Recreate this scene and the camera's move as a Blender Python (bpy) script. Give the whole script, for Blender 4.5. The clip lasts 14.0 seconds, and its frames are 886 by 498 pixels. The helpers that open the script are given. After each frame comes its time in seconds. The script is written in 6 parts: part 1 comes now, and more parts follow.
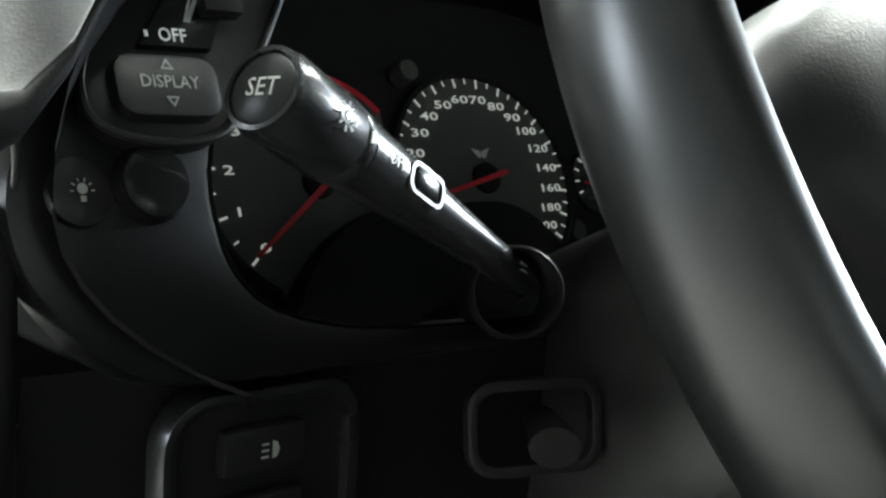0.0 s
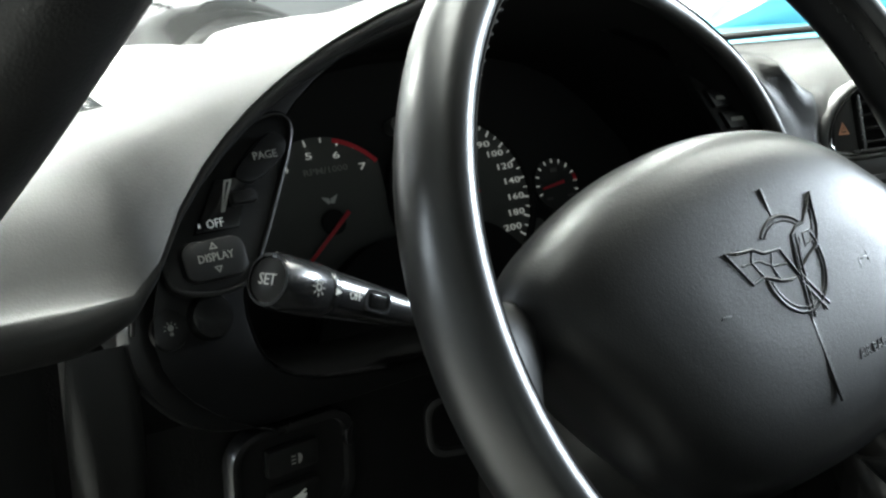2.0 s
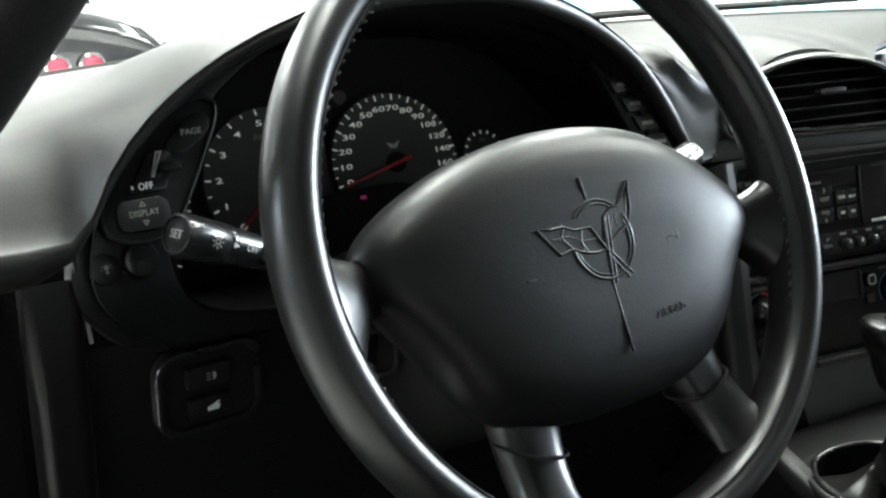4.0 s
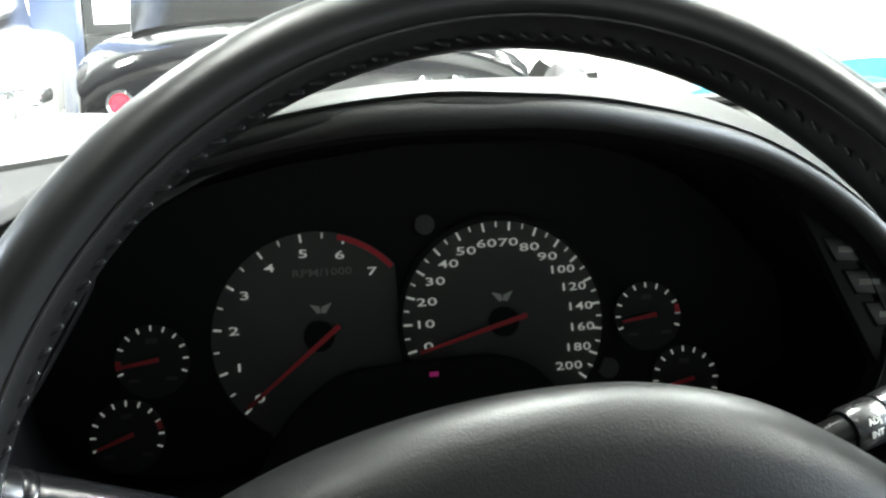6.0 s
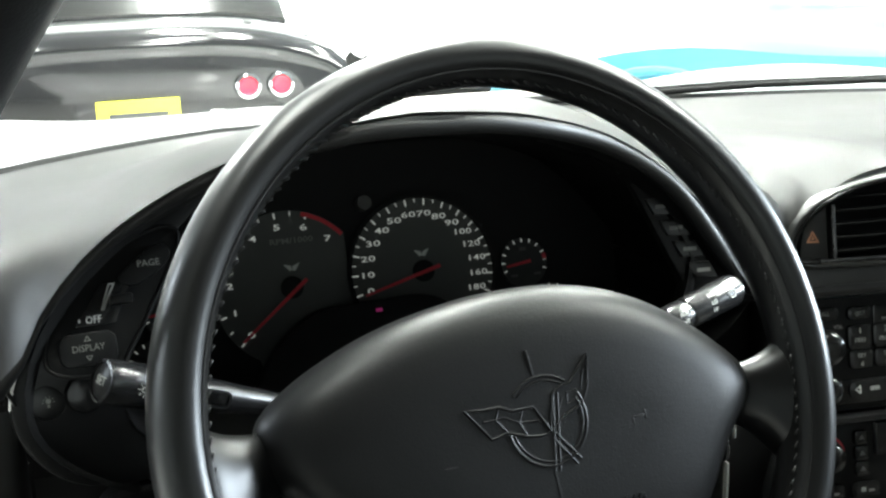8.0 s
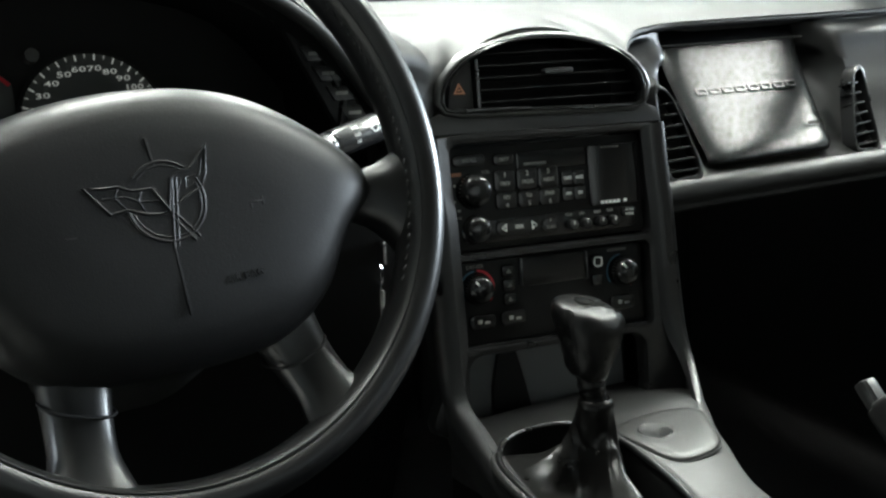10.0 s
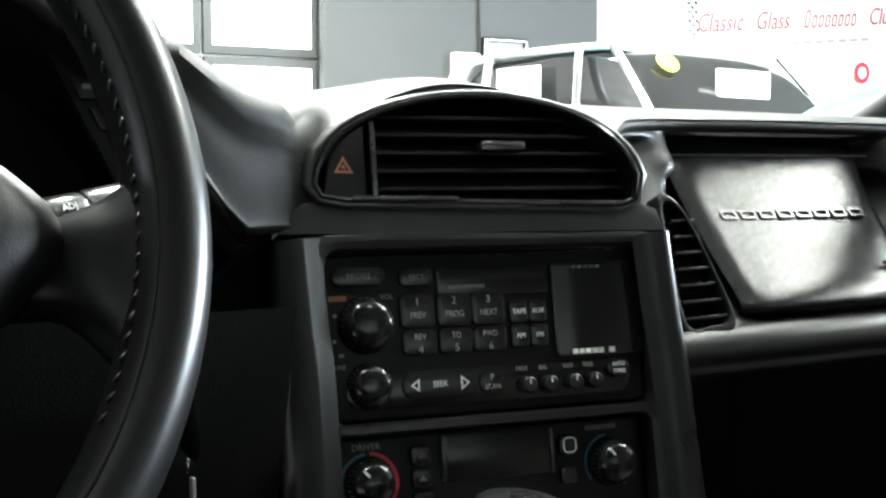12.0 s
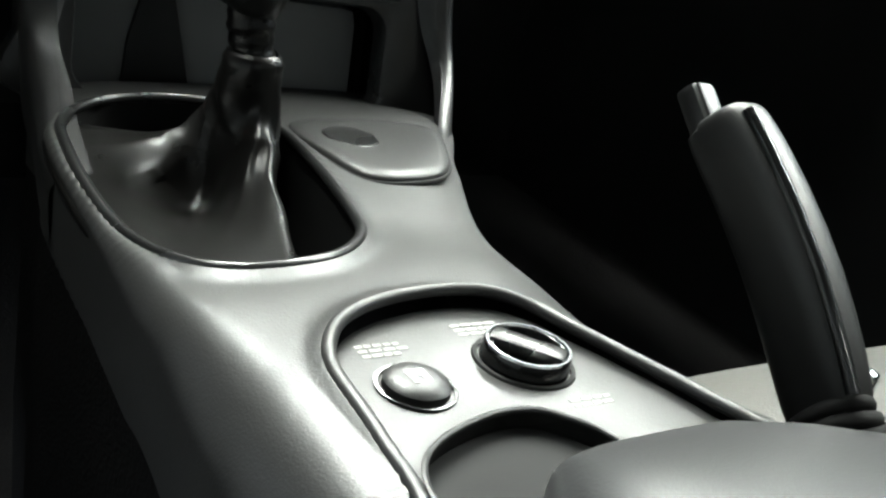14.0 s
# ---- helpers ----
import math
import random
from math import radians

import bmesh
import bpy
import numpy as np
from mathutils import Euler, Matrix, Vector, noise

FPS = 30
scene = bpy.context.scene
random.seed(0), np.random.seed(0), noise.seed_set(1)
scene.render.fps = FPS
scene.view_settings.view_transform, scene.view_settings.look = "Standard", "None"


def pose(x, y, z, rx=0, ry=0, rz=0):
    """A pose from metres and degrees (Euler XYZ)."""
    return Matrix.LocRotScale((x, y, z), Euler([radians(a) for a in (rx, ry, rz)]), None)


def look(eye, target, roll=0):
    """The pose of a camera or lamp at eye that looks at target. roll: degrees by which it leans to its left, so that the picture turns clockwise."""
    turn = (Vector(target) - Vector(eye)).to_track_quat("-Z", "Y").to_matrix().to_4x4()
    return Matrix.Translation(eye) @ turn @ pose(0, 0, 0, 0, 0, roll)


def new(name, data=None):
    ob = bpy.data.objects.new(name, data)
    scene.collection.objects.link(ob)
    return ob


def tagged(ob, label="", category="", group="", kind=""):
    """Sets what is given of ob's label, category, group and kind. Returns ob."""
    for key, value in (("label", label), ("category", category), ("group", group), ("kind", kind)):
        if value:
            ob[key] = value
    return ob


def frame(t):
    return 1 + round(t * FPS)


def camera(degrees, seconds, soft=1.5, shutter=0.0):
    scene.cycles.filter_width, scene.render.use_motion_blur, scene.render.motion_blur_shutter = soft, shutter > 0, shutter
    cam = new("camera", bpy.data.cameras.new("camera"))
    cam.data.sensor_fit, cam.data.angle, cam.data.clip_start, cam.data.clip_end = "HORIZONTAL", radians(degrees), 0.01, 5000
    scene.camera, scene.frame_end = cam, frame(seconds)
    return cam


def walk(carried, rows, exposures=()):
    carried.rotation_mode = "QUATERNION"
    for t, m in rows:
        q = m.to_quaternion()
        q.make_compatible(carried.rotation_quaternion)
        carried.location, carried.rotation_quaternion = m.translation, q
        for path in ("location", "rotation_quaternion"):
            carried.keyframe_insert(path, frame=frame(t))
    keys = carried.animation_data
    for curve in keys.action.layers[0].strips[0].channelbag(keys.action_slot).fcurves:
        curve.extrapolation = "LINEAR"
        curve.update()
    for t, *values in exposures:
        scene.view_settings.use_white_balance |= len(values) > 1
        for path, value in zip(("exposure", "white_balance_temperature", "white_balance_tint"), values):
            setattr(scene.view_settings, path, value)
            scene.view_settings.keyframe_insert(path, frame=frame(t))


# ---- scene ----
cam = camera(42.65, 14.0, soft=2.4)
PATH = [
    (0, (-0.3898, -0.1784, 0.8924), (0.8192, 1.4083, 0.7496), -0.47),
    (0.5, (-0.3899, -0.1871, 0.9226), (0.7866, 1.4201, 0.7413), -1.64),
    (1, (-0.4051, -0.2158, 0.9546), (0.7449, 1.4015, 0.7059), -2.04),
    (1.5, (-0.4275, -0.2738, 0.9839), (0.6911, 1.3502, 0.6502), -3.56),
    (2, (-0.4470, -0.3659, 1.0231), (0.6140, 1.2757, 0.5994), -4.34),
    (2.5, (-0.4614, -0.4936, 1.0670), (0.5425, 1.1560, 0.5464), -2.53),
    (2.7, (-0.4819, -0.5396, 1.0847), (0.5198, 1.1072, 0.5514), -2.60),
    (4.8, (-0.2960, -0.4691, 1.0422), (0.5270, 1.2821, 0.5361), -2.05),
    (5, (-0.2512, -0.4331, 1.0392), (0.4916, 1.3574, 0.5467), -1.76),
    (5.5, (-0.1855, -0.3510, 1.0460), (0.4417, 1.4842, 0.5574), -0.91),
    (6, (-0.1292, -0.3111, 1.0809), (0.1729, 1.6084, 0.6071), -1.63),
    (6.5, (-0.1262, -0.3041, 1.0901), (0.0762, 1.6249, 0.6023), -2.13),
    (7, (-0.1445, -0.3061, 1.0835), (0.1439, 1.6105, 0.5900), -1.40),
    (7.5, (-0.1843, -0.3883, 1.0869), (0.2249, 1.5131, 0.6209), -1.30),
    (8, (-0.2639, -0.5224, 1.1267), (0.3650, 1.3084, 0.6239), -1.76),
    (8.5, (-0.3129, -0.6399, 1.1560), (0.5213, 1.0963, 0.6177), -1.40),
    (9, (-0.3508, -0.7336, 1.1678), (0.5612, 0.9347, 0.5473), -1.16),
    (9.2, (-0.3479, -0.7351, 1.1500), (0.5776, 0.9127, 0.4956), -1.07),
    (11.3, (0.0278, -0.3993, 0.9087), (1.0303, 1.3177, 0.6918), 0.58),
    (11.5, (0.0310, -0.3905, 0.8972), (1.0123, 1.3436, 0.7244), 0.29),
    (12, (0.0351, -0.3928, 0.9044), (0.9750, 1.3668, 0.7624), -0.08),
    (12.5, (0.0433, -0.4068, 0.8809), (0.9711, 1.3485, 0.6400), 3.32),
    (13, (0.0469, -0.4165, 0.8504), (1.0460, 1.2750, 0.4751), 6.72),
    (13.2, (0.0515, -0.4223, 0.8428), (1.0801, 1.2300, 0.3823), 7.22),
    (13.5, (0.0577, -0.4347, 0.8264), (1.1412, 1.1492, 0.2632), 10.43),
    (13.7, (0.0632, -0.4447, 0.8188), (1.1767, 1.0892, 0.1806), 11.95),
    (14, (0.0700, -0.4498, 0.8116), (1.2332, 0.9937, 0.0611), 13.88),
]
walk(cam, [(t, look(eye, target, roll)) for t, eye, target, roll in PATH], exposures=[(0, 1.98), (0.8, 1.9), (1.5, 1.56), (2.5, 1.44), (5.0, 1.5), (6.5, 1.56), (9.0, 1.42), (11.5, 1.34), (12.5, 1.52), (13.0, 1.72), (13.5, 1.9), (14, 1.58)])

# ---- light ----
world = bpy.data.worlds.new("garage_light")
world.use_nodes = True
scene.world = world
world.node_tree.nodes["Background"].inputs[0].default_value = (0.9, 0.95, 1.0, 1)
world.node_tree.nodes["Background"].inputs[1].default_value = 0.5


def area_lamp(name, eye, target, sx, sy, watts, colour=(1, 1, 1)):
    data = bpy.data.lights.new(name, "AREA")
    data.shape, data.size, data.size_y, data.energy, data.color = "RECTANGLE", sx, sy, watts, colour
    ob = new(name, data)
    ob.matrix_world = look(eye, target)
    return ob


# fluorescent strips under the unseen ceiling, several added just to give highlights
STRIPS = [(-0.7, 0.8), (0.7, 2.1), (4.8, 0.4), (4.0, -0.7), (2.9, 0.9), (1.3, 4.4), (3.6, 3.4), (0.9, -2.6), (-2.2, 5.8), (0.8, 6.8), (3.6, 6.2)]
for sx, sy in STRIPS:
    area_lamp("strip_lamp", (sx, sy, 4.05), (sx, sy + 0.001, 0), 0.3, 2.4, 195 if sy > 1 else 150 if sx > 4.5 else 80 if sx > 0 else 42, (0.94, 1.0, 0.93))
# three fill lamps added inside the solid walls, with no opening behind them
area_lamp("left_fill", (-5.8, 2.0, 2.6), (0, 0.0, 0.9), 5.0, 1.6, 260, (0.80, 0.91, 1.0))
area_lamp("right_fill", (12.6, 0.2, 2.5), (0.3, -0.1, 0.9), 6.5, 1.5, 1600, (0.78, 0.90, 1.0))
area_lamp("rear_fill", (0.2, -7.7, 1.75), (0.1, 0, 0.95), 3.4, 1.9, 4, (0.90, 1.0, 0.97))

# ---- materials ----
def material(name, colour, rough=0.5, metal=0.0, grain=0.0, grain_size=400.0, wear=0.0, wear_size=9.0, coat=0.0, emit=None, spec=0.5, vary=0.0):
    """Principled surface with fine relief (grain) and larger blotches of wear in colour and gloss."""
    m = bpy.data.materials.new(name)
    m.use_nodes = True
    nt = m.node_tree
    b = nt.nodes["Principled BSDF"]
    b.inputs["Base Color"].default_value = (*colour, 1)
    b.inputs["Roughness"].default_value = rough
    b.inputs["Metallic"].default_value = metal
    b.inputs["Specular IOR Level"].default_value = spec
    b.inputs["Coat Weight"].default_value = coat
    if emit:
        b.inputs["Emission Color"].default_value = (*emit[:3], 1)
        b.inputs["Emission Strength"].default_value = emit[3]
    tc = nt.nodes.new("ShaderNodeTexCoord")
    if wear:
        n = nt.nodes.new("ShaderNodeTexNoise")
        n.inputs["Scale"].default_value = wear_size
        n.inputs["Detail"].default_value = 6
        nt.links.new(tc.outputs["Object"], n.inputs["Vector"])
        r = nt.nodes.new("ShaderNodeMapRange")
        r.inputs[1].default_value, r.inputs[2].default_value = 0.3, 0.7
        r.inputs[3].default_value, r.inputs[4].default_value = max(0.03, rough - wear * 0.16), min(1, rough + wear * 0.16)
        nt.links.new(n.outputs[0], r.inputs[0])
        nt.links.new(r.outputs[0], b.inputs["Roughness"])
        mx = nt.nodes.new("ShaderNodeMix")
        mx.data_type = "RGBA"
        mx.inputs[6].default_value = (*[c * (1 - wear) for c in colour], 1)
        mx.inputs[7].default_value = (*[min(1, c * (1 + wear)) for c in colour], 1)
        nt.links.new(n.outputs[0], mx.inputs[0])
        nt.links.new(mx.outputs[2], b.inputs["Base Color"])
    if grain:
        v = nt.nodes.new("ShaderNodeTexVoronoi")
        v.inputs["Scale"].default_value = grain_size
        nt.links.new(tc.outputs["Object"], v.inputs["Vector"])
        n2 = nt.nodes.new("ShaderNodeTexNoise")
        n2.inputs["Scale"].default_value = grain_size * 0.3
        n2.inputs["Detail"].default_value = 4
        nt.links.new(tc.outputs["Object"], n2.inputs["Vector"])
        ad = nt.nodes.new("ShaderNodeMath")
        nt.links.new(v.outputs[0], ad.inputs[0])
        nt.links.new(n2.outputs[0], ad.inputs[1])
        bp = nt.nodes.new("ShaderNodeBump")
        bp.inputs["Strength"].default_value = grain
        bp.inputs["Distance"].default_value = 0.0006
        nt.links.new(ad.outputs[0], bp.inputs["Height"])
        nt.links.new(bp.outputs[0], b.inputs["Normal"])
    return m


VINYL = material("dash_vinyl", (0.014, 0.014, 0.0136), 0.35, grain=0.08, grain_size=900, wear=0.12)
TOPVINYL = material("dash_top_vinyl", (0.019, 0.019, 0.0185), 0.47, grain=0.08, grain_size=900, wear=0.12)
VINYL_DARK = material("lower_vinyl", (0.012, 0.012, 0.012), 0.45, grain=0.16, grain_size=650, wear=0.18, spec=0.3)
LEATHER = material("wheel_leather", (0.008, 0.008, 0.008), 0.33, grain=0.025, grain_size=2200, wear=0.10, wear_size=14)
PADSKIN = material("hub_skin", (0.009, 0.009, 0.0093), 0.40, grain=0.12, grain_size=1100, wear=0.15, spec=0.26)
PADMARK = material("hub_relief", (0.011, 0.011, 0.0115), 0.36)
PLASTIC = material("black_plastic", (0.011, 0.011, 0.011), 0.36, grain=0.05, grain_size=1600, wear=0.15, spec=0.20)
CONSOLESKIN = material("console_skin", (0.015, 0.0148, 0.0145), 0.43, grain=0.10, grain_size=1100, wear=0.14)
GRIPSKIN = material("grip_plastic", (0.010, 0.010, 0.010), 0.38, grain=0.06, grain_size=1600, wear=0.2, spec=0.34)
BUTTON = material("button_rubber", (0.0075, 0.0075, 0.0078), 0.40, grain=0.04, grain_size=1600, wear=0.1, spec=0.35)
COVERSKIN = material("airbag_cover_skin", (0.012, 0.012, 0.0125), 0.24, grain=0.05, grain_size=1200, wear=0.12)
WINGSKIN = material("wing_skin", (0.010, 0.010, 0.0102), 0.42, grain=0.08, grain_size=1200, wear=0.2, spec=0.4)
BEZELBLACK = material("bezel_black", (0.005, 0.005, 0.0052), 0.30, grain=0.04, grain_size=1600, wear=0.15, spec=0.3)
SLATBLACK = material("slat_black", (0.005, 0.005, 0.005), 0.5, wear=0.1, spec=0.18)
SATIN = material("satin_bezel", (0.009, 0.009, 0.0092), 0.29, grain=0.05, grain_size=1600, wear=0.2)
GLOSS = material("gloss_black", (0.008, 0.008, 0.008), 0.16, wear=0.1)
MATTE = material("matte_black", (0.020, 0.020, 0.020), 0.85, wear=0.1, spec=0.2)
DIAL = material("dial_face", (0.115, 0.119, 0.113), 0.7, wear=0.1, spec=0.2)
GAUGEFACE = material("gauge_face", (0.055, 0.056, 0.055), 0.7, wear=0.1, spec=0.2)
PRINT = material("white_print", (0.82, 0.83, 0.80), 0.6, wear=0.05)
# dial print with a faint glow added so it stays bright under the hood
DIALPRINT = material("dial_print_glow", (0.82, 0.83, 0.80), 0.6, emit=(0.95, 1.0, 0.92, 0.07))
ODOLIGHT = material("lit_odometer", (0.3, 0.02, 0.12), 0.4, emit=(1.0, 0.06, 0.42, 0.04))
DIMPRINT = material("dim_print", (0.30, 0.30, 0.28), 0.6)
FAINT = material("faint_print", (0.10, 0.10, 0.095), 0.6)
RED = material("needle_red", (0.75, 0.03, 0.05), 0.45)
BLUE = material("cold_blue", (0.05, 0.16, 0.24), 0.5)
AMBER = material("hazard_amber", (0.28, 0.12, 0.06), 0.5)
CHROME = material("chrome", (0.8, 0.8, 0.82), 0.12, metal=1.0)
SILVER = material("stalk_gloss", (0.016, 0.016, 0.017), 0.27, wear=0.1, spec=0.9, coat=0.3)
CARPET = material("carpet", (0.007, 0.0066, 0.0066), 0.95, grain=0.9, grain_size=500, wear=0.3, wear_size=30, spec=0.1)
SEATHIDE = material("seat_hide", (0.17, 0.165, 0.155), 0.5, grain=0.4, grain_size=500, wear=0.15)
SHIFTHIDE = material("shifter_hide", (0.005, 0.005, 0.005), 0.29, grain=0.22, grain_size=1100, wear=0.25, wear_size=30, spec=0.27)
GAITER = material("gaiter_hide", (0.0055, 0.0053, 0.0050), 0.30, grain=0.05, grain_size=1500, wear=0.2, wear_size=30, spec=0.28)
ARMHIDE = material("armrest_hide", (0.022, 0.022, 0.023), 0.33, grain=0.06, grain_size=900, wear=0.12)
CEILGREY = material("grey_ceiling", (0.20, 0.205, 0.20), 0.8, wear=0.1, wear_size=1.0)
POCKET = material("pocket_liner", (0.19, 0.193, 0.195), 0.75, wear=0.1)
RUBBER = material("rubber", (0.009, 0.009, 0.009), 0.8, wear=0.2, spec=0.12)
WHITEPAINT = material("white_paint", (0.75, 0.75, 0.75), 0.2, wear=0.04, wear_size=2, coat=0.5)
BLACKPAINT = material("black_paint", (0.010, 0.010, 0.011), 0.12, wear=0.1, wear_size=2, coat=0.5)
TEALPAINT = material("light_blue_paint", (0.055, 0.235, 0.31), 0.3, wear=0.06, wear_size=2, coat=0.12, spec=0.3)
TAILRED = material("tail_lens", (0.55, 0.03, 0.06), 0.2)
YELLOW = material("yellow_card", (0.75, 0.70, 0.05), 0.5)
CONCRETE = material("concrete", (0.42, 0.41, 0.39), 0.7, grain=0.3, grain_size=60, wear=0.2, wear_size=1.5)
# wall colour darkened to cut the light bounced into the cabin
WALLDIM = material("dim_wall", (0.16, 0.165, 0.16), 0.8, wear=0.1, wear_size=1.0)
WALLWHITE = material("painted_wall", (0.78, 0.79, 0.76), 0.7, wear=0.06, wear_size=1.2)
GREYPANEL = material("grey_partition", (0.045, 0.047, 0.047), 0.7, wear=0.15, wear_size=2)
SKYPANE = material("daylit_pane", (0.8, 0.8, 0.8), 0.5, emit=(0.95, 0.98, 1.0, 2.2))
TUBE = material("lamp_tube", (0.9, 0.9, 0.9), 0.5, emit=(0.97, 1.0, 0.96, 9.0))

GLASS = bpy.data.materials.new("window_glass")
GLASS.use_nodes = True
_nt = GLASS.node_tree
_nt.nodes.remove(_nt.nodes["Principled BSDF"])
_tr, _gl, _mx = _nt.nodes.new("ShaderNodeBsdfTransparent"), _nt.nodes.new("ShaderNodeBsdfGlossy"), _nt.nodes.new("ShaderNodeMixShader")
_gl.inputs["Roughness"].default_value = 0.02
_mx.inputs[0].default_value = 0.05
_nt.links.new(_tr.outputs[0], _mx.inputs[1])
_nt.links.new(_gl.outputs[0], _mx.inputs[2])
_nt.links.new(_mx.outputs[0], _nt.nodes["Material Output"].inputs[0])


# ---- builders ----
def part(name, bm, mat, parent, label="", smooth=True, m=None):
    """Links a bmesh as one mesh object under a thing or a part; m is its pose within the parent."""
    me = bpy.data.meshes.new(name)
    bmesh.ops.recalc_face_normals(bm, faces=bm.faces)
    for f in bm.faces:
        f.smooth = smooth
    bm.to_mesh(me)
    bm.free()
    me.materials.append(mat)
    if smooth:
        me.set_sharp_from_angle(angle=radians(38))
    ob = new(name, me)
    if parent is not None:
        ob.parent = parent
    if m is not None:
        ob.matrix_basis = m
    if label:
        ob["label"] = label
    return ob


def thing(name, label, category, m=None, group="", kind=""):
    ob = new(name)
    ob.empty_display_size = 0.02
    if m is not None:
        ob.matrix_basis = m
    return tagged(ob, label, category, group, kind)


def solid(name, bm, mat, label, category, kind="", group="", smooth=True):
    return tagged(part(name, bm, mat, None, "", smooth), label, category, group, kind)


def facing(az, el, origin):
    """A pose whose z looks out along azimuth and elevation, x to the viewer's right, y up the face."""
    a, e = radians(az), radians(el)
    n = Vector((math.cos(e) * math.cos(a), math.cos(e) * math.sin(a), math.sin(e)))
    u = Vector((0, 0, 1)).cross(n).normalized()
    v = n.cross(u)
    m = Matrix((u, v, n)).transposed().to_4x4()
    m.translation = Vector(origin)
    return m


def spline(pts, n=8, closed=False):
    """A smooth run of points (Catmull-Rom) through control points of any dimension."""
    p = [np.array(q, float) for q in pts]
    k = len(p)
    out = []
    for i in range(k if closed else k - 1):
        if closed:
            a, b, c, d = p[(i - 1) % k], p[i], p[(i + 1) % k], p[(i + 2) % k]
        else:
            b, c = p[i], p[i + 1]
            a = p[i - 1] if i else 2 * b - c
            d = p[i + 2] if i + 2 < k else 2 * c - b
        for j in range(n):
            t = j / n
            out.append(0.5 * (2 * b + (c - a) * t + (2 * a - 5 * b + 4 * c - d) * t * t + (3 * b - a - 3 * c + d) * t ** 3))
    if not closed:
        out.append(p[-1])
    return out


def grid(rows, close_u=False, close_v=False, caps=False):
    """A surface through rows of points."""
    bm = bmesh.new()
    vs = [[bm.verts.new(q) for q in r] for r in rows]
    nr, nc = len(vs), len(vs[0])
    for i in range(nr if close_v else nr - 1):
        for j in range(nc if close_u else nc - 1):
            a, b, c, d = vs[i][j], vs[i][(j + 1) % nc], vs[(i + 1) % nr][(j + 1) % nc], vs[(i + 1) % nr][j]
            bm.faces.new((a, b, c, d))
    if caps:
        bm.faces.new(list(reversed(vs[0])))
        bm.faces.new(vs[-1])
    return bm


def shell(bm, thick):
    """Gives a sheet thickness."""
    geom = bmesh.ops.solidify(bm, geom=bm.faces[:], thickness=thick)
    return bm


def tube(path, radius, seg=14, flat=1.0, caps=True, closed=False):
    """A swept tube; radius is a number or one for each point; flat squashes it across."""
    p = [Vector(q) for q in path]
    n = len(p)
    r = [radius] * n if isinstance(radius, (int, float)) else list(radius)
    rows = []
    s = None
    for i in range(n):
        a, b = (p[(i - 1) % n], p[(i + 1) % n]) if closed else (p[max(0, i - 1)], p[min(n - 1, i + 1)])
        t = (b - a).normalized()
        if s is None or closed:
            s = t.cross(Vector((0, 0, 1)) if abs(t.z) < 0.95 else Vector((0, 1, 0))).normalized()
        else:
            s = (s - t * s.dot(t)).normalized()
        w = s.cross(t)
        rows.append([p[i] + (s * math.cos(c) + w * math.sin(c) * flat) * r[i] for c in (2 * math.pi * k / seg for k in range(seg))])
    return grid(rows, close_u=True, close_v=closed, caps=caps and not closed)


def lathe(profile, seg=32, m=None):
    """Turns (radius, height) round z."""
    rows = [[(r * math.cos(a), r * math.sin(a), h) for a in (2 * math.pi * k / seg for k in range(seg))] for r, h in profile]
    bm = grid(rows, close_u=True, caps=True)
    if m is not None:
        bm.transform(m)
    return bm


def box(sx, sy, sz, bevel=0.002, at=(0, 0, 0), seg=2, m=None):
    bm = bmesh.new()
    bmesh.ops.create_cube(bm, size=1)
    bmesh.ops.scale(bm, vec=(sx, sy, sz), verts=bm.verts)
    if bevel:
        bmesh.ops.bevel(bm, geom=bm.edges[:], offset=min(bevel, 0.45 * min(sx, sy, sz)), segments=seg, profile=0.6, affect="EDGES")
    bmesh.ops.translate(bm, vec=at, verts=bm.verts)
    if m is not None:
        bm.transform(m)
    return bm


def rounded(w, h, r, n=6, cx=0.0, cy=0.0):
    """A rounded rectangle's outline."""
    out = []
    for sx, sy, a0 in ((1, 1, 0), (-1, 1, 90), (-1, -1, 180), (1, -1, 270)):
        for k in range(n + 1):
            a = radians(a0 + 90 * k / n)
            out.append((cx + sx * (w / 2 - r) + r * math.cos(a), cy + sy * (h / 2 - r) + r * math.sin(a)))
    return out


def slab(outline, z0, z1, holes=(), bevel=0.0):
    """A plate of any outline, with openings, from z0 to z1."""
    bm = bmesh.new()
    edges = []
    for loop in (outline, *holes):
        vs = [bm.verts.new((x, y, z0)) for x, y in loop]
        edges += [bm.edges.new((vs[i], vs[(i + 1) % len(vs)])) for i in range(len(vs))]
    bmesh.ops.triangle_fill(bm, edges=edges, use_beauty=True, use_dissolve=False)
    ret = bmesh.ops.extrude_face_region(bm, geom=bm.faces[:])
    top = [g for g in ret["geom"] if isinstance(g, bmesh.types.BMVert)]
    bmesh.ops.translate(bm, vec=(0, 0, z1 - z0), verts=top)
    bmesh.ops.recalc_face_normals(bm, faces=bm.faces)
    if bevel:
        es = [e for e in bm.edges if abs(e.verts[0].co.z - z1) < 1e-6 and abs(e.verts[1].co.z - z1) < 1e-6 and len(e.link_faces) == 2
              and any(abs(f.normal.z) < 0.5 for f in e.link_faces)]
        bmesh.ops.bevel(bm, geom=es, offset=bevel, segments=2, profile=0.6, affect="EDGES")
    return bm


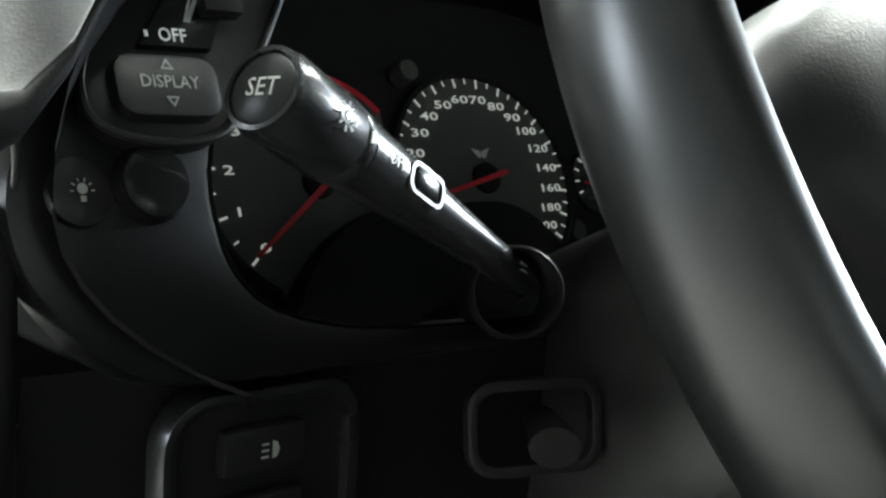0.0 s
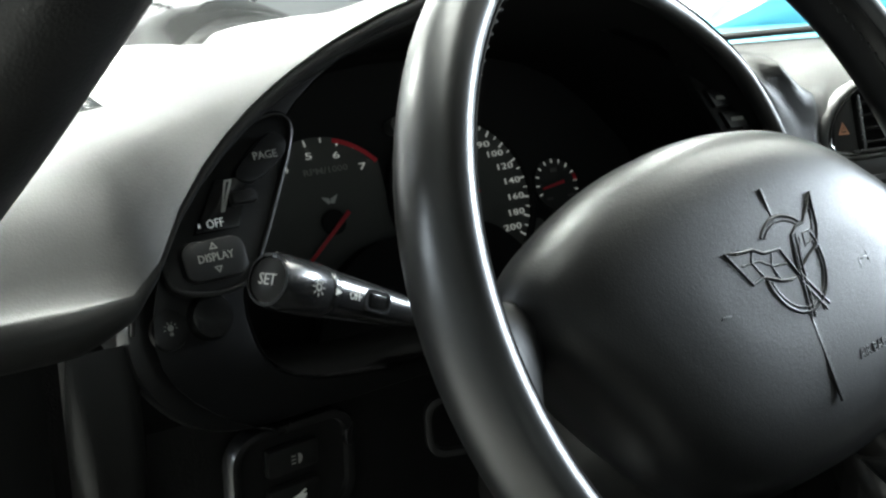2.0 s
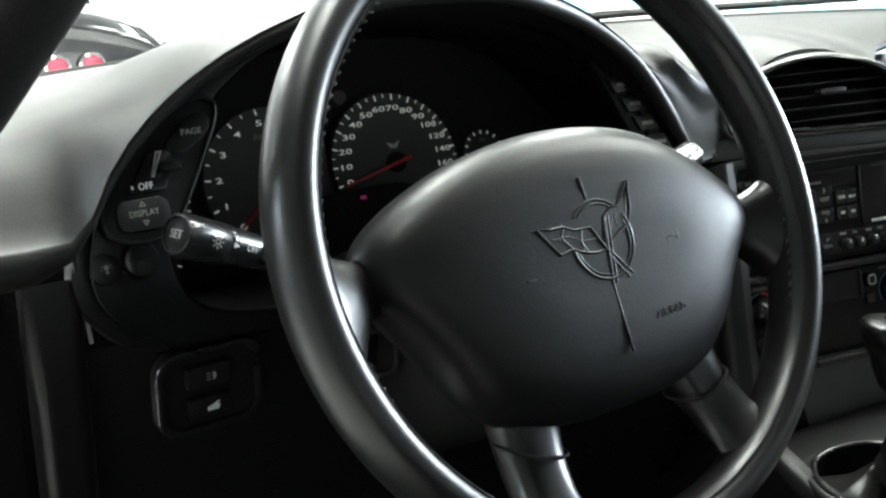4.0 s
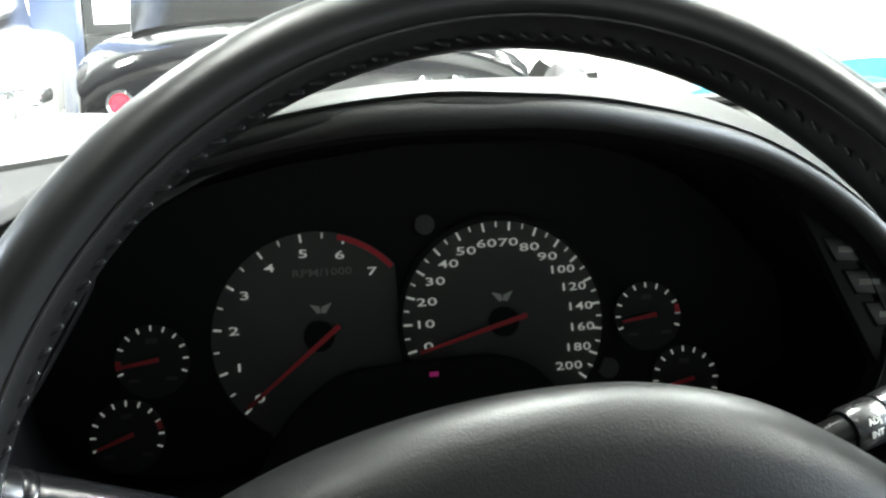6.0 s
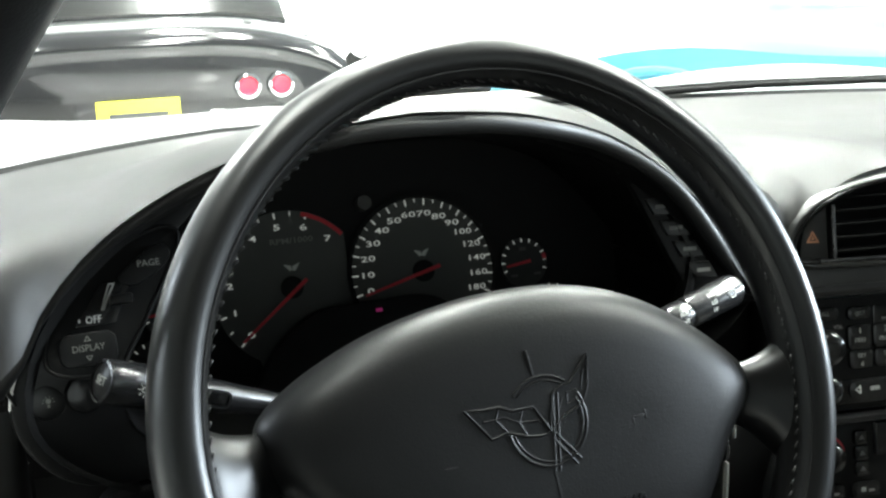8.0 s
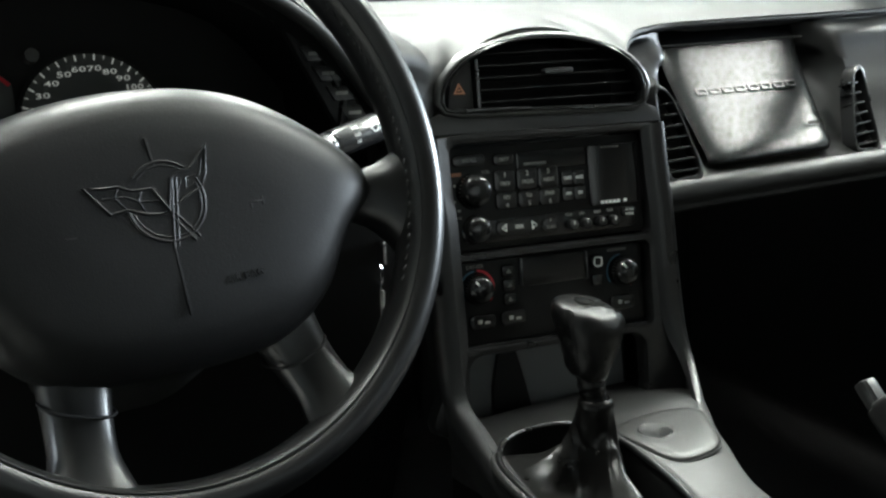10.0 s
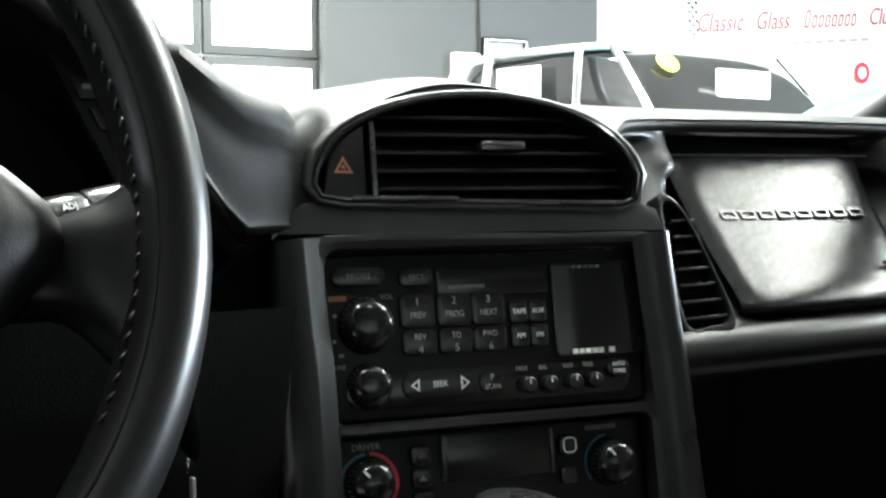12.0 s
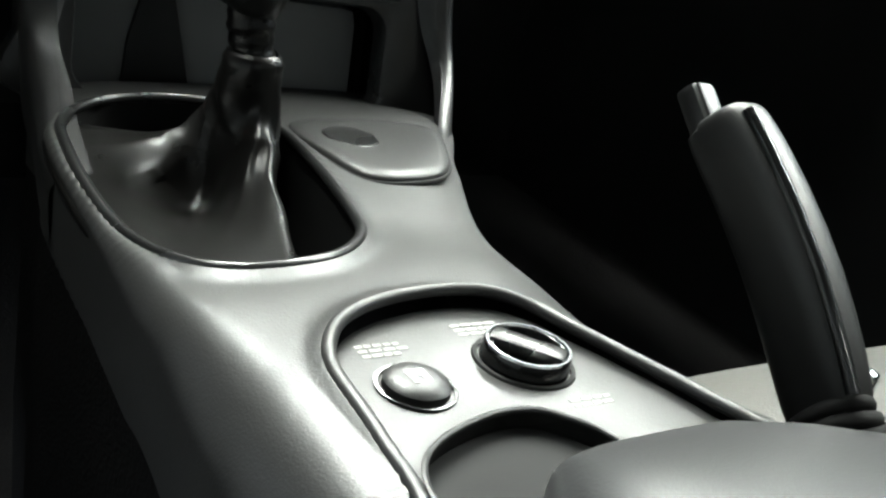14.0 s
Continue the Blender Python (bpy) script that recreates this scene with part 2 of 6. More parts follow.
def disc(r, z0, z1, cx=0.0, cy=0.0, n=32, bevel=0.0):
    return slab([(cx + r * math.cos(2 * math.pi * k / n), cy + r * math.sin(2 * math.pi * k / n)) for k in range(n)], z0, z1, (), bevel)


def words(text, size, thick=0.0002, squeeze=1.0, bold=0.0):
    """Lettering as a mesh, centred on the origin."""
    cu = bpy.data.curves.new("lettering", "FONT")
    cu.body, cu.size, cu.extrude, cu.align_x, cu.align_y, cu.resolution_u = text, size, thick, "CENTER", "CENTER", 2
    cu.offset = bold * size
    tmp = bpy.data.objects.new("lettering", cu)
    me = bpy.data.meshes.new_from_object(tmp)
    bm = bmesh.new()
    bm.from_mesh(me)
    bmesh.ops.remove_doubles(bm, verts=bm.verts, dist=size * 1e-4)
    bmesh.ops.scale(bm, vec=(squeeze, 1, 1), verts=bm.verts)
    bpy.data.objects.remove(tmp)
    bpy.data.meshes.remove(me)
    bpy.data.curves.remove(cu)
    return bm


def merge(*bms):
    """Joins several bmeshes into one."""
    out = bmesh.new()
    for b in bms:
        me = bpy.data.meshes.new("join")
        b.to_mesh(me)
        b.free()
        out.from_mesh(me)
        bpy.data.meshes.remove(me)
    return out


def lay(bm, x, y, z, turn=0.0):
    bm.transform(pose(x, y, z, 0, 0, turn))
    return bm


def bars(rows, z0, z1):
    """Unreadable printing: small plain bars (x, y, width, height)."""
    return merge(*[slab([(x - w / 2, y - h / 2), (x + w / 2, y - h / 2), (x + w / 2, y + h / 2), (x - w / 2, y + h / 2)], z0, z1) for x, y, w, h in rows])


def table(rows, x):
    """Smooth reading of a small table of (x, value)."""
    xs = [r[0] for r in rows]
    if x <= xs[0]:
        return rows[0][1]
    for (a, va), (b, vb) in zip(rows, rows[1:]):
        if x <= b:
            t = (x - a) / (b - a)
            return va + (vb - va) * t * t * (3 - 2 * t)
    return rows[-1][1]

# ---- dashboard ----
BROW = np.array(spline([(-0.058, 1.035), (0.0, 1.029), (0.057, 1.015), (0.100, 0.998), (0.140, 0.972), (0.166, 0.945), (0.187, 0.917), (0.207, 0.892), (0.228, 0.866)], 6))


def brow_edge(x):
    """Height of the instrument hood's rear edge."""
    if x > -0.058:
        return float(np.interp(x, BROW[:, 0], BROW[:, 1]))
    return 0.885 + 0.150 * math.sqrt(max(0.0, 1 - ((x + 0.058) / 0.242) ** 2))


def dash_edge(x):
    left = 0.911
    u = (x - 0.364) / 0.104
    pod = 0.876 + 0.075 * max(0.0, 1 - u * u) ** 0.5
    side = 0.938
    hood = brow_edge(x) if -0.30 < x < 0.228 else (0.885 if x < 0 else 0.876)
    z = max(hood, left) if x < -0.2 else hood
    if x > 0.18:
        z = max(z, pod)
    if x > 0.38:
        z = max(z, curve([(0.38, 0.895), (0.44, 0.910), (0.50, 0.926), (0.58, side), (1.05, side)], x))
    return z


TOP = [(-0.52, 0.948), (-0.36, 0.956), (-0.257, 0.975), (-0.206, 0.997), (-0.16, 1.009), (-0.10, 1.017), (-0.02, 1.023), (0.06, 1.020), (0.11, 1.008), (0.18, 0.985), (0.27, 0.955), (0.45, 0.955), (0.6, 0.952), (1.12, 0.943)]
LIP = [(-0.52, 0.10), (-0.08, 0.10), (0.09, 0.153), (0.19, 0.166), (0.225, 0.175), (0.252, 0.186), (0.300, 0.196), (0.365, 0.198), (0.465, 0.202), (0.500, 0.232), (0.540, 0.262), (0.590, 0.278), (0.628, 0.279), (0.780, 0.283), (0.895, 0.290), (1.0, 0.30)]


def curve(rows, x):
    """Smooth reading of a table through a spline."""
    q = np.array(spline(rows, 8))
    return float(np.interp(x, q[:, 0], q[:, 1]))


def screen_base(x):
    """How far forward the curved windscreen's foot lies."""
    return 0.14 + 0.64 * math.sqrt(max(0.02, 1 - ((x - 0.33) / 0.82) ** 2))


def screen_foot(x):
    """Height of the windscreen's foot, a little higher towards the left corner."""
    return 0.938 + 0.013 * min(1, max(0, (0.15 - x) / 0.25))


def dash_profile(x):
    e, t, y0, y1 = dash_edge(x), curve(TOP, x), curve(LIP, x), screen_base(x)
    y1 = max(y1, y0 + 0.12)
    q = min(1, max(0, (-0.288 - x) / 0.045))
    r = 0.005 + 0.0085 * q * q * (3 - 2 * q)
    e += 0.004
    k, w = min(1, max(0, (0.12 - x) / 0.14)), y1 - y0
    t = max(t, e + 0.002 - 0.020 * k)
    t2 = t - 0.012 * (1 - k) - 0.55 * max(0, t - 0.950) * k
    ctrl = [(y0 + 2.0 * r, e - 2.2 * r), (y0 + 0.5 * r, e - 1.95 * r), (y0 - 0.1 * r, e - 1.2 * r), (y0 + 0.2 * r, e - 0.45 * r), (y0 + 1.0 * r, e + 0.05 * r), (y0 + min(0.06, 0.25 * w) + 0.3 * r, e + (0.45 + 0.33 * min(1, max(0, (-0.20 - x) / 0.09))) * (t - e) + 0.006), (y0 + min(0.16, 0.5 * w), t), (y0 + min(0.32, 0.75 * w), t2), (y1, screen_foot(x))]
    g = min(1, max(0, (x - 0.150) / 0.035)) * min(1, max(0, (0.300 - x) / 0.05))
    if g > 0:
        wall = {5: (y0 + 0.016, e + 0.80 * (t - e)), 4: (y0 + 0.004, e + 0.38 * (t - e))}
        for k2, (yy, zz) in wall.items():
            ctrl[k2] = (ctrl[k2][0] + (yy - ctrl[k2][0]) * g, ctrl[k2][1] + (zz - ctrl[k2][1]) * g)
    return [(x, y, z) for y, z in spline(ctrl, 5)]


dashboard = thing("dashboard", "dark grey grained vinyl car dashboard with instrument hood", "dashboard", kind="structure")
xs = [-0.52 + 1.63 * i / 136 for i in range(137)]
part("top_pad", shell(grid([dash_profile(x) for x in xs]), -0.006), TOPVINYL, dashboard)

# underside of the instrument hood: a tunnel from the hood's edge to the dials
CX = -0.058
rows = []
for k in range(41):
    a = radians(-40 + 260 * k / 40)
    ca, sa = math.cos(a), math.sin(a)
    row = []
    for f, shrink, y in ((0, 0.985, 0.112), (0.25, 0.955, 0.135), (0.6, 0.92, 0.22), (1, 0.90, 0.335), (1, 0.55, 0.356)):
        x = CX + (0.240 if ca < 0 else 0.300) * shrink * ca
        z = 0.885 + (0.148 if sa > 0 else 0.09) * shrink * sa - 0.026 * f
        if x > CX and sa > 0:
            z = min(z, brow_edge(x / shrink) - 0.004 - 0.02 * f)
        row.append((x, y + (curve(LIP, x) - 0.10) * (1 - f), z))
    rows.append(row)
part("hood_lining", shell(grid(rows), 0.003), MATTE, dashboard)

# rolled edge: a thick crease at the left end that sweeps up round the instrument hood
edge = [(-0.298, 0.132, 0.880), (-0.301, 0.116, 0.894), (-0.3015, 0.108, 0.908)]
edge += [(-0.058 - 0.242 * math.cos(radians(a)), 0.104, 0.885 + 0.146 * math.sin(radians(a))) for a in range(20, 86, 8)]
edge += [(x, curve(LIP, x) + 0.005, brow_edge(x) - 0.004) for x in (-0.03, 0.0, 0.03, 0.06, 0.09, 0.12, 0.145, 0.165, 0.182, 0.198, 0.212)] + [(0.224, 0.192, 0.868)]
path = spline(edge, 4)
part("hood_roll", tube(path, [0.0065 * min(1, 0.10 + k / 50, 0.2 + (len(path) - 1 - k) / 14) for k in range(len(path))], 16), TOPVINYL, dashboard)
# matte black sheet added deep beside the stack to stand for the gap's shade
part("gap_shade_sheet", shell(grid([[(x, y, z) for z in (0.866, 0.85, 0.82, 0.75, 0.68, 0.58)] for x, y in spline([(0.200, 0.200), (0.212, 0.205), (0.228, 0.210), (0.245, 0.212), (0.262, 0.212)], 5)]), -0.004), MATTE, dashboard)


def knee_panel(name, x0, x1, z0, z1, y, mat, lean=0.06, bulge=0.012, label=""):
    rows = []
    for i in range(13):
        x = x0 + (x1 - x0) * i / 12
        row = []
        for j in range(11):
            t = j / 10
            e = min(i / 12, 1 - i / 12, t, 1 - t)
            row.append((x, y + lean * (1 - t) - bulge * min(1, e * 5) ** 0.5, z0 + (z1 - z0) * t))
        rows.append(row)
    return part(name, shell(grid(rows), 0.004), mat, dashboard, label)


knee_panel("end_panel", -0.52, -0.338, 0.52, 0.886, 0.135, VINYL_DARK)
knee_panel("side_panel", -0.333, -0.298, 0.52, 0.884, 0.125, VINYL, bulge=0.016)
bolster = knee_panel("knee_bolster", -0.296, 0.235, 0.50, 0.836, 0.135, VINYL_DARK, lean=0.10)
part("stitched_mark", merge(*[box(0.0040, 0.0105, 0.0012, 0.0003, (0.0085 * i, 0.0006 * abs(i), 0), 1, pose(0, 0, 0, 0, 0, s)) for i, s in ((-1.35, 14), (-0.45, 6), (0.45, 6), (1.35, -4))], box(0.023, 0.0024, 0.0012, 0.0003, (0, -0.0052, 0), 1)), RED, bolster, "red stitched mark", m=pose(-0.211, 0.1685, 0.684, 106.6, 0, 0))

# ---- left bank of buttons ----
left_bank = thing("display_control_bank", "black rubbery button bank with page, display and dimmer controls", "button bank", facing(-87, 22, (-0.2529, 0.1320, 0.9319)))
part("bank_plate", slab([tuple(q) for q in spline([(-0.028, -0.026), (-0.024, -0.004), (-0.004, 0.020), (0.024, 0.040), (0.048, 0.047), (0.054, 0.037), (0.038, 0.008), (0.020, -0.020), (0.010, -0.032), (-0.012, -0.034)], 6, True)], -0.010, 0.0, (), 0.003), PLASTIC, left_bank)
part("bank_rim", tube([(q[0], q[1], 0.0002) for q in spline([(-0.028, -0.026), (-0.024, -0.004), (-0.004, 0.020), (0.024, 0.040), (0.048, 0.047), (0.054, 0.037), (0.038, 0.008), (0.020, -0.020), (0.010, -0.032), (-0.012, -0.034)], 6, True)], 0.0013, 8, closed=True), PLASTIC, left_bank)
pg = part("page_button", slab([tuple(q) for q in spline([(0.017, 0.020), (0.038, 0.036), (0.047, 0.034), (0.045, 0.025), (0.026, 0.014)], 5, True)], 0.0, 0.004, (), 0.0012), PLASTIC, left_bank)
part("page_lettering", lay(words("PAGE", 0.0055), 0.0345, 0.0258, 0.0043), DIMPRINT, pg)
of = part("lamp_slider", slab([(-0.011, -0.006), (0.012, -0.006), (0.024, 0.018), (0.006, 0.018)], 0.0, 0.003, (), 0.001), GLOSS, left_bank)
part("slider_knob", box(0.013, 0.006, 0.006, 0.0015, (0.0165, 0.007, 0.005)), PLASTIC, of)
part("off_lettering", lay(words("OFF", 0.006, 0.0002, 0.85), 0.0000, -0.0028, 0.0033), PRINT, of)
part("brightness_wedge", slab([(0.0045, 0.002), (0.0065, 0.002), (0.0145, 0.017), (0.0105, 0.017)], 0.003, 0.0034, [[(0.0062, 0.0045), (0.0127, 0.0160), (0.0112, 0.0160)]]), DIMPRINT, of)
part("off_tick", slab([(-0.0085, -0.0035), (-0.0075, -0.0035), (-0.0075, -0.0015), (-0.0085, -0.0015)], 0.003, 0.0033), PRINT, of)
dp = part("display_button", slab(rounded(0.032, 0.019, 0.006, 5, -0.005, -0.019), 0.0, 0.005, (), 0.002), BUTTON, left_bank)
part("display_lettering", lay(words("DISPLAY", 0.0054, 0.0002, 0.9), -0.005, -0.0185, 0.0053), DIMPRINT, dp)
part("up_arrow", slab([(-0.007, -0.0145), (-0.003, -0.0145), (-0.005, -0.0112)], 0.005, 0.0053, [[(-0.0062, -0.0140), (-0.0038, -0.0140), (-0.005, -0.0122)]]), DIMPRINT, dp)
part("down_arrow", slab([(-0.007, -0.0228), (-0.003, -0.0228), (-0.005, -0.0260)], 0.005, 0.0053, [[(-0.0062, -0.0233), (-0.0038, -0.0233), (-0.005, -0.0250)]]), DIMPRINT, dp)

dimmer = thing("dimmer_knob", "round black dimmer knob with a lamp symbol", "knob", facing(-80, 12, (-0.2833, 0.1282, 0.8857)))
part("knob_body", lathe([(0.0105, -0.008), (0.0105, 0.004), (0.0095, 0.006), (0.007, 0.0065)], 28), SATIN, dimmer)
part("bulb_symbol", merge(disc(0.0015, 0.0066, 0.0068, 0, 0.0006), slab([(-0.0008, -0.0030), (0.0008, -0.0030), (0.0008, -0.0014), (-0.0008, -0.0014)], 0.0066, 0.0068),
     *[lay(slab([(0.0026, -0.0002), (0.0036, -0.0002), (0.0036, 0.0002), (0.0026, 0.0002)], 0.0066, 0.0068), 0, 0, 0, a) for a in (0, 36, 72, 108, 144, 180)]), DIMPRINT, dimmer)
release = thing("release_button", "glossy round black push knob beside the dimmer", "knob", facing(-84, 12, (-0.2625, 0.1290, 0.8875)))
part("knob_body", lathe([(0.0115, -0.008), (0.0115, 0.006), (0.010, 0.009), (0.007, 0.0095)], 28), GLOSS, release)
part("knob_collar", lathe([(0.0132, -0.004), (0.0132, 0.001), (0.0120, 0.002), (0.0118, -0.004)], 28), SATIN, release)

# fog lamp and boot release switch pod
pod = thing("lower_switch_pod", "dark plastic switch pod with fog lamp and boot release buttons", "switch panel", facing(-84, -6, (-0.2268, 0.1290, 0.7985)))
part("pod_frame", slab(rounded(0.072, 0.058, 0.016, 6), -0.006, 0.004, [rounded(0.062, 0.048, 0.012, 6)], 0.002), SATIN, pod)
part("pod_plate", slab(rounded(0.062, 0.048, 0.012, 6), -0.006, 0.0), PLASTIC, pod)
fb = part("fog_button", box(0.030, 0.015, 0.007, 0.003, (-0.002, 0.010, 0.002)), PLASTIC, pod)
part("fog_symbol", merge(*[lay(slab([(-0.0020, -0.0003), (0.0005, -0.0003), (0.0005, 0.0003), (-0.0020, 0.0003)], 0.0057, 0.0060), -0.002, 0.010 + dy, 0) for dy in (-0.002, 0, 0.002)],
     slab([(0.000, 0.0072), (0.0016, 0.0078), (0.0024, 0.010), (0.0016, 0.0122), (0.000, 0.0128)], 0.0057, 0.0060)), DIMPRINT, fb)
bb = part("boot_button", box(0.030, 0.014, 0.007, 0.003, (-0.002, -0.011, 0.002)), PLASTIC, pod)
part("boot_symbol", slab([(-0.0045, -0.0135), (0.003, -0.0135), (0.004, -0.0105), (0.0015, -0.0100), (0.004, -0.0085), (0.0030, -0.0078), (-0.001, -0.0098), (-0.0045, -0.0108)], 0.0057, 0.0060), PRINT, bb)

# ---- instrument cluster ----
cluster = thing("instrument_cluster", "black instrument cluster with white-printed round dials and red needles", "gauge cluster", facing(-90, 19, (0, 0.300, 0.900)))
part("back_plate", slab([(-0.265, -0.11), (0.168, -0.11), (0.168, 0.05), (0.13, 0.083), (0.06, 0.090), (-0.05, 0.091), (-0.12, 0.083), (-0.17, 0.072), (-0.21, 0.062), (-0.245, 0.048), (-0.265, 0.03)], -0.02, -0.004), MATTE, cluster)

# instrument bezel: black oval frame round the dial opening
BEZ = cluster.matrix_basis.inverted() @ facing(-84, 8, (-0.058, 0.1415, 0.915))
outer = [tuple(q) for q in spline([(-0.234, 0.004), (-0.246, -0.030), (-0.236, -0.060), (-0.208, -0.081), (-0.15, -0.085), (0.0, -0.085), (0.15, -0.078), (0.216, -0.050), (0.232, -0.012)], 5)]
outer += [(0.234 * math.cos(radians(a)), 0.113 * math.sin(radians(a))) for a in range(8, 173, 8)]
inner = [tuple(q) for q in spline([(-0.174, 0.012), (-0.184, -0.030), (-0.165, -0.064), (-0.09, -0.076), (0.08, -0.076), (0.16, -0.066), (0.212, -0.040), (0.226, -0.006)], 5)]
inner += [(0.004 + (0.218 if a < 90 else 0.172) * math.cos(radians(a)), 0.106 * math.sin(radians(a))) for a in range(12, 171, 8)]


def leaning(bm):
    """Sets the bezel back towards its top."""
    for v in bm.verts:
        v.co.z -= 0.009 + 0.20 * max(0.0, v.co.y + 0.005)
    return bm


part("bezel_frame", leaning(slab(outer, -0.012, 0.0, [inner], 0.003)), BEZELBLACK, cluster, "black oval bezel below the hood", m=BEZ)
wall = [[(x + (wide if x > 0.1 else 0), y, z) for x, y in inner] for z, wide in ((0.0, 0.0), (-0.012, 0.030), (-0.10, 0.034), (-0.19, 0.020))]
part("bezel_throat", leaning(shell(grid(wall, close_u=True), 0.003)), MATTE, cluster, m=BEZ)



def arc_strip(cx, cy, r0, r1, a0, a1, z0, z1, n=14):
    pts = [(cx + r1 * math.cos(radians(a0 + (a1 - a0) * k / n)), cy + r1 * math.sin(radians(a0 + (a1 - a0) * k / n))) for k in range(n + 1)]
    pts += [(cx + r0 * math.cos(radians(a1 + (a0 - a1) * k / n)), cy + r0 * math.sin(radians(a1 + (a0 - a1) * k / n))) for k in range(n + 1)]
    return slab(pts, z0, z1)


def tick(cx, cy, r0, r1, a, w, z=0.0006):
    b = slab([(r0, -w / 2), (r1, -w / 2), (r1, w / 2), (r0, w / 2)], z, z + 0.0003)
    b.transform(pose(cx, cy, 0, 0, 0, a))
    return b


def needle(name, tail, tip, w, parent):
    (x0, y0), (x1, y1) = tail, tip
    L = math.hypot(x1 - x0, y1 - y0)
    b = slab([(0, -w / 2), (L, -w * 0.32), (L, w * 0.32), (0, w / 2)], 0.004, 0.0052)
    b.transform(pose(x0, y0, 0, 0, 0, math.degrees(math.atan2(y1 - y0, x1 - x0))))
    return part(name, b, RED, parent, "thin red needle", smooth=False)


def badge(cx, cy, s, z):
    """Small winged badge printed on a dial, as plain shapes."""
    return merge(slab([(cx - 1.5 * s, cy + 0.6 * s), (cx - 0.2 * s, cy + 0.3 * s), (cx, cy - 0.5 * s), (cx - 0.5 * s, cy - 0.7 * s)], z, z + 0.0003),
                 slab([(cx + 0.1 * s, cy + 0.2 * s), (cx + 1.5 * s, cy + 0.7 * s), (cx + 0.6 * s, cy - 0.7 * s), (cx, cy - 0.6 * s)], z, z + 0.0003))


# speedometer
SX, SY = 0.0, -0.0145
speedo = part("speedometer", disc(0.058, -0.004, 0.0, SX, SY, 56), DIAL, cluster, "speedometer dial with white numerals to 200")
part("dial_ring", slab([(SX + 0.061 * math.cos(2 * math.pi * k / 56), SY + 0.061 * math.sin(2 * math.pi * k / 56)) for k in range(56)], -0.004, 0.005,
     [[(SX + 0.0585 * math.cos(2 * math.pi * k / 56), SY + 0.0585 * math.sin(2 * math.pi * k / 56)) for k in range(56)]]), MATTE, speedo)
marks = [(0, 194), (10, 178), (20, 162), (30, 146), (40, 130), (50, 114), (60, 98), (70, 82), (80, 66), (90, 51), (100, 37), (120, 22), (140, 7), (160, -8), (180, -23), (200, -38)]
tk = []
for i, (v, a) in enumerate(marks):
    wide, step = (1.62, 0.0062) if v < 100 else (1.38, 0.0054)
    for k, ch in enumerate(str(v)):
        off = (k - (len(str(v)) - 1) / 2) * step
        part("numeral", lay(words(ch, 0.0064, 0.0002, wide * 1.16, 0.004), SX + 0.0455 * math.cos(radians(a)) + off, SY + 0.0455 * math.sin(radians(a)), 0.0008), DIALPRINT, speedo)
    tk.append(tick(SX, SY, 0.0525, 0.0575, a, 0.0012))
    if i + 1 < len(marks):
        b = marks[i + 1][1]
        tk.append(tick(SX, SY, 0.0545, 0.0575, (a + b) / 2, 0.0008))
part("scale_ring", merge(*tk), DIALPRINT, speedo)
part("badge", badge(0.0005, 0.000, 0.0042, 0.0006), PRINT, speedo)
part("hub", lathe([(0.0085, 0.0), (0.0085, 0.003), (0.007, 0.004)], 24, pose(SX, SY, 0)), MATTE, speedo)
needle("needle", (0.013, -0.0118), (-0.0495, -0.0285), 0.0030, speedo)

# tachometer
TX, TY = -0.105, -0.0150
tacho = part("tachometer", slab([(TX + 0.0590 * math.cos(radians(a)), TY + 0.0590 * math.sin(radians(a))) for a in range(40, 241, 4)] + [(TX - 0.028, TY - 0.0565), (TX + 0.046, TY - 0.03)], -0.004, 0.0), DIAL, cluster, "tachometer dial with red arc")
tk = []
for i in range(8):
    a = 222.6 - 25.1 * i
    part("numeral", lay(words(str(i), 0.0064, 0.0002, 1.9, 0.004), TX + 0.0468 * math.cos(radians(a)), TY + 0.0468 * math.sin(radians(a)), 0.0008), DIALPRINT, tacho)
    if i < 7:
        tk.append(tick(TX, TY, 0.0535, 0.0580, a, 0.0012))
        tk.append(tick(TX, TY, 0.0550, 0.0580, a - 12.5, 0.0008))
part("scale_ring", merge(*tk), DIALPRINT, tacho)
part("red_arc", arc_strip(TX, TY, 0.0550, 0.0582, 40, 76, 0.0012, 0.0016), RED, tacho, "red warning arc")
part("unit_lettering", lay(words("RPM/1000", 0.0060, 0.0002, 1.35, 0.012), TX + 0.004, TY + 0.0355, 0.0008), DIMPRINT, tacho)
part("badge", badge(TX + 0.002, TY + 0.0155, 0.0042, 0.0006), PRINT, tacho)
part("hub", lathe([(0.0085, 0.0), (0.0085, 0.003), (0.007, 0.004)], 24, pose(TX, TY, 0)), MATTE, tacho)
needle("needle", (TX + 0.0115, TY + 0.0050), (TX - 0.0415, TY - 0.0365), 0.0030, tacho)


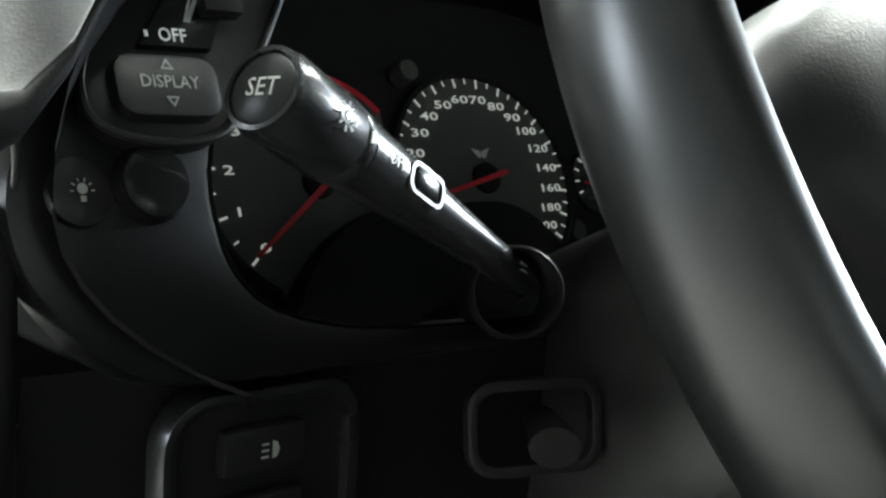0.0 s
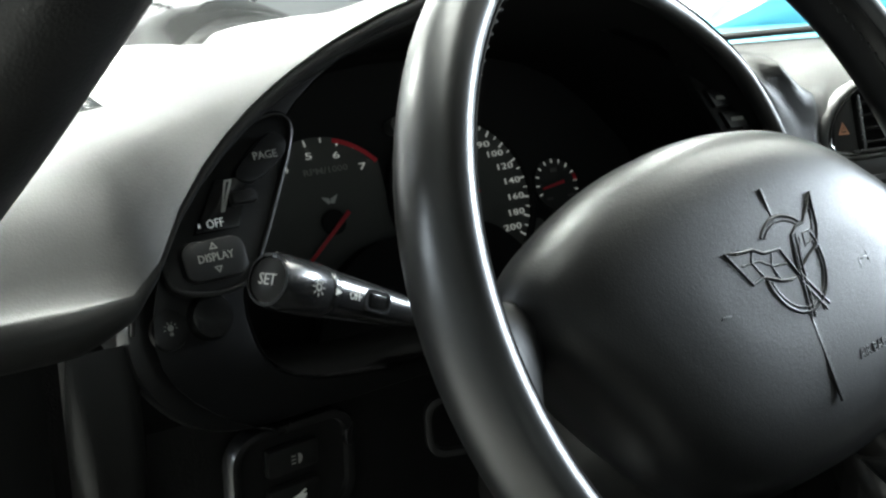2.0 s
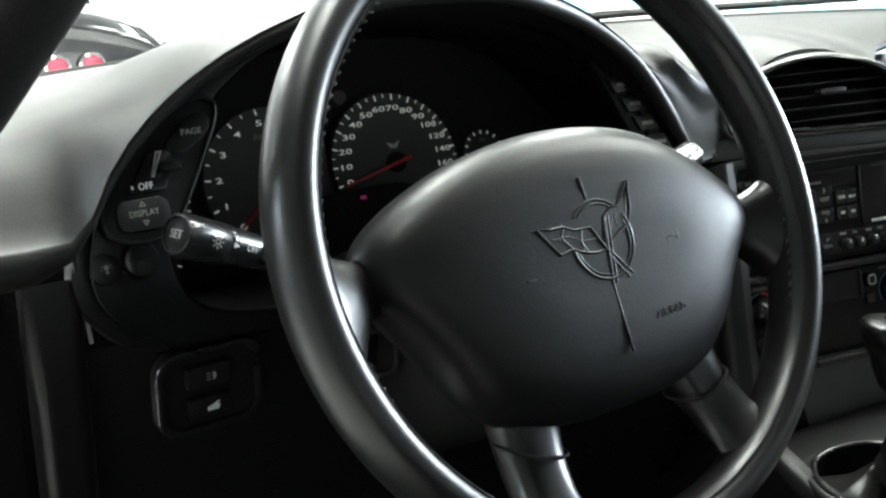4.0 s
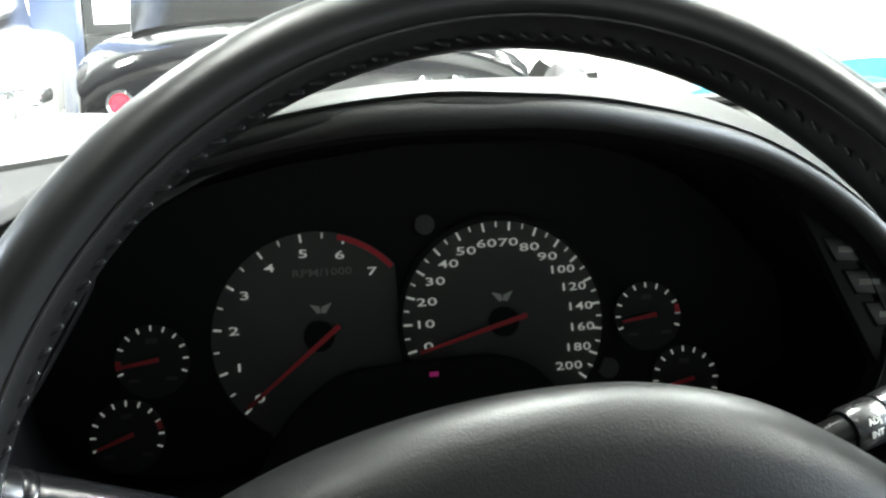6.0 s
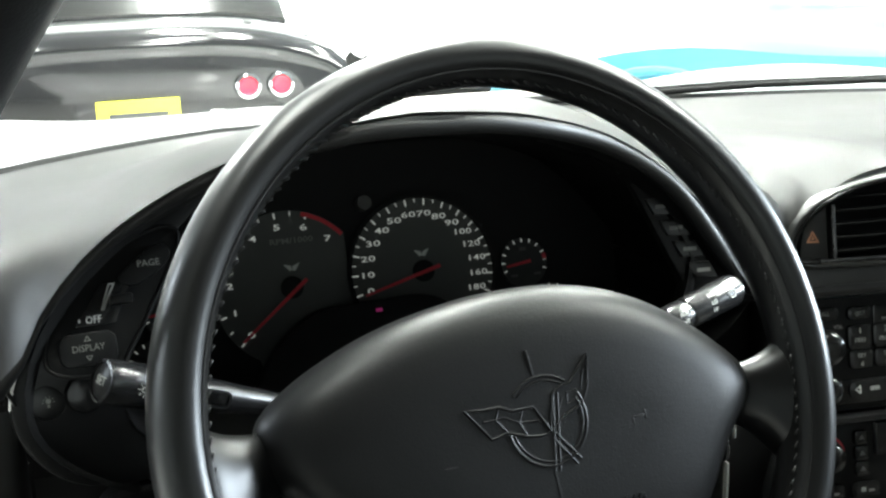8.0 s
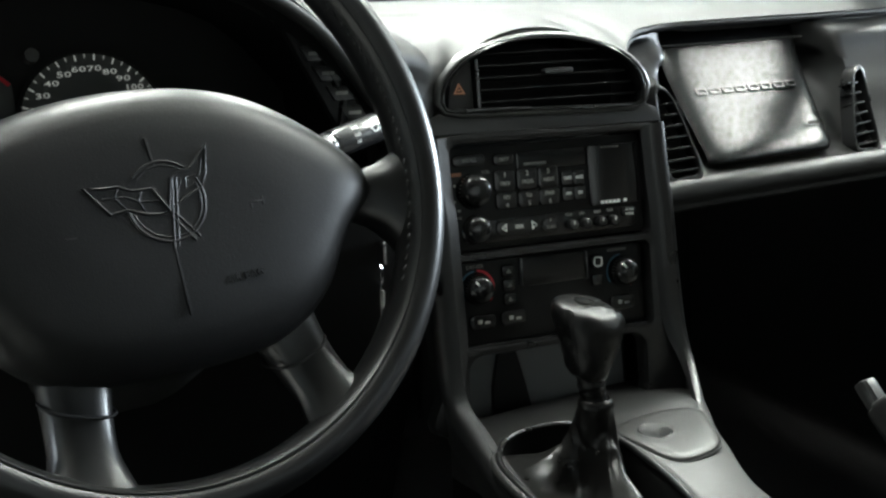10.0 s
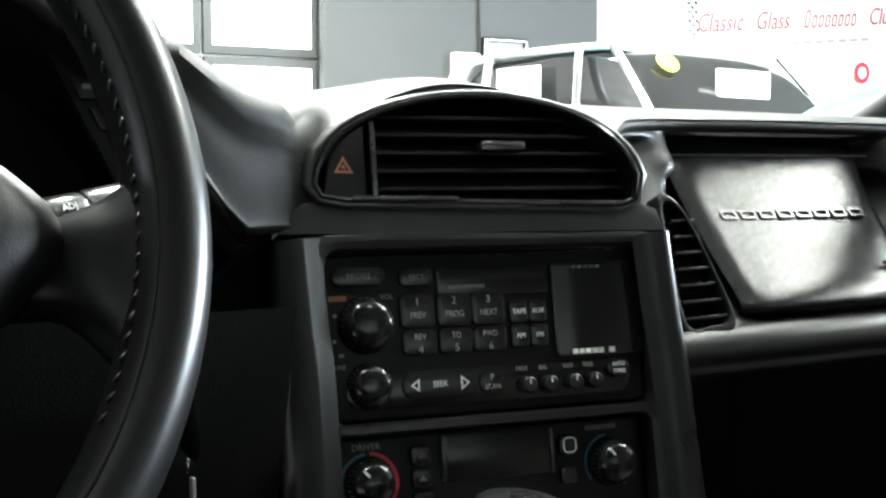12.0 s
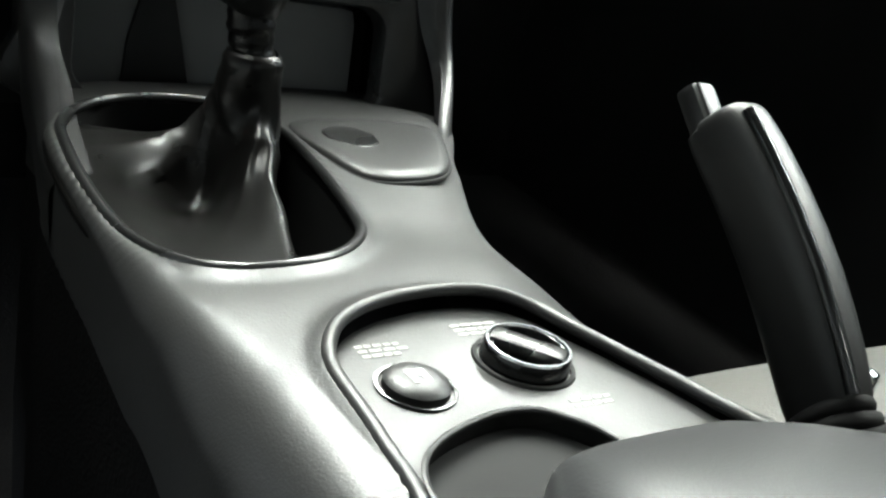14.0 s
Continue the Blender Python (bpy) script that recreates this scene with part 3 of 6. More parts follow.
def small_gauge(name, cx, cy, label, needle_a, red_a):
    g = part(name, disc(0.0200, -0.004, 0.0, cx, cy, 32), GAUGEFACE, cluster, label)
    part("scale_ring", merge(*[tick(cx, cy, 0.0165, 0.0195, a, 0.0009) for a in range(-20, 201, 22)]), DIALPRINT, g)
    part("scale_digit", bars([(cx, cy + 0.011, 0.006, 0.003), (cx - 0.010, cy - 0.010, 0.006, 0.002), (cx + 0.010, cy - 0.010, 0.006, 0.002)], 0.0006, 0.0009), FAINT, g)
    part("red_zone", arc_strip(cx, cy, 0.0165, 0.0195, red_a, red_a + 16, 0.0010, 0.0013, 4), RED, g)
    a = radians(needle_a)
    needle("needle", (cx - 0.004 * math.cos(a), cy - 0.004 * math.sin(a)), (cx + 0.017 * math.cos(a), cy + 0.017 * math.sin(a)), 0.0026, g)
    return g


small_gauge("oil_gauge", -0.196, -0.0215, "small oil pressure dial", 188, 176)
small_gauge("coolant_gauge", -0.211, -0.0610, "small coolant temperature dial", 200, 8)
small_gauge("fuel_gauge", 0.0855, -0.0175, "small fuel dial", 188, 2)
small_gauge("volt_gauge", 0.1045, -0.0560, "small voltmeter dial", 192, 186)
part("warning_lamp", disc(0.0056, -0.002, 0.009, -0.0422, 0.0430), FAINT, cluster, "unlit round grey warning lamp")
part("warning_lamp", disc(0.0060, -0.002, 0.001, 0.0590, -0.0455), FAINT, cluster, "unlit round grey warning lamp")
hump = spline([(-0.160, -0.115), (-0.128, -0.062), (-0.098, -0.0385), (-0.070, -0.0335), (-0.040, -0.0325), (-0.010, -0.0325), (0.010, -0.0400), (0.026, -0.056), (0.060, -0.100), (0.07, -0.13)], 6)
part("lower_mask", slab([tuple(q) for q in hump] + [(0.07, -0.16), (-0.16, -0.16)], 0.003, 0.020, (), 0.004), MATTE, cluster)

part("odometer_digit", bars([(-0.045, -0.0405, 0.0050, 0.0026)], 0.0205, 0.0208), ODOLIGHT, cluster, "faintly glowing odometer digit")

# trip computer buttons on the right of the dials
dic = thing("trip_button_bank", "column of four black trip computer buttons with faint lettering", "button bank", facing(-100, 14, (0.160, 0.182, 0.920)))
part("bank_plate", slab([(-0.034, 0.044), (-0.012, 0.046), (0.034, -0.040), (0.008, -0.046)], -0.010, 0.0, (), 0.003), PLASTIC, dic)
for i in range(4):
    cx, cy = -0.013 + 0.0095 * i, 0.0245 - 0.0160 * i
    b = part("trip_button", slab([(cx - 0.011, cy + 0.006), (cx + 0.006, cy + 0.006), (cx + 0.012, cy - 0.006), (cx - 0.005, cy - 0.006)], 0.0, 0.004, (), 0.0015), SATIN, dic)
    part("button_print", bars([(cx + 0.001, cy, 0.010, 0.0028)], 0.0041, 0.0044), DIMPRINT, b)

# ---- steering column and stalks ----
column = thing("steering_column", "black plastic steering column shroud", "column")
ax = Vector((0.052, 0.912, -0.407)).normalized()
hubc = Vector((-0.042, -0.018, 0.903))
rows = []
for d, r in ((0.035, 0.040), (0.05, 0.052), (0.075, 0.060), (0.12, 0.064), (0.20, 0.070), (0.28, 0.075)):
    c = hubc + ax * d + Vector((0, 0, -0.034))
    s = ax.cross(Vector((0, 0, 1))).normalized()
    w = s.cross(ax)
    rows.append([c + s * math.copysign(abs(math.cos(a)) ** 0.7, math.cos(a)) * r * 1.05 + w * math.copysign(abs(math.sin(a)) ** 0.7, math.sin(a)) * r * (1.0 if math.sin(a) > 0 else 1.25) for a in (2 * math.pi * k / 28 for k in range(28))])
part("shroud", grid(rows, close_u=True, caps=True), VINYL, column)
part("stalk_boot", lathe([(0.0175, -0.030), (0.0165, 0.003), (0.0155, 0.0045), (0.0145, 0.003), (0.0140, -0.028), (0.003, -0.029)], 30, facing(-120, 6, (-0.132, 0.118, 0.849))), PLASTIC, column)
part("lever_slot", slab(rounded(0.050, 0.034, 0.010, 5), -0.004, 0.0015, [rounded(0.042, 0.026, 0.007, 5)], 0.001), PLASTIC, column, m=facing(-112, 2, (-0.128, 0.113, 0.802)))
part("tilt_lever", tube([(-0.120, 0.120, 0.803), (-0.132, 0.100, 0.801), (-0.138, 0.092, 0.800)], [0.006, 0.008, 0.009], 12, 0.8), SLATBLACK, column)
ign = thing("ignition_key", "ignition key with steel ring and hanging red and white tag", "key")
part("lock_barrel", lathe([(0.016, 0), (0.016, 0.012), (0.012, 0.014)], 24, facing(-100, 8, (0.179, 0.170, 0.792))), GLOSS, ign)
part("key_bow", box(0.004, 0.024, 0.020, 0.002, (0.179, 0.142, 0.790)), CHROME, ign)
part("key_ring", tube([(0.181 + 0.002 * math.cos(a), 0.146 + 0.009 * math.cos(a), 0.768 + 0.011 * math.sin(a)) for a in (2 * math.pi * k / 20 for k in range(20))], 0.0011, 8, closed=True), CHROME, ign)
tag = part("key_tag", box(0.0024, 0.0048, 0.072, 0.0010, (0.184, 0.146, 0.718)), DIMPRINT, ign, "narrow white tag")
for x in (0.1826, 0.1854):
    part("tag_stripe", box(0.0008, 0.0050, 0.026, 0.0003, (x, 0.1465, 0.696)), TAILRED, tag, "red printed tag side")


def stalk(name, label, a, b, r, cat):
    """A column stalk from a at the shroud to b at its tip, its local z along it."""
    a, b = Vector(a), Vector(b)
    q = (b - a).to_track_quat("Z", "Y").to_matrix().to_4x4()
    st = thing(name, label, cat, Matrix.Translation(a) @ q)
    return st, (b - a).length


lst, L = stalk("turn_signal_stalk", "glossy black turn signal stalk with set button in its end", (-0.118, 0.130, 0.851), (-0.2522, 0.0745, 0.9122), 0.009, "control stalk")
part("arm", lathe([(0.0062, 0), (0.0068, L * 0.20), (0.0084, L * 0.40), (0.0106, L * 0.66), (0.0114, L * 0.77)], 24), SILVER, lst)
part("lamp_collar", lathe([(0.0112, L * 0.772), (0.0119, L * 0.778), (0.0119, L * 0.800), (0.0114, L * 0.805)], 28), SILVER, lst)
part("end_grip", lathe([(0.0115, L * 0.806), (0.0124, L * 0.814), (0.0126, L * 0.98), (0.0118, L)], 28), SILVER, lst)
part("end_ring", lathe([(0.0119, L), (0.0117, L + 0.0014), (0.0104, L + 0.0016), (0.0102, L)], 28), SATIN, lst)
sb = part("set_button", lathe([(0.0100, L - 0.001), (0.0100, L + 0.0006), (0.0090, L + 0.0013)], 28), PLASTIC, lst)
# the lettering on the end faces the driver's door
endm = lst.matrix_basis
upl = endm.to_3x3().inverted() @ Vector((0, 0, 1))
turn = math.degrees(math.atan2(upl.y, upl.x)) - 90
sl = words("SET", 0.0072, 0.0002, 0.9)
sl.transform(pose(0, 0, L + 0.0014, 0, 0, turn))
part("set_lettering", sl, DIMPRINT, sb)
# slide switch and print on the driver's side of the arm
back = endm.to_3x3().inverted() @ Vector((-0.1, -1, 0.25))
ba = math.degrees(math.atan2(back.y, back.x))


def on_arm(bm, d, r, around=0.0):
    """Lays flat work on the arm's rear side at d along it; its x runs towards the column."""
    bm.transform(Matrix.Translation((0, 0, d)) @ pose(0, 0, 0, 0, 0, ba + around) @ Matrix(((0, 0, 1, r), (0, 1, 0, 0), (-1, 0, 0, 0), (0, 0, 0, 1))))
    return bm


part("cruise_switch", on_arm(box(0.014, 0.0075, 0.004, 0.0018), L * 0.585, 0.0092), GLOSS, lst)
part("switch_rim", on_arm(slab(rounded(0.020, 0.010, 0.004), -0.001, 0.001, [rounded(0.017, 0.0075, 0.003)]), L * 0.585, 0.0098), SATIN, lst)
part("off_lettering", on_arm(words("OFF", 0.0058, 0.0002, 0.9), L * 0.70, 0.0110), PRINT, lst)
part("pointer_mark", on_arm(slab([(-0.002, -0.0016), (0.002, 0), (-0.002, 0.0016)], 0, 0.0003), L * 0.788, 0.0120), PRINT, lst)
sun = [slab([(0.0019 * math.cos(2 * math.pi * k / 16), 0.0019 * math.sin(2 * math.pi * k / 16)) for k in range(16)], 0, 0.0003, [[(0.0012 * math.cos(2 * math.pi * k / 12), 0.0012 * math.sin(2 * math.pi * k / 12)) for k in range(12)]])]
for k in range(8):
    sun.append(lay(slab([(0.0026, -0.0003), (0.0042, -0.0003), (0.0042, 0.0003), (0.0026, 0.0003)], 0, 0.0003), 0, 0, 0, 45 * k))
part("lamp_symbol", on_arm(merge(*sun), L * 0.885, 0.0128), DIMPRINT, lst)
part("washer_symbol", on_arm(bars([(0, 0.0012, 0.005, 0.0006), (0.001, -0.001, 0.004, 0.0006)], 0, 0.0003), L * 0.10, 0.0068), DIMPRINT, lst)

rst, L = stalk("wiper_stalk", "black wiper stalk with white printed wiper settings", (0.030, 0.092, 0.868), (0.1785, 0.1370, 0.8915), 0.009, "control stalk")
part("arm", lathe([(0.0060, 0), (0.0068, L * 0.35), (0.0085, L * 0.55)], 24), GLOSS, rst)
part("mid_collar", lathe([(0.0100, L * 0.555), (0.0108, L * 0.57), (0.0108, L * 0.66), (0.0100, L * 0.675)], 28), SILVER, rst)
part("end_grip", lathe([(0.0105, L * 0.68), (0.0112, L * 0.70), (0.0115, L * 0.97), (0.0100, L), (0.006, L + 0.001)], 28), SILVER, rst)
endm = rst.matrix_basis
back = endm.to_3x3().inverted() @ Vector((0.0, -1, 0.35))
ba = math.degrees(math.atan2(back.y, back.x))


def on_right(bm, d, r, around=0.0):
    bm.transform(Matrix.Translation((0, 0, d)) @ pose(0, 0, 0, 0, 0, ba + around) @ Matrix(((0, 0, 1, r), (0, -1, 0, 0), (1, 0, 0, 0), (0, 0, 0, 1))))
    return bm


for text, d, r, around in (("HI", 0.80, 0.0114, 28), ("LO", 0.80, 0.0114, 0), ("INT", 0.80, 0.0114, -28), ("INT", 0.615, 0.0110, 20), ("ADJ", 0.615, 0.0110, -10)):
    part("setting_print", on_right(words(text, 0.0042), L * d, r, around), PRINT, rst)
wip = merge(slab([(-0.004, 0.002), (0.0, 0.0036), (0.004, 0.002), (0.002, -0.002), (-0.002, -0.002)], 0, 0.0003, [[(-0.003, 0.0016), (0.0, 0.0028), (0.003, 0.0016), (0.0015, -0.0013), (-0.0015, -0.0013)]]))
part("wiper_symbol", on_right(wip, L * 0.915, 0.0117, 4), PRINT, rst)

# ---- steering wheel ----
wheel = thing("steering_wheel", "black leather four-spoke steering wheel with padded hub", "steering wheel", facing(-83.4, 23.0, (-0.0436, -0.0110, 0.9018)))
RM, RT = 0.1821, 0.0140
rows = []
for k in range(96):
    a = 2 * math.pi * k / 96
    thick = RT * (1.0 + 0.03 * math.cos(2 * a))
    rows.append([((RM + thick * 0.96 * math.cos(b)) * math.cos(a), (RM + thick * 0.96 * math.cos(b)) * math.sin(a), thick * 1.36 * math.sin(b)) for b in (2 * math.pi * j / 24 for j in range(24))])
rim = part("rim", grid(rows, close_u=True, close_v=True), LEATHER, wheel, "black leather rim with stitched inner seam")
# raised seam and cross stitches round the inside of the rim
seam, stitch = [], []
for k in range(150):
    a = 2 * math.pi * (k + 0.5) / 150
    if 205 < math.degrees(a) < 330:
        continue
    b = radians(158)
    c = Vector(((RM + RT * math.cos(b)) * math.cos(a), (RM + RT * math.cos(b)) * math.sin(a), RT * 1.37 * math.sin(b)))
    s = box(0.0050, 0.0016, 0.0014, 0.0005, seg=1)
    s.transform(Matrix.Translation(c) @ pose(0, 0, 0, 0, 0, math.degrees(a) + 62))
    stitch.append(s)
part("stitching", merge(*stitch), LEATHER, rim)
for b in (128,):
    pth = [((RM + (RT + 0.0002) * math.cos(radians(b))) * math.cos(a), (RM + (RT + 0.0002) * math.cos(radians(b))) * math.sin(a), (RT * 1.37) * math.sin(radians(b))) for a in (2 * math.pi * k / 90 for k in range(90))]
    part("seam", tube(pth, 0.0007, 6, closed=True), MATTE, rim)


def hub_outline(n=10):
    ctrl = [(-0.140, 0.012), (-0.118, 0.030), (-0.080, 0.046), (-0.040, 0.055), (0.0, 0.058), (0.040, 0.055), (0.080, 0.043), (0.116, 0.021), (0.138, 0.002),
            (0.148, -0.010), (0.149, -0.026), (0.132, -0.040), (0.118, -0.056), (0.103, -0.080), (0.066, -0.104), (0.0, -0.110), (-0.066, -0.104), (-0.098, -0.083), (-0.111, -0.056), (-0.126, -0.032), (-0.139, -0.012)]
    return [Vector((q[0], q[1], 0)) for q in spline(ctrl, n, True)]


out = hub_outline()
rows = []
cen = Vector((0, -0.025, 0))
for d, h in ((0.014, -0.070), (0.004, -0.050), (0.0, -0.036), (0.0, -0.027), (0.002, -0.019), (0.006, -0.012), (0.012, -0.0065), (0.021, -0.003), (0.034, -0.001), (0.055, 0.0), (0.07, 0.0)):
    row = []
    for p in out:
        v = p - cen
        c = cen + v * max(0.08, 1 - d / v.length)
        row.append(c + Vector((0, 0, 0.012 + h - 0.006 * max(0, abs(c.x) - 0.06) / 0.08)))
    for _ in range(int(d * 9000)):
        row = [(row[k - 1] + row[k] * 2 + row[(k + 1) % len(row)]) / 4 for k in range(len(row))]
    rows.append(row)
hub = part("hub_pad", grid(rows, close_u=True, caps=True), PADSKIN, wheel, "smooth black hub pad with pressed winged emblem", m=pose(0, 0, 0.0045))
part("horn_mark", merge(box(0.008, 0.0012, 0.001, 0.0004, (0.054, -0.022, 0.0112)), box(0.0012, 0.005, 0.001, 0.0004, (0.050, -0.024, 0.0112)), box(0.0012, 0.005, 0.001, 0.0004, (0.058, -0.022, 0.0112))), PADMARK, hub)
part("horn_mark", merge(box(0.008, 0.0012, 0.001, 0.0004, (-0.057, -0.026, 0.0112)), box(0.0012, 0.004, 0.001, 0.0004, (-0.053, -0.024, 0.0112))), PADMARK, hub)
part("pad_seam", box(0.0018, 0.017, 0.0014, 0.0005, (-0.0030, 0.0150, 0.0112), m=pose(0, 0, 0, 0, 0, 4)), PADSKIN, hub)
part("pad_seam", box(0.0016, 0.042, 0.0014, 0.0004, (-0.0028, -0.0580, 0.0115), m=pose(0, 0, 0, 0, 0, 1)), PADSKIN, hub)
ab = words("AIR BAG", 0.0066, 0.0004, 1.0)
part("hub_lettering", lay(ab, 0.036, -0.0635, 0.0112, 2), PADMARK, hub)

# pressed emblem: ring with two crossed banners, as plain relief
EC = (-0.0004, -0.0138)


def ridge(pts, r=0.0008, closed=False):
    """A thin raised line on the pad through points measured from the emblem's centre."""
    return tube([(EC[0] + x, EC[1] + y, 0.0116) for x, y in pts], r, 8, closed=closed)


def on_ring(r, a0, a1, n=36):
    return [(r * math.cos(radians(a0 + (a1 - a0) * k / n)), r * math.sin(radians(a0 + (a1 - a0) * k / n))) for k in range(n + 1)]


def field(pts, z=0.0114):
    return slab([(EC[0] + x, EC[1] + y) for x, y in pts], 0.0100, z, (), 0.0003)


LEFTB = [(-0.0449, 0.0135), (-0.0350, 0.0120), (-0.0258, 0.0118), (-0.0186, 0.0086), (-0.0067, 0.0083), (0.0010, -0.0056), (-0.0060, -0.0066), (-0.0127, -0.0056), (-0.0234, -0.0016), (-0.0330, -0.0030)]
RIGHTB = [(0.0005, -0.0050), (0.0053, 0.0125), (0.0110, 0.0158), (0.0172, 0.0165), (0.0304, 0.0290), (0.0268, 0.0129), (0.0220, 0.0050), (0.0124, 0.0012)]
part("emblem_ring", merge(ridge(on_ring(0.0228, 52, 138), 0.0009), ridge(on_ring(0.0205, 55, 135), 0.0007), ridge(on_ring(0.0228, 188, 388), 0.0009), ridge(on_ring(0.0205, 192, 384), 0.0007)), PADSKIN, hub)
part("emblem_banner", merge(field(LEFTB), ridge(LEFTB, 0.0009, True), ridge([(-0.0360, 0.0060), (-0.0240, 0.0060), (-0.0150, 0.0018), (-0.0040, 0.0010)], 0.0006), ridge([(-0.0258, 0.0118), (-0.0290, 0.0060), (-0.0234, -0.0016)], 0.0006), ridge([(-0.0130, 0.0084), (-0.0160, 0.0020), (-0.0127, -0.0056)], 0.0006)), PADSKIN, hub)
part("emblem_banner", merge(field(RIGHTB), ridge(RIGHTB, 0.0009, True), ridge([(0.0140, 0.0120), (0.0200, 0.0125), (0.0190, 0.0075), (0.0130, 0.0060), (0.0140, 0.0120)], 0.0006), ridge([(0.0075, 0.0040), (0.0110, 0.0105)], 0.0006), ridge([(0.0225, 0.0120), (0.0262, 0.0215)], 0.0006)), PADSKIN, hub)
part("emblem_staff", merge(ridge([(0.0085, 0.0125), (0.0012, -0.0260)], 0.0008), ridge([(0.0058, 0.0120), (-0.0016, -0.0262)], 0.0008)), PADSKIN, hub)
part("emblem_staff", merge(ridge([(0.0010, -0.0090), (0.0120, -0.0245)], 0.0008), ridge([(0.0030, -0.0068), (0.0150, -0.0225)], 0.0008)), PADSKIN, hub)


def spoke(p0, p1, w0, w1, h0, h1):
    """A padded spoke, wider at the hub, sunk a little behind the rim."""
    rows = []
    p0, p1 = Vector(p0), Vector(p1)
    d = (p1 - p0).normalized()
    s = Vector((-d.y, d.x, 0))
    for k in range(13):
        t = k / 12
        e = abs(2 * t - 1) ** 2
        c = p0.lerp(p1, t) + Vector((0, 0, -0.012 * (1 - t) * 1.0 - 0.006 * math.sin(math.pi * t)))
        w = w0 + (w1 - w0) * t - 0.10 * w0 * math.sin(math.pi * t) + 0.35 * w1 * max(0, t - 0.7) / 0.3
        h = h0 + (h1 - h0) * t
        rows.append([c + s * math.copysign(abs(math.cos(a)) ** 0.7, math.cos(a)) * w + Vector((0, 0, 1)) * math.copysign(abs(math.sin(a)) ** 0.8, math.sin(a)) * h for a in (2 * math.pi * j / 18 for j in range(18))])
    return grid(rows, close_u=True, caps=True)


for s, up, far in ((-1, 0.006, 0.0), (1, -0.012, 0.006)):
    rows = []
    for x, yc, w, h, z in spline([(0.130, -0.013, 0.0155, 0.0095, -0.0250), (0.140, -0.014, 0.0172, 0.0125, -0.0220), (0.150, -0.018, 0.0225, 0.0145, -0.0165), (0.160, -0.025, 0.0320, 0.0145, -0.0105), (0.169, -0.032, 0.0440, 0.0140, -0.005), (0.177, -0.034, 0.0560, 0.0120, -0.001)], 4):
        rows.append([(s * (x + far * (0.177 - x) / 0.047), yc + up + w * math.copysign(abs(math.cos(a)) ** 0.75, math.cos(a)), z + h * math.copysign(abs(math.sin(a)) ** 0.85, math.sin(a))) for a in (2 * math.pi * j / 22 for j in range(22))])
    part("spoke", grid(rows, close_u=True, caps=True), LEATHER, wheel)
part("spoke", spoke((-0.060, -0.090, -0.012), (-0.072, -0.163, 0), 0.022, 0.020, 0.017, 0.013), LEATHER, wheel)
part("spoke", spoke((0.070, -0.092, -0.012), (0.089, -0.158, 0), 0.022, 0.020, 0.017, 0.013), LEATHER, wheel)
part("back_cover", lathe([(0.050, -0.075), (0.058, -0.05), (0.055, -0.02)], 32, pose(0, -0.02, 0)), PLASTIC, wheel)


def joint(c, d, w, h):
    """The thin dark parting line round a spoke."""
    c, d = Vector(c), Vector(d).normalized()
    s = Vector((-d.y, d.x, 0))
    return tube([c + s * math.copysign(abs(math.cos(a)) ** 0.7, math.cos(a)) * w + Vector((0, 0, 1)) * math.copysign(abs(math.sin(a)) ** 0.8, math.sin(a)) * h + d * 0.006 * math.sin(a) for a in (2 * math.pi * k / 30 for k in range(30))], 0.0010, 6, closed=True)


for c, d, w, h in (((-0.141, -0.0082, -0.0215), (-1, 0.05, 0), 0.0176, 0.0128), ((0.1485, -0.0262, -0.0215), (1, 0.1, 0), 0.0178, 0.0130),
                   ((-0.064, -0.114, -0.0185), (-0.3, -1, 0), 0.0205, 0.0165), ((0.072, -0.112, -0.0185), (0.35, -1, 0), 0.0205, 0.0165)):
    part("spoke_joint", joint(c, d, w, h), MATTE, wheel)

# ---- centre stack ----
STACK = facing(-98, 12, (0.362, 0.153, 0.790))
stack = thing("centre_stack", "black plastic centre stack surround with rounded openings", "console", STACK)
arch = [(-0.101 * math.cos(radians(a)), 0.103 + 0.057 * math.sin(radians(a)) ** 0.9) for a in range(4, 177, 8)]
vent_hole = arch + [(0.097, 0.098), (0.088, 0.0945), (-0.083, 0.0985), (-0.097, 0.101)]
# rolled skin round the vent opening, tucked into the dash behind it
rows = []
loop = vent_hole
for k, (x, y) in enumerate(loop):
    a, c = loop[k - 1], loop[(k + 1) % len(loop)]
    d = Vector((c[0] - a[0], c[1] - a[1])).normalized()
    nrm = Vector((-d.y, d.x))
    side = 0.30 + 0.34 * min(1, abs(x) / 0.101) ** 3 if y > 0.1025 else 0.45
    rows.append([(x + nrm.x * o * side, y + nrm.y * o * side, z) for o, z in spline([(0.0, -0.012), (0.0005, -0.001), (0.004, 0.0030), (0.010, 0.0020), (0.017, -0.006), (0.023, -0.020), (0.026, -0.045)], 3)])
part("vent_surround", grid(rows, close_v=True), VINYL, stack)
part("vent_sill", slab([(-0.122, 0.080), (0.117, 0.078), (0.112, 0.092), (0.097, 0.0975), (0.088, 0.0942), (-0.083, 0.0982), (-0.099, 0.100), (-0.117, 0.094)], -0.020, 0.001, (), 0.003), VINYL, stack)
out = spline([(-0.112, 0.079), (0.060, 0.079), (0.104, 0.078), (0.1165, 0.066), (0.118, 0.02), (0.1165, -0.05), (0.118, -0.10), (0.124, -0.15), (0.134, -0.182), (0.060, -0.184), (-0.118, -0.182), (-0.121, -0.14), (-0.121, -0.10), (-0.119, -0.02), (-0.117, 0.05)], 5, True)
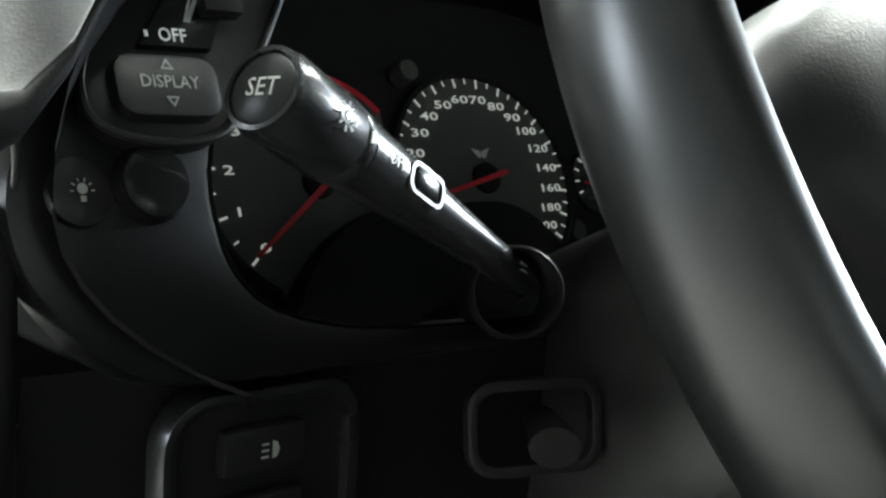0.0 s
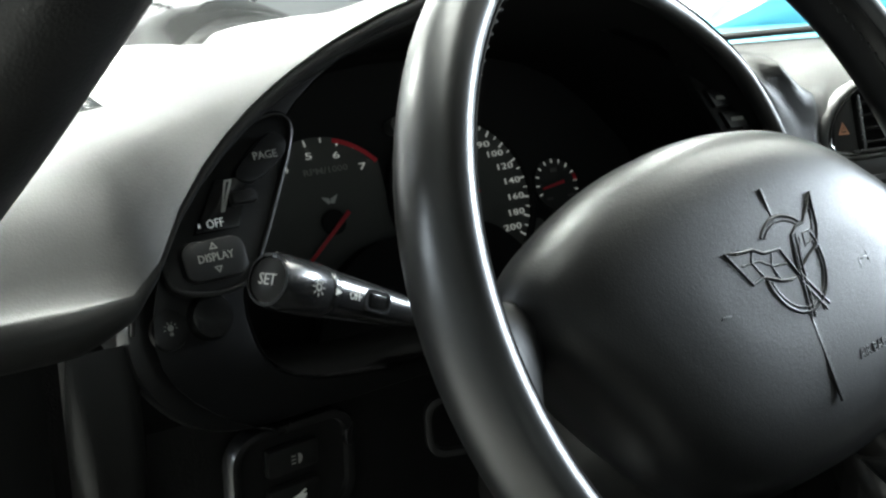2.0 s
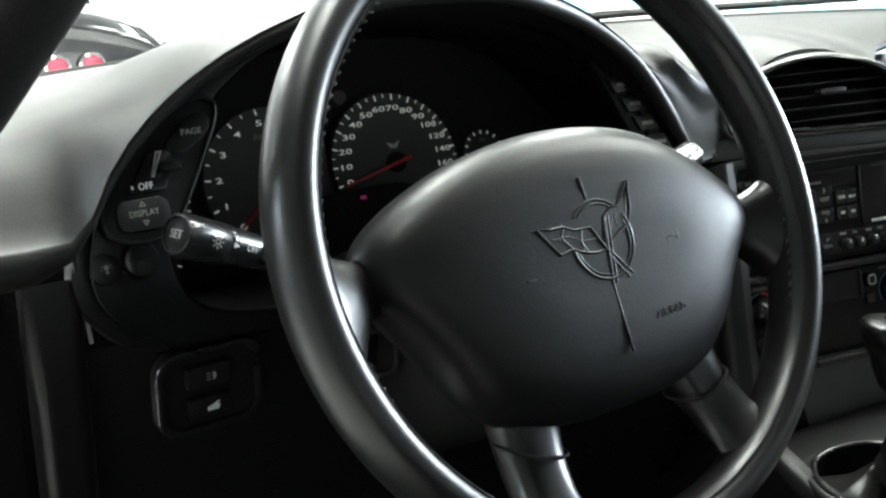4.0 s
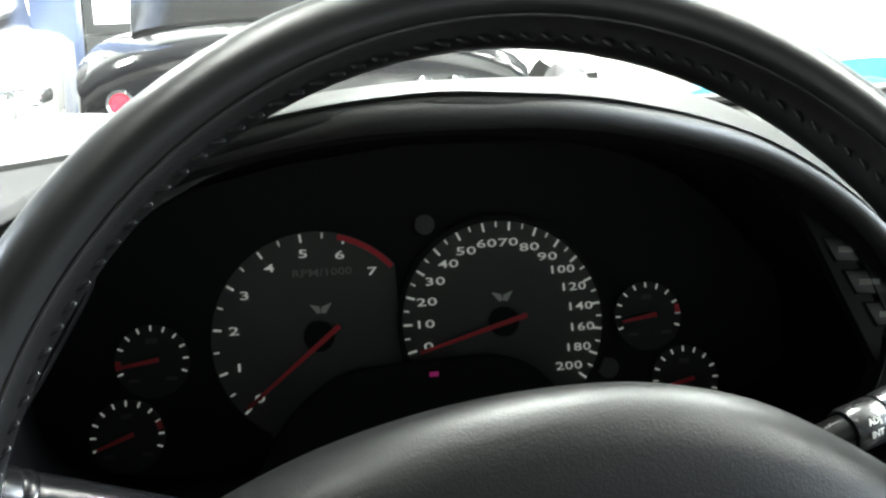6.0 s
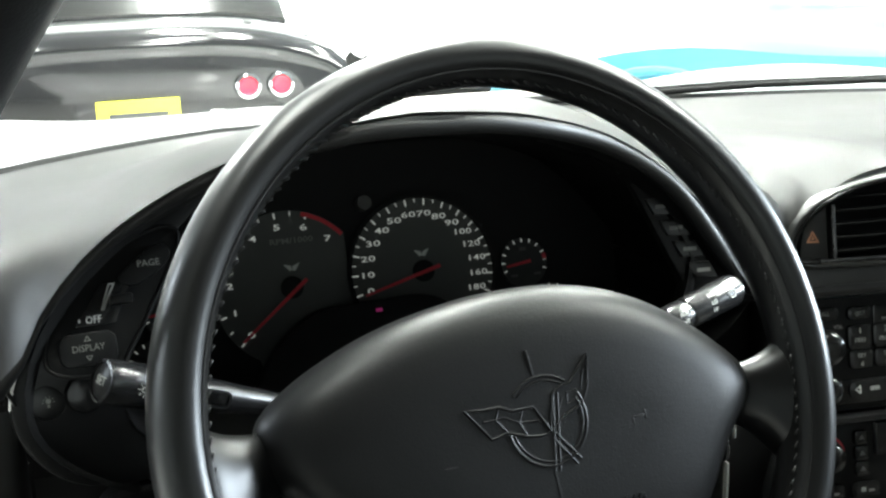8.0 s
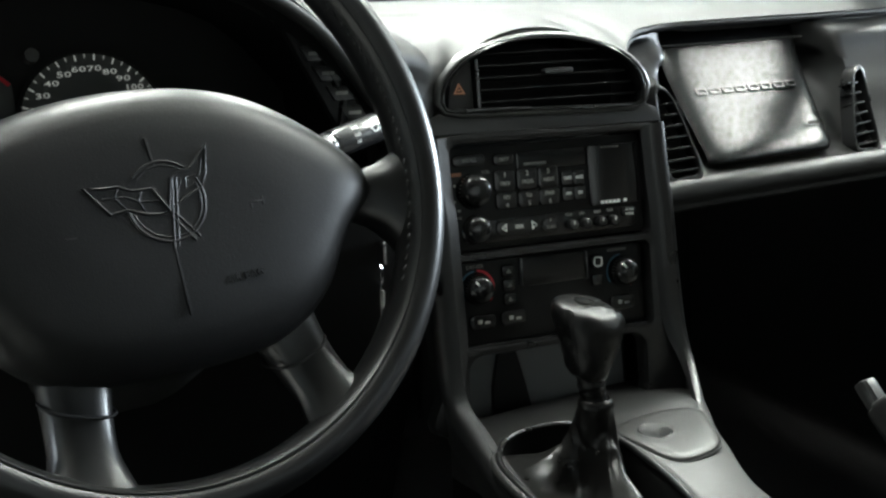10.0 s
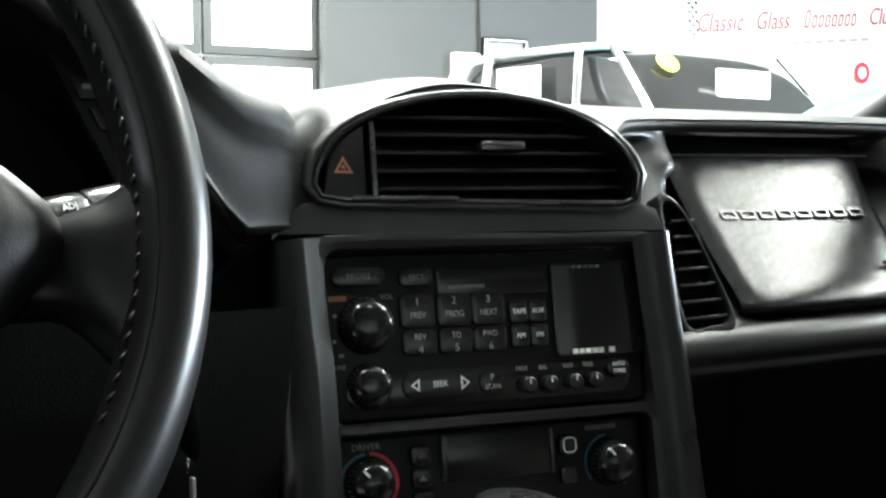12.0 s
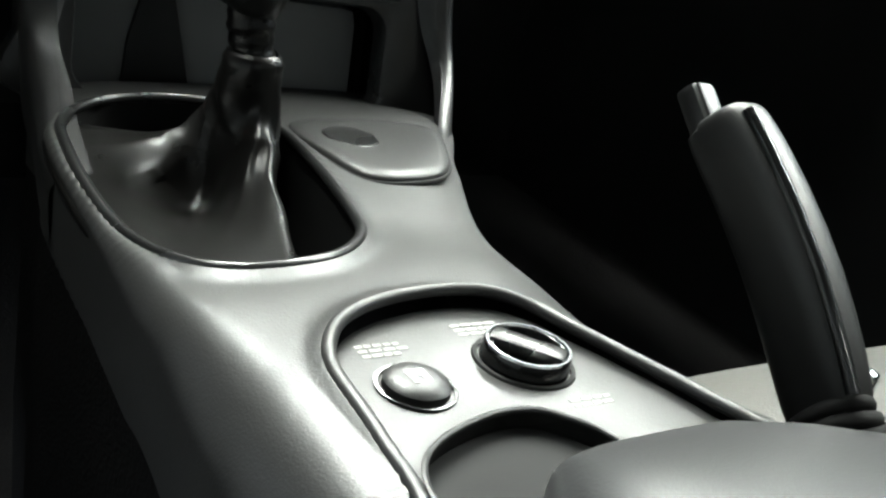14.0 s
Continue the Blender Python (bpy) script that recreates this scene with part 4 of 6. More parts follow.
radio_hole = rounded(0.196, 0.0945, 0.008, 5, 0.0015, 0.0235)
hvac_hole = rounded(0.190, 0.0775, 0.006, 5, -0.001, -0.0690)
pocket_hole = rounded(0.178, 0.062, 0.014, 5, -0.005, -0.1455)
part("stack_frame", slab([tuple(q) for q in out], -0.016, 0.002, [radio_hole, hvac_hole, pocket_hole], 0.005), SATIN, stack)
part("right_flank", slab([(0.102, 0.078), (0.1175, 0.064), (0.119, 0.0), (0.1175, -0.06), (0.120, -0.12), (0.134, -0.180), (0.104, -0.180)], -0.10, -0.016), SATIN, stack)
part("left_flank", slab([(-0.112, 0.079), (-0.096, 0.079), (-0.094, -0.180), (-0.114, -0.180), (-0.118, -0.10)], -0.12, -0.010), PLASTIC, stack)
part("recess_back", slab(rounded(0.205, 0.255, 0.006, 4, 0.0, -0.055), -0.075, -0.070), MATTE, stack)
part("pocket_liner", box(0.176, 0.066, 0.050, 0.012, (-0.005, -0.147, -0.060)), POCKET, stack, "pale grey pocket back panel")
part("pocket_divider", slab([(-0.052, -0.116), (-0.036, -0.116), (-0.028, -0.150), (-0.022, -0.178), (-0.062, -0.178), (-0.060, -0.150)], -0.034, -0.029, (), 0.001), PLASTIC, stack)

# centre vent
vent = thing("centre_air_vent", "black half-oval dashboard air vent with hazard switch", "air vent", STACK)
part("vent_box", slab([(x * 1.0, y) for x, y in vent_hole], -0.060, -0.056), MATTE, vent)
part("vent_throat", shell(grid([[(x, y, z) for x, y in vent_hole] for z in (0.0, -0.058)], close_u=True), 0.002), MATTE, vent)
rim_v = [(x, y, 0.0015) for x, y in vent_hole]
part("vent_rim", tube(rim_v, 0.0022, 8, closed=True), GLOSS, vent)
for i in range(5):
    y = 0.106 + 0.0105 * i
    half = 0.098 * math.sqrt(max(0.05, 1 - ((y - 0.103) / 0.058) ** 2)) - 0.004
    x0 = -0.062
    part("slat", box(max(0.02, half - x0), 0.0022, 0.022, 0.0008, ((half + x0) / 2, y, -0.016)), SLATBLACK, vent)
part("divider", box(0.0025, 0.045, 0.020, 0.0008, (-0.0655, 0.121, -0.009)), PLASTIC, vent)
part("divider_trim", box(0.0030, 0.044, 0.0025, 0.0008, (-0.0660, 0.121, 0.0018)), SILVER, vent)
part("vent_tab", box(0.028, 0.0055, 0.010, 0.002, (0.0125, 0.1295, 0.000)), SILVER, vent, "small glossy adjusting tab")
part("lower_trim", box(0.062, 0.0024, 0.003, 0.0008, (-0.050, 0.0985, 0.003), m=pose(0, 0, 0, 0, 0, -1)), SILVER, vent)
part("lower_trim", box(0.058, 0.0024, 0.003, 0.0008, (0.052, 0.0965, 0.003), m=pose(0, 0, 0, 0, 0, -1)), SILVER, vent)
hz = part("hazard_switch", slab([(-0.095, 0.102), (-0.070, 0.1005), (-0.070, 0.142), (-0.080, 0.137), (-0.091, 0.124)], -0.010, 0.0, (), 0.002), PLASTIC, vent)
part("hazard_symbol", slab([(-0.0885, 0.1145), (-0.0775, 0.1140), (-0.083, 0.1238)], 0.0, 0.0004, [[(-0.0862, 0.1158), (-0.0798, 0.1156), (-0.083, 0.1213)]]), AMBER, hz)
part("hazard_symbol", slab([(-0.0845, 0.1168), (-0.0815, 0.1167), (-0.083, 0.1195)], 0.0, 0.0004), AMBER, hz)

KEYCAP = material("key_cap", (0.010, 0.010, 0.010), 0.22, wear=0.15, wear_size=60)

# radio
radio = thing("car_radio", "black car radio with cassette slot and many small keys", "radio", STACK)
part("faceplate", slab(rounded(0.192, 0.0905, 0.006, 5, 0.0015, 0.0235), -0.030, -0.010, (), 0.0015), PLASTIC, radio)
Z = -0.010


def key(name, cx, cy, w, h, parent, text="", size=0.0045, mat=None, r=0.003, deep=0.004, printed=None, squeeze=0.9):
    k = part(name, slab(rounded(w, h, min(r, 0.48 * min(w, h)), 4, cx, cy), Z, Z + deep, (), 0.0016), mat or KEYCAP, parent)
    if text:
        part("key_print", lay(words(text, size, 0.0001, squeeze), cx, cy, Z + deep + 0.0002), printed or DIMPRINT, k)
    return k


def dial(name, cx, cy, r, parent, deep=0.014, tick_a=None):
    k = part(name, lathe([(r * 1.08, 0), (r * 1.06, 0.002), (r, 0.004), (r * 0.97, deep * 0.55), (r * 0.88, deep * 0.80), (r * 0.70, deep * 0.95), (r * 0.40, deep * 1.02), (r * 0.1, deep * 1.04)], 32, pose(cx, cy, Z)), GLOSS, parent)
    knurl = part("knurling", merge(*[lay(box(0.0010, 0.0010, deep * 0.4, 0.0003, (r * 0.97 * math.cos(a), r * 0.97 * math.sin(a), deep * 0.38), 1), cx, cy, Z) for a in (2 * math.pi * q / 28 for q in range(28))]), PLASTIC, k)
    tagged(knurl, kind="stuff")
    if tick_a is not None:
        part("pointer", lay(slab([(r * 0.45, -0.0006), (r * 0.82, -0.0006), (r * 0.82, 0.0006), (r * 0.45, 0.0006)], deep * 0.97, deep * 0.97 + 0.0008), cx, cy, Z, tick_a), PRINT, k)
    return k


key("recall_key", -0.0765, 0.0570, 0.031, 0.0105, radio, "RECALL", 0.0046, r=0.005)
key("eject_key", -0.0430, 0.0555, 0.020, 0.0105, radio, "EJECT", 0.0040, r=0.004)
ds = part("display_window", slab(rounded(0.070, 0.0165, 0.002, 3, 0.005, 0.0525), Z, Z + 0.0015, (), 0.0006), GLOSS, radio)
part("display_print", bars([(-0.012, 0.0495, 0.022, 0.0022)], Z + 0.0016, Z + 0.0018), FAINT, ds)
ct = part("cassette_door", slab(rounded(0.056, 0.056, 0.002, 3, 0.0700, 0.0335), Z, Z + 0.003, (), 0.001), GLOSS, radio)
part("maker_print", bars([(0.0530 + 0.0042 * i, 0.0085, 0.0034, 0.0028) for i in range(5)] + [(0.077, 0.0085, 0.0036, 0.0028)], Z + 0.0031, Z + 0.0034), PRINT, ct)
part("small_print", bars([(0.056 + 0.004 * i, 0.0585, 0.003, 0.0018) for i in range(5)], Z + 0.0031, Z + 0.0033), FAINT, ct)
part("door_edge", box(0.0016, 0.052, 0.004, 0.0006, (0.0415, 0.034, Z + 0.002)), SILVER, radio)
dial("volume_knob", -0.0735, 0.0300, 0.0150, radio)
part("dial_print", lay(words("VOL", 0.0042, 0.0001), -0.060, 0.0455, Z + 0.0002), DIMPRINT, radio)
for cx, cy, w in ((-0.0905, 0.036, 0.002), (-0.0915, 0.022, 0.002), (-0.088, 0.014, 0.003)):
    part("dial_mark", bars([(cx, cy, w, 0.002)], Z, Z + 0.0002), DIMPRINT, radio)
part("power_print", bars([(-0.0885, 0.0455, 0.010, 0.003)], Z, Z + 0.0002), AMBER, radio)
for i, (cx, a, b) in enumerate(((-0.0435, "1", "PREV"), (-0.0215, "2", "PROG"), (-0.0005, "3", "NEXT"))):
    k = key("preset_key", cx, 0.0365, 0.0205, 0.0195, radio, r=0.0035)
    part("key_print", merge(lay(words(a, 0.0062, 0.0001), cx, 0.0415, Z + 0.0042), lay(words(b, 0.0050, 0.0001, 0.85), cx, 0.0340, Z + 0.0042)), DIMPRINT, k)
for cx, a, b in ((-0.0430, "4", "REV"), (-0.0212, "5", "TO"), (-0.0005, "6", "FWD")):
    k = key("preset_key", cx, 0.0190, 0.0205, 0.0150, radio, r=0.0035)
    part("key_print", merge(lay(words(a, 0.0058, 0.0001), cx, 0.0148, Z + 0.0042), lay(words(b, 0.0048, 0.0001, 0.85), cx, 0.0218, Z + 0.0042)), DIMPRINT, k)
for cx, cy, a in ((0.0185, 0.0335, "TAPE"), (0.0305, 0.0335, "AUX"), (0.0185, 0.0195, "AM"), (0.0305, 0.0195, "FM")):
    key("source_key", cx, cy, 0.0115, 0.0130, radio, a, 0.0042, r=0.002, printed=PRINT)
part("lower_strip", slab(rounded(0.176, 0.0200, 0.009, 6, 0.001, -0.0065), Z, Z + 0.002, (), 0.0008), GLOSS, radio)
dial("tune_knob", -0.0735, -0.0035, 0.0120, radio, 0.011)
sk = key("seek_key", -0.0330, -0.0050, 0.044, 0.0150, radio, "SEEK", 0.0046, r=0.006, printed=PRINT)
part("seek_arrow", slab([(-0.0505, -0.005), (-0.0455, -0.0015), (-0.0455, -0.0085)], Z + 0.004, Z + 0.0043, [[(-0.0492, -0.005), (-0.0463, -0.0030), (-0.0463, -0.0070)]]), PRINT, sk)
part("seek_arrow", slab([(-0.0155, -0.005), (-0.0205, -0.0010), (-0.0205, -0.0090)], Z + 0.004, Z + 0.0043, [[(-0.0165, -0.005), (-0.0198, -0.0025), (-0.0198, -0.0075)]]), PRINT, sk)
k = key("scan_key", -0.0015, -0.0060, 0.0155, 0.0155, radio, r=0.0074)
part("key_print", merge(lay(words("P", 0.0045, 0.0001), -0.0015, -0.0030, Z + 0.0042), lay(words("SCAN", 0.0042, 0.0001, 0.9), -0.0015, -0.0085, Z + 0.0042)), DIMPRINT, k)
for cx, a in ((0.0200, "FADE"), (0.0335, "BAL"), (0.0495, "BASS"), (0.0625, "TREB")):
    part("trim_print", lay(words(a, 0.0036, 0.0001, 0.85), cx - 0.002, 0.0005, Z + 0.0022), DIMPRINT, radio)
    k = part("trim_knob", lathe([(0.0048, 0), (0.0046, 0.006), (0.0036, 0.0068)], 18, pose(cx, -0.0090, Z + 0.002)), SATIN, radio)
    part("pointer", slab([(cx - 0.0004, -0.0085), (cx + 0.0004, -0.0085), (cx + 0.0004, -0.0058), (cx - 0.0004, -0.0058)], Z + 0.0089, Z + 0.0092), PRINT, k)
k = key("auto_tone_key", 0.0795, -0.0025, 0.0150, 0.0105, radio, r=0.005, deep=0.005)
part("key_print", merge(lay(words("AUTO", 0.0035, 0.0001, 0.9), 0.0795, -0.0005, Z + 0.0052), lay(words("TONE", 0.0035, 0.0001, 0.9), 0.0795, -0.0045, Z + 0.0052)), PRINT, k)
part("tune_print", lay(words("TUNE", 0.0036, 0.0001, 0.9), -0.0900, 0.0075, Z + 0.0002), DIMPRINT, radio)

# climate control
hvac = thing("climate_control", "black climate control panel with two round temperature knobs", "climate control", STACK)
part("faceplate", slab(rounded(0.186, 0.0735, 0.005, 5, -0.001, -0.0690), -0.030, -0.010, (), 0.0015), PLASTIC, hvac)
dial("driver_temperature_knob", -0.0770, -0.0560, 0.0130, hvac, 0.016, 130)
part("cold_arc", arc_strip(-0.0770, -0.0560, 0.0152, 0.0166, 95, 215, Z, Z + 0.0004), BLUE, hvac)
part("hot_arc", arc_strip(-0.0770, -0.0560, 0.0152, 0.0172, -45, 85, Z, Z + 0.0004), RED, hvac)
part("driver_print", lay(words("DRIVER", 0.0050, 0.0001, 1.0), -0.0775, -0.0365, Z + 0.0002), DIMPRINT, hvac)
dial("passenger_temperature_knob", 0.0700, -0.0570, 0.0130, hvac, 0.016, 130)
part("cold_arc", arc_strip(0.0700, -0.0570, 0.0152, 0.0162, 95, 215, Z, Z + 0.0004), BLUE, hvac)
part("hot_arc", arc_strip(0.0700, -0.0570, 0.0152, 0.0162, -60, 30, Z, Z + 0.0004), RED, hvac)
part("passenger_print", bars([(0.066, -0.0365, 0.020, 0.0028)], Z, Z + 0.0002), FAINT, hvac)
for cy in (-0.0435, -0.0560, -0.0685):
    k = key("fan_key", -0.0470, cy, 0.0120, 0.0115, hvac, r=0.003)
    part("key_print", slab([(-0.0495, cy - 0.0015), (-0.0445, cy - 0.0015), (-0.0470, cy + 0.0022)], Z + 0.004, Z + 0.0042), FAINT, k)
part("display_window", slab(rounded(0.066, 0.026, 0.002, 3, 0.0000, -0.0465), Z, Z + 0.002, (), 0.0006), GLOSS, hvac)
part("window_edge", box(0.0018, 0.025, 0.004, 0.0006, (-0.0340, -0.0460, Z + 0.002)), SILVER, hvac)
part("window_edge", box(0.0018, 0.025, 0.004, 0.0006, (0.0325, -0.0470, Z + 0.002)), SILVER, hvac)
k = key("auto_key", 0.0425, -0.0450, 0.0120, 0.0125, hvac, r=0.004, deep=0.006)
part("key_print", slab(rounded(0.0085, 0.0090, 0.003, 4, 0.0425, -0.0450), Z + 0.006, Z + 0.0063, [rounded(0.0070, 0.0075, 0.002, 4, 0.0425, -0.0450)]), PRINT, k)
key("mode_key", 0.0425, -0.0620, 0.0110, 0.0100, hvac, r=0.002)
for cx in (-0.0750, -0.0445, 0.0670):
    k = key("vent_mode_key", cx, -0.0855, 0.0250, 0.0135, hvac, r=0.005)
    part("key_print", bars([(cx - 0.003, -0.0850, 0.004, 0.0035), (cx + 0.004, -0.0862, 0.005, 0.0020)], Z + 0.004, Z + 0.0042), DIMPRINT, k)
part("lower_rail", box(0.186, 0.0035, 0.006, 0.0015, (-0.001, -0.1075, -0.006)), SATIN, hvac)

# ---- passenger side of the dash ----
passenger = thing("passenger_dash", "black moulded passenger dash front with recessed airbag cover", "dashboard", kind="structure")


def ease(t):
    t = min(1.0, max(0.0, t))
    return t * t * (3 - 2 * t)


rows = []
for i in range(83):
    x = 0.490 + 0.655 * i / 82
    e0 = ease((x - 0.562) / 0.036) * ease((0.842 - x) / 0.036)
    yl, el = curve(LIP, x), dash_edge(x)
    flat = [(yl + 0.004, el - 0.004), (yl + 0.002, el - 0.009), (0.272, 0.920), (0.264, 0.902), (0.252, 0.880), (0.238, 0.858), (0.222, 0.830)]
    deep = [(yl + 0.010, 0.9290), (0.335, 0.9305), (0.368, 0.924), (0.362, 0.908), (0.328, 0.892), (0.272, 0.848), (0.230, 0.812)]
    e1 = ease((x - 0.572) / 0.070) * ease((0.842 - x) / 0.07)
    ctrl = [(p[0] + (q[0] - p[0]) * e, p[1] + (q[1] - p[1]) * e) for p, q, e in zip(flat, deep, (e1, e1, e1, e1, e0, e0, e0))]
    ctrl += [(0.199, 0.799), (0.187, 0.7955), (0.179, 0.786), (0.178, 0.775), (0.189, 0.764), (0.30, 0.748)]
    rows.append([(x, y, z) for y, z in spline(ctrl, 5)])
part("front_skin", shell(grid(rows), 0.004), VINYL, passenger)
rows = []
for i in range(33):
    s = i / 32
    row = []
    for y, z in spline([(0.203, 0.799), (0.194, 0.805), (0.200, 0.815), (0.225, 0.838), (0.254, 0.866), (0.276, 0.889), (0.290, 0.906), (0.301, 0.921), (0.308, 0.930)], 5):
        t = min(1.15, (z - 0.80) / 0.11)
        x0, x1 = 0.588 + 0.010 * t, 0.766 + 0.040 * t
        edge_round = 0.008 * (abs(2 * s - 1) ** 12)
        row.append((x0 + (x1 - x0) * s, y + edge_round, z))
    rows.append(row)
cover = part("airbag_cover", shell(grid(rows), 0.006), COVERSKIN, passenger, "smooth satin airbag cover")
# dark tube for the seam and the shadow of the cover's top edge
part("cover_seam_shadow", tube([(0.600 + 0.212 * k / 10, 0.2955, 0.9140) for k in range(11)], 0.0011, 8), MATTE, cover, "dark seam and edge shadow along the cover's ledge")
CV = facing(-91, 46, (0.690, 0.2550, 0.8690))
for i in range(8):
    part("raised_letter", slab([tuple(q) for q in rounded(0.0150, 0.0085, 0.0018, 3, -0.0655 + 0.0187 * i, 0.000)], -0.003, 0.0006, [rounded(0.0110, 0.0050, 0.0012, 3, -0.0655 + 0.0187 * i, 0.000)]), COVERSKIN, cover, m=CV)
part("small_lettering", lay(words("AIRBAG", 0.0060, 0.0006, 0.9), 0.062, -0.0555, 0.0012), MATTE, cover, m=CV)

for nm, cx, cy, az in (("side_air_vent", 0.549, 0.211, -96), ("outer_air_vent", 0.822, 0.214, -86)):
    pv = thing(nm, "narrow black passenger air vent with horizontal slats", "air vent", facing(az, 22, (cx, cy, 0.838)), "passenger vents")
    sgn = 1 if nm == "side_air_vent" else -1
    o = [tuple(q) for q in spline([(-0.018 * sgn, 0.048), (0.000, 0.040), (0.016 * sgn, -0.005), (0.024 * sgn, -0.044), (0.004 * sgn, -0.050), (-0.018 * sgn, -0.048), (-0.020 * sgn, 0.0)], 5, True)]
    inn = [(x * 0.82, y * 0.88) for x, y in o]
    part("vent_frame", slab(o, -0.012, 0.006, [inn], 0.002), SATIN, pv)
    part("vent_back", slab(inn, -0.014, -0.010), MATTE, pv)
    for i in range(7):
        y = -0.038 + 0.0115 * i
        w = 0.034 - 0.0025 * i
        part("slat", box(w, 0.0022, 0.014, 0.0007, (0.001 * sgn, y, -0.003), m=pose(0, 0, 0, 0, 0, 2)), SATIN, pv)

# ---- centre console ----
console = thing("centre_console", "dark grey grained console between the seats", "console")
CL = [(-0.62, 0.198), (-0.30, 0.200), (-0.224, 0.203), (-0.17, 0.2055), (-0.12, 0.2085), (-0.05, 0.2125), (0.0, 0.2165), (0.033, 0.2215), (0.06, 0.2330), (0.08, 0.2385), (0.11, 0.2430), (0.14, 0.2450)]
CR = [(-0.62, 0.405), (-0.30, 0.395), (-0.24, 0.378), (-0.215, 0.368), (-0.185, 0.3605), (-0.162, 0.3610), (-0.127, 0.3685), (-0.091, 0.379), (-0.06, 0.392), (-0.02, 0.4134), (0.009, 0.4285), (0.047, 0.4536), (0.085, 0.472), (0.14, 0.480)]
CLS, CRS = [np.array(spline(c, 6)) for c in (CL, CR)]
ring = [tuple(q) for q in spline([(0.2325, 0.043), (0.2240, 0.007), (0.2190, -0.047), (0.2205, -0.087), (0.2290, -0.117), (0.2440, -0.1295), (0.2670, -0.1290), (0.2885, -0.1205), (0.3090, -0.100), (0.3195, -0.075), (0.3290, -0.027), (0.3325, 0.028), (0.3180, 0.064), (0.2910, 0.077), (0.2590, 0.072)], 6, True)]
PANEL = [tuple(q) for q in spline([(0.2330, -0.255), (0.2360, -0.229), (0.2393, -0.202), (0.2465, -0.1867), (0.2584, -0.1743), (0.2766, -0.1656), (0.3008, -0.1612), (0.3230, -0.1630), (0.3370, -0.1730), (0.3440, -0.1893), (0.3530, -0.2110), (0.3640, -0.2454), (0.370, -0.300), (0.300, -0.330), (0.232, -0.300)], 6, True)]


def inside(p, poly):
    r = False
    for (x0, y0), (x1, y1) in zip(poly, poly[1:] + poly[:1]):
        if (y0 > p[1]) != (y1 > p[1]) and p[0] < (x1 - x0) * (p[1] - y0) / (y1 - y0) + x0:
            r = not r
    return r


RINGP, PANELP = np.array(ring), np.array(PANEL)


def lip(x, y, pts, width):
    """1 on an outline, falling off to both sides."""
    d2 = ((pts - np.array((x, y))) ** 2).sum(1).min()
    return math.exp(-d2 / width ** 2)


def rail_x(y):
    return float(np.interp(y, CLS[:, 0], CLS[:, 1])), float(np.interp(y, CRS[:, 0], CRS[:, 1]))


def console_z(x, y):
    """The console's top: a saddle that rises to the switch panel, with soft lips round the two openings."""
    xl, xr = rail_x(y)
    t = (x - xl) / (xr - xl)
    rise = ease((-0.075 - y) / 0.09)
    drop = ease((y - 0.05) / 0.09)
    z = 0.6285 + 0.0085 * rise - 0.014 * drop + 0.006 * (1 - (2 * t - 1) ** 4)
    z += 0.0030 * lip(x, y, RINGP, 0.006) + 0.0036 * lip(x, y, PANELP, 0.006)
    return z


def shoulder(y):
    return table([(-0.30, 0.022), (-0.20, 0.020), (-0.13, 0.011), (-0.06, 0.004), (0.0, 0.003), (0.14, 0.003)], y)


rows = []
for i in range(245):
    y = -0.62 + 0.28 * i / 40 if i < 40 else -0.34 + 0.48 * (i - 40) / 204
    xl, xr = rail_x(y)
    r = shoulder(y)
    x1 = xl + 1.35 * r
    zl = console_z(x1, y)
    row = [(xl + 0.002, y, zl - 1.5 * r - 0.040)]
    row += [(x1 - (1.35 * r) * math.sin(radians(a)), y, zl - 1.5 * r * (1 - math.cos(radians(a)))) for a in range(90, 5, -10)]
    for j in range(111):
        x = x1 + (xr - x1) * j / 110
        row.append((x, y, console_z(x, y)))
    zr = console_z(xr, y)
    row += [(xr + 0.003, y, zr - 0.001), (xr + 0.0045, y, zr - 0.004), (xr + 0.003, y, zr - 0.010), (xr + 0.002, y, 0.590)]
    rows.append(row)
bm = grid(rows)
gone = []
for f in bm.faces:
    c = f.calc_center_median()
    if c.z > 0.60 and ((0.21 < c.x < 0.34 and -0.14 < c.y < 0.09 and inside(c.xy, ring)) or (c.y < -0.15 and c.x > 0.225 and inside(c.xy, PANEL))):
        gone.append(f)
bmesh.ops.delete(bm, geom=gone, context="FACES")
part("console_skin", bm, CONSOLESKIN, console)
part("side_carpet", shell(grid([[(rail_x(y)[1] + o, y, z) for o, z in ((0.001, 0.608), (0.000, 0.56), (0.004, 0.48), (0.012, 0.30))] for y in [-0.62 + 0.76 * k / 40 for k in range(41)]]), 0.003), CARPET, console, "black carpeted console side")
part("side_carpet", shell(grid([[(rail_x(y)[0] + 0.003 + o, y, z) for o, z in ((-0.001, 0.632 - 1.5 * shoulder(y)), (0.000, 0.54), (0.004, 0.42), (0.012, 0.30))] for y in [-0.62 + 0.76 * k / 40 for k in range(41)]]), 0.003), CARPET, console, "black carpeted console side")


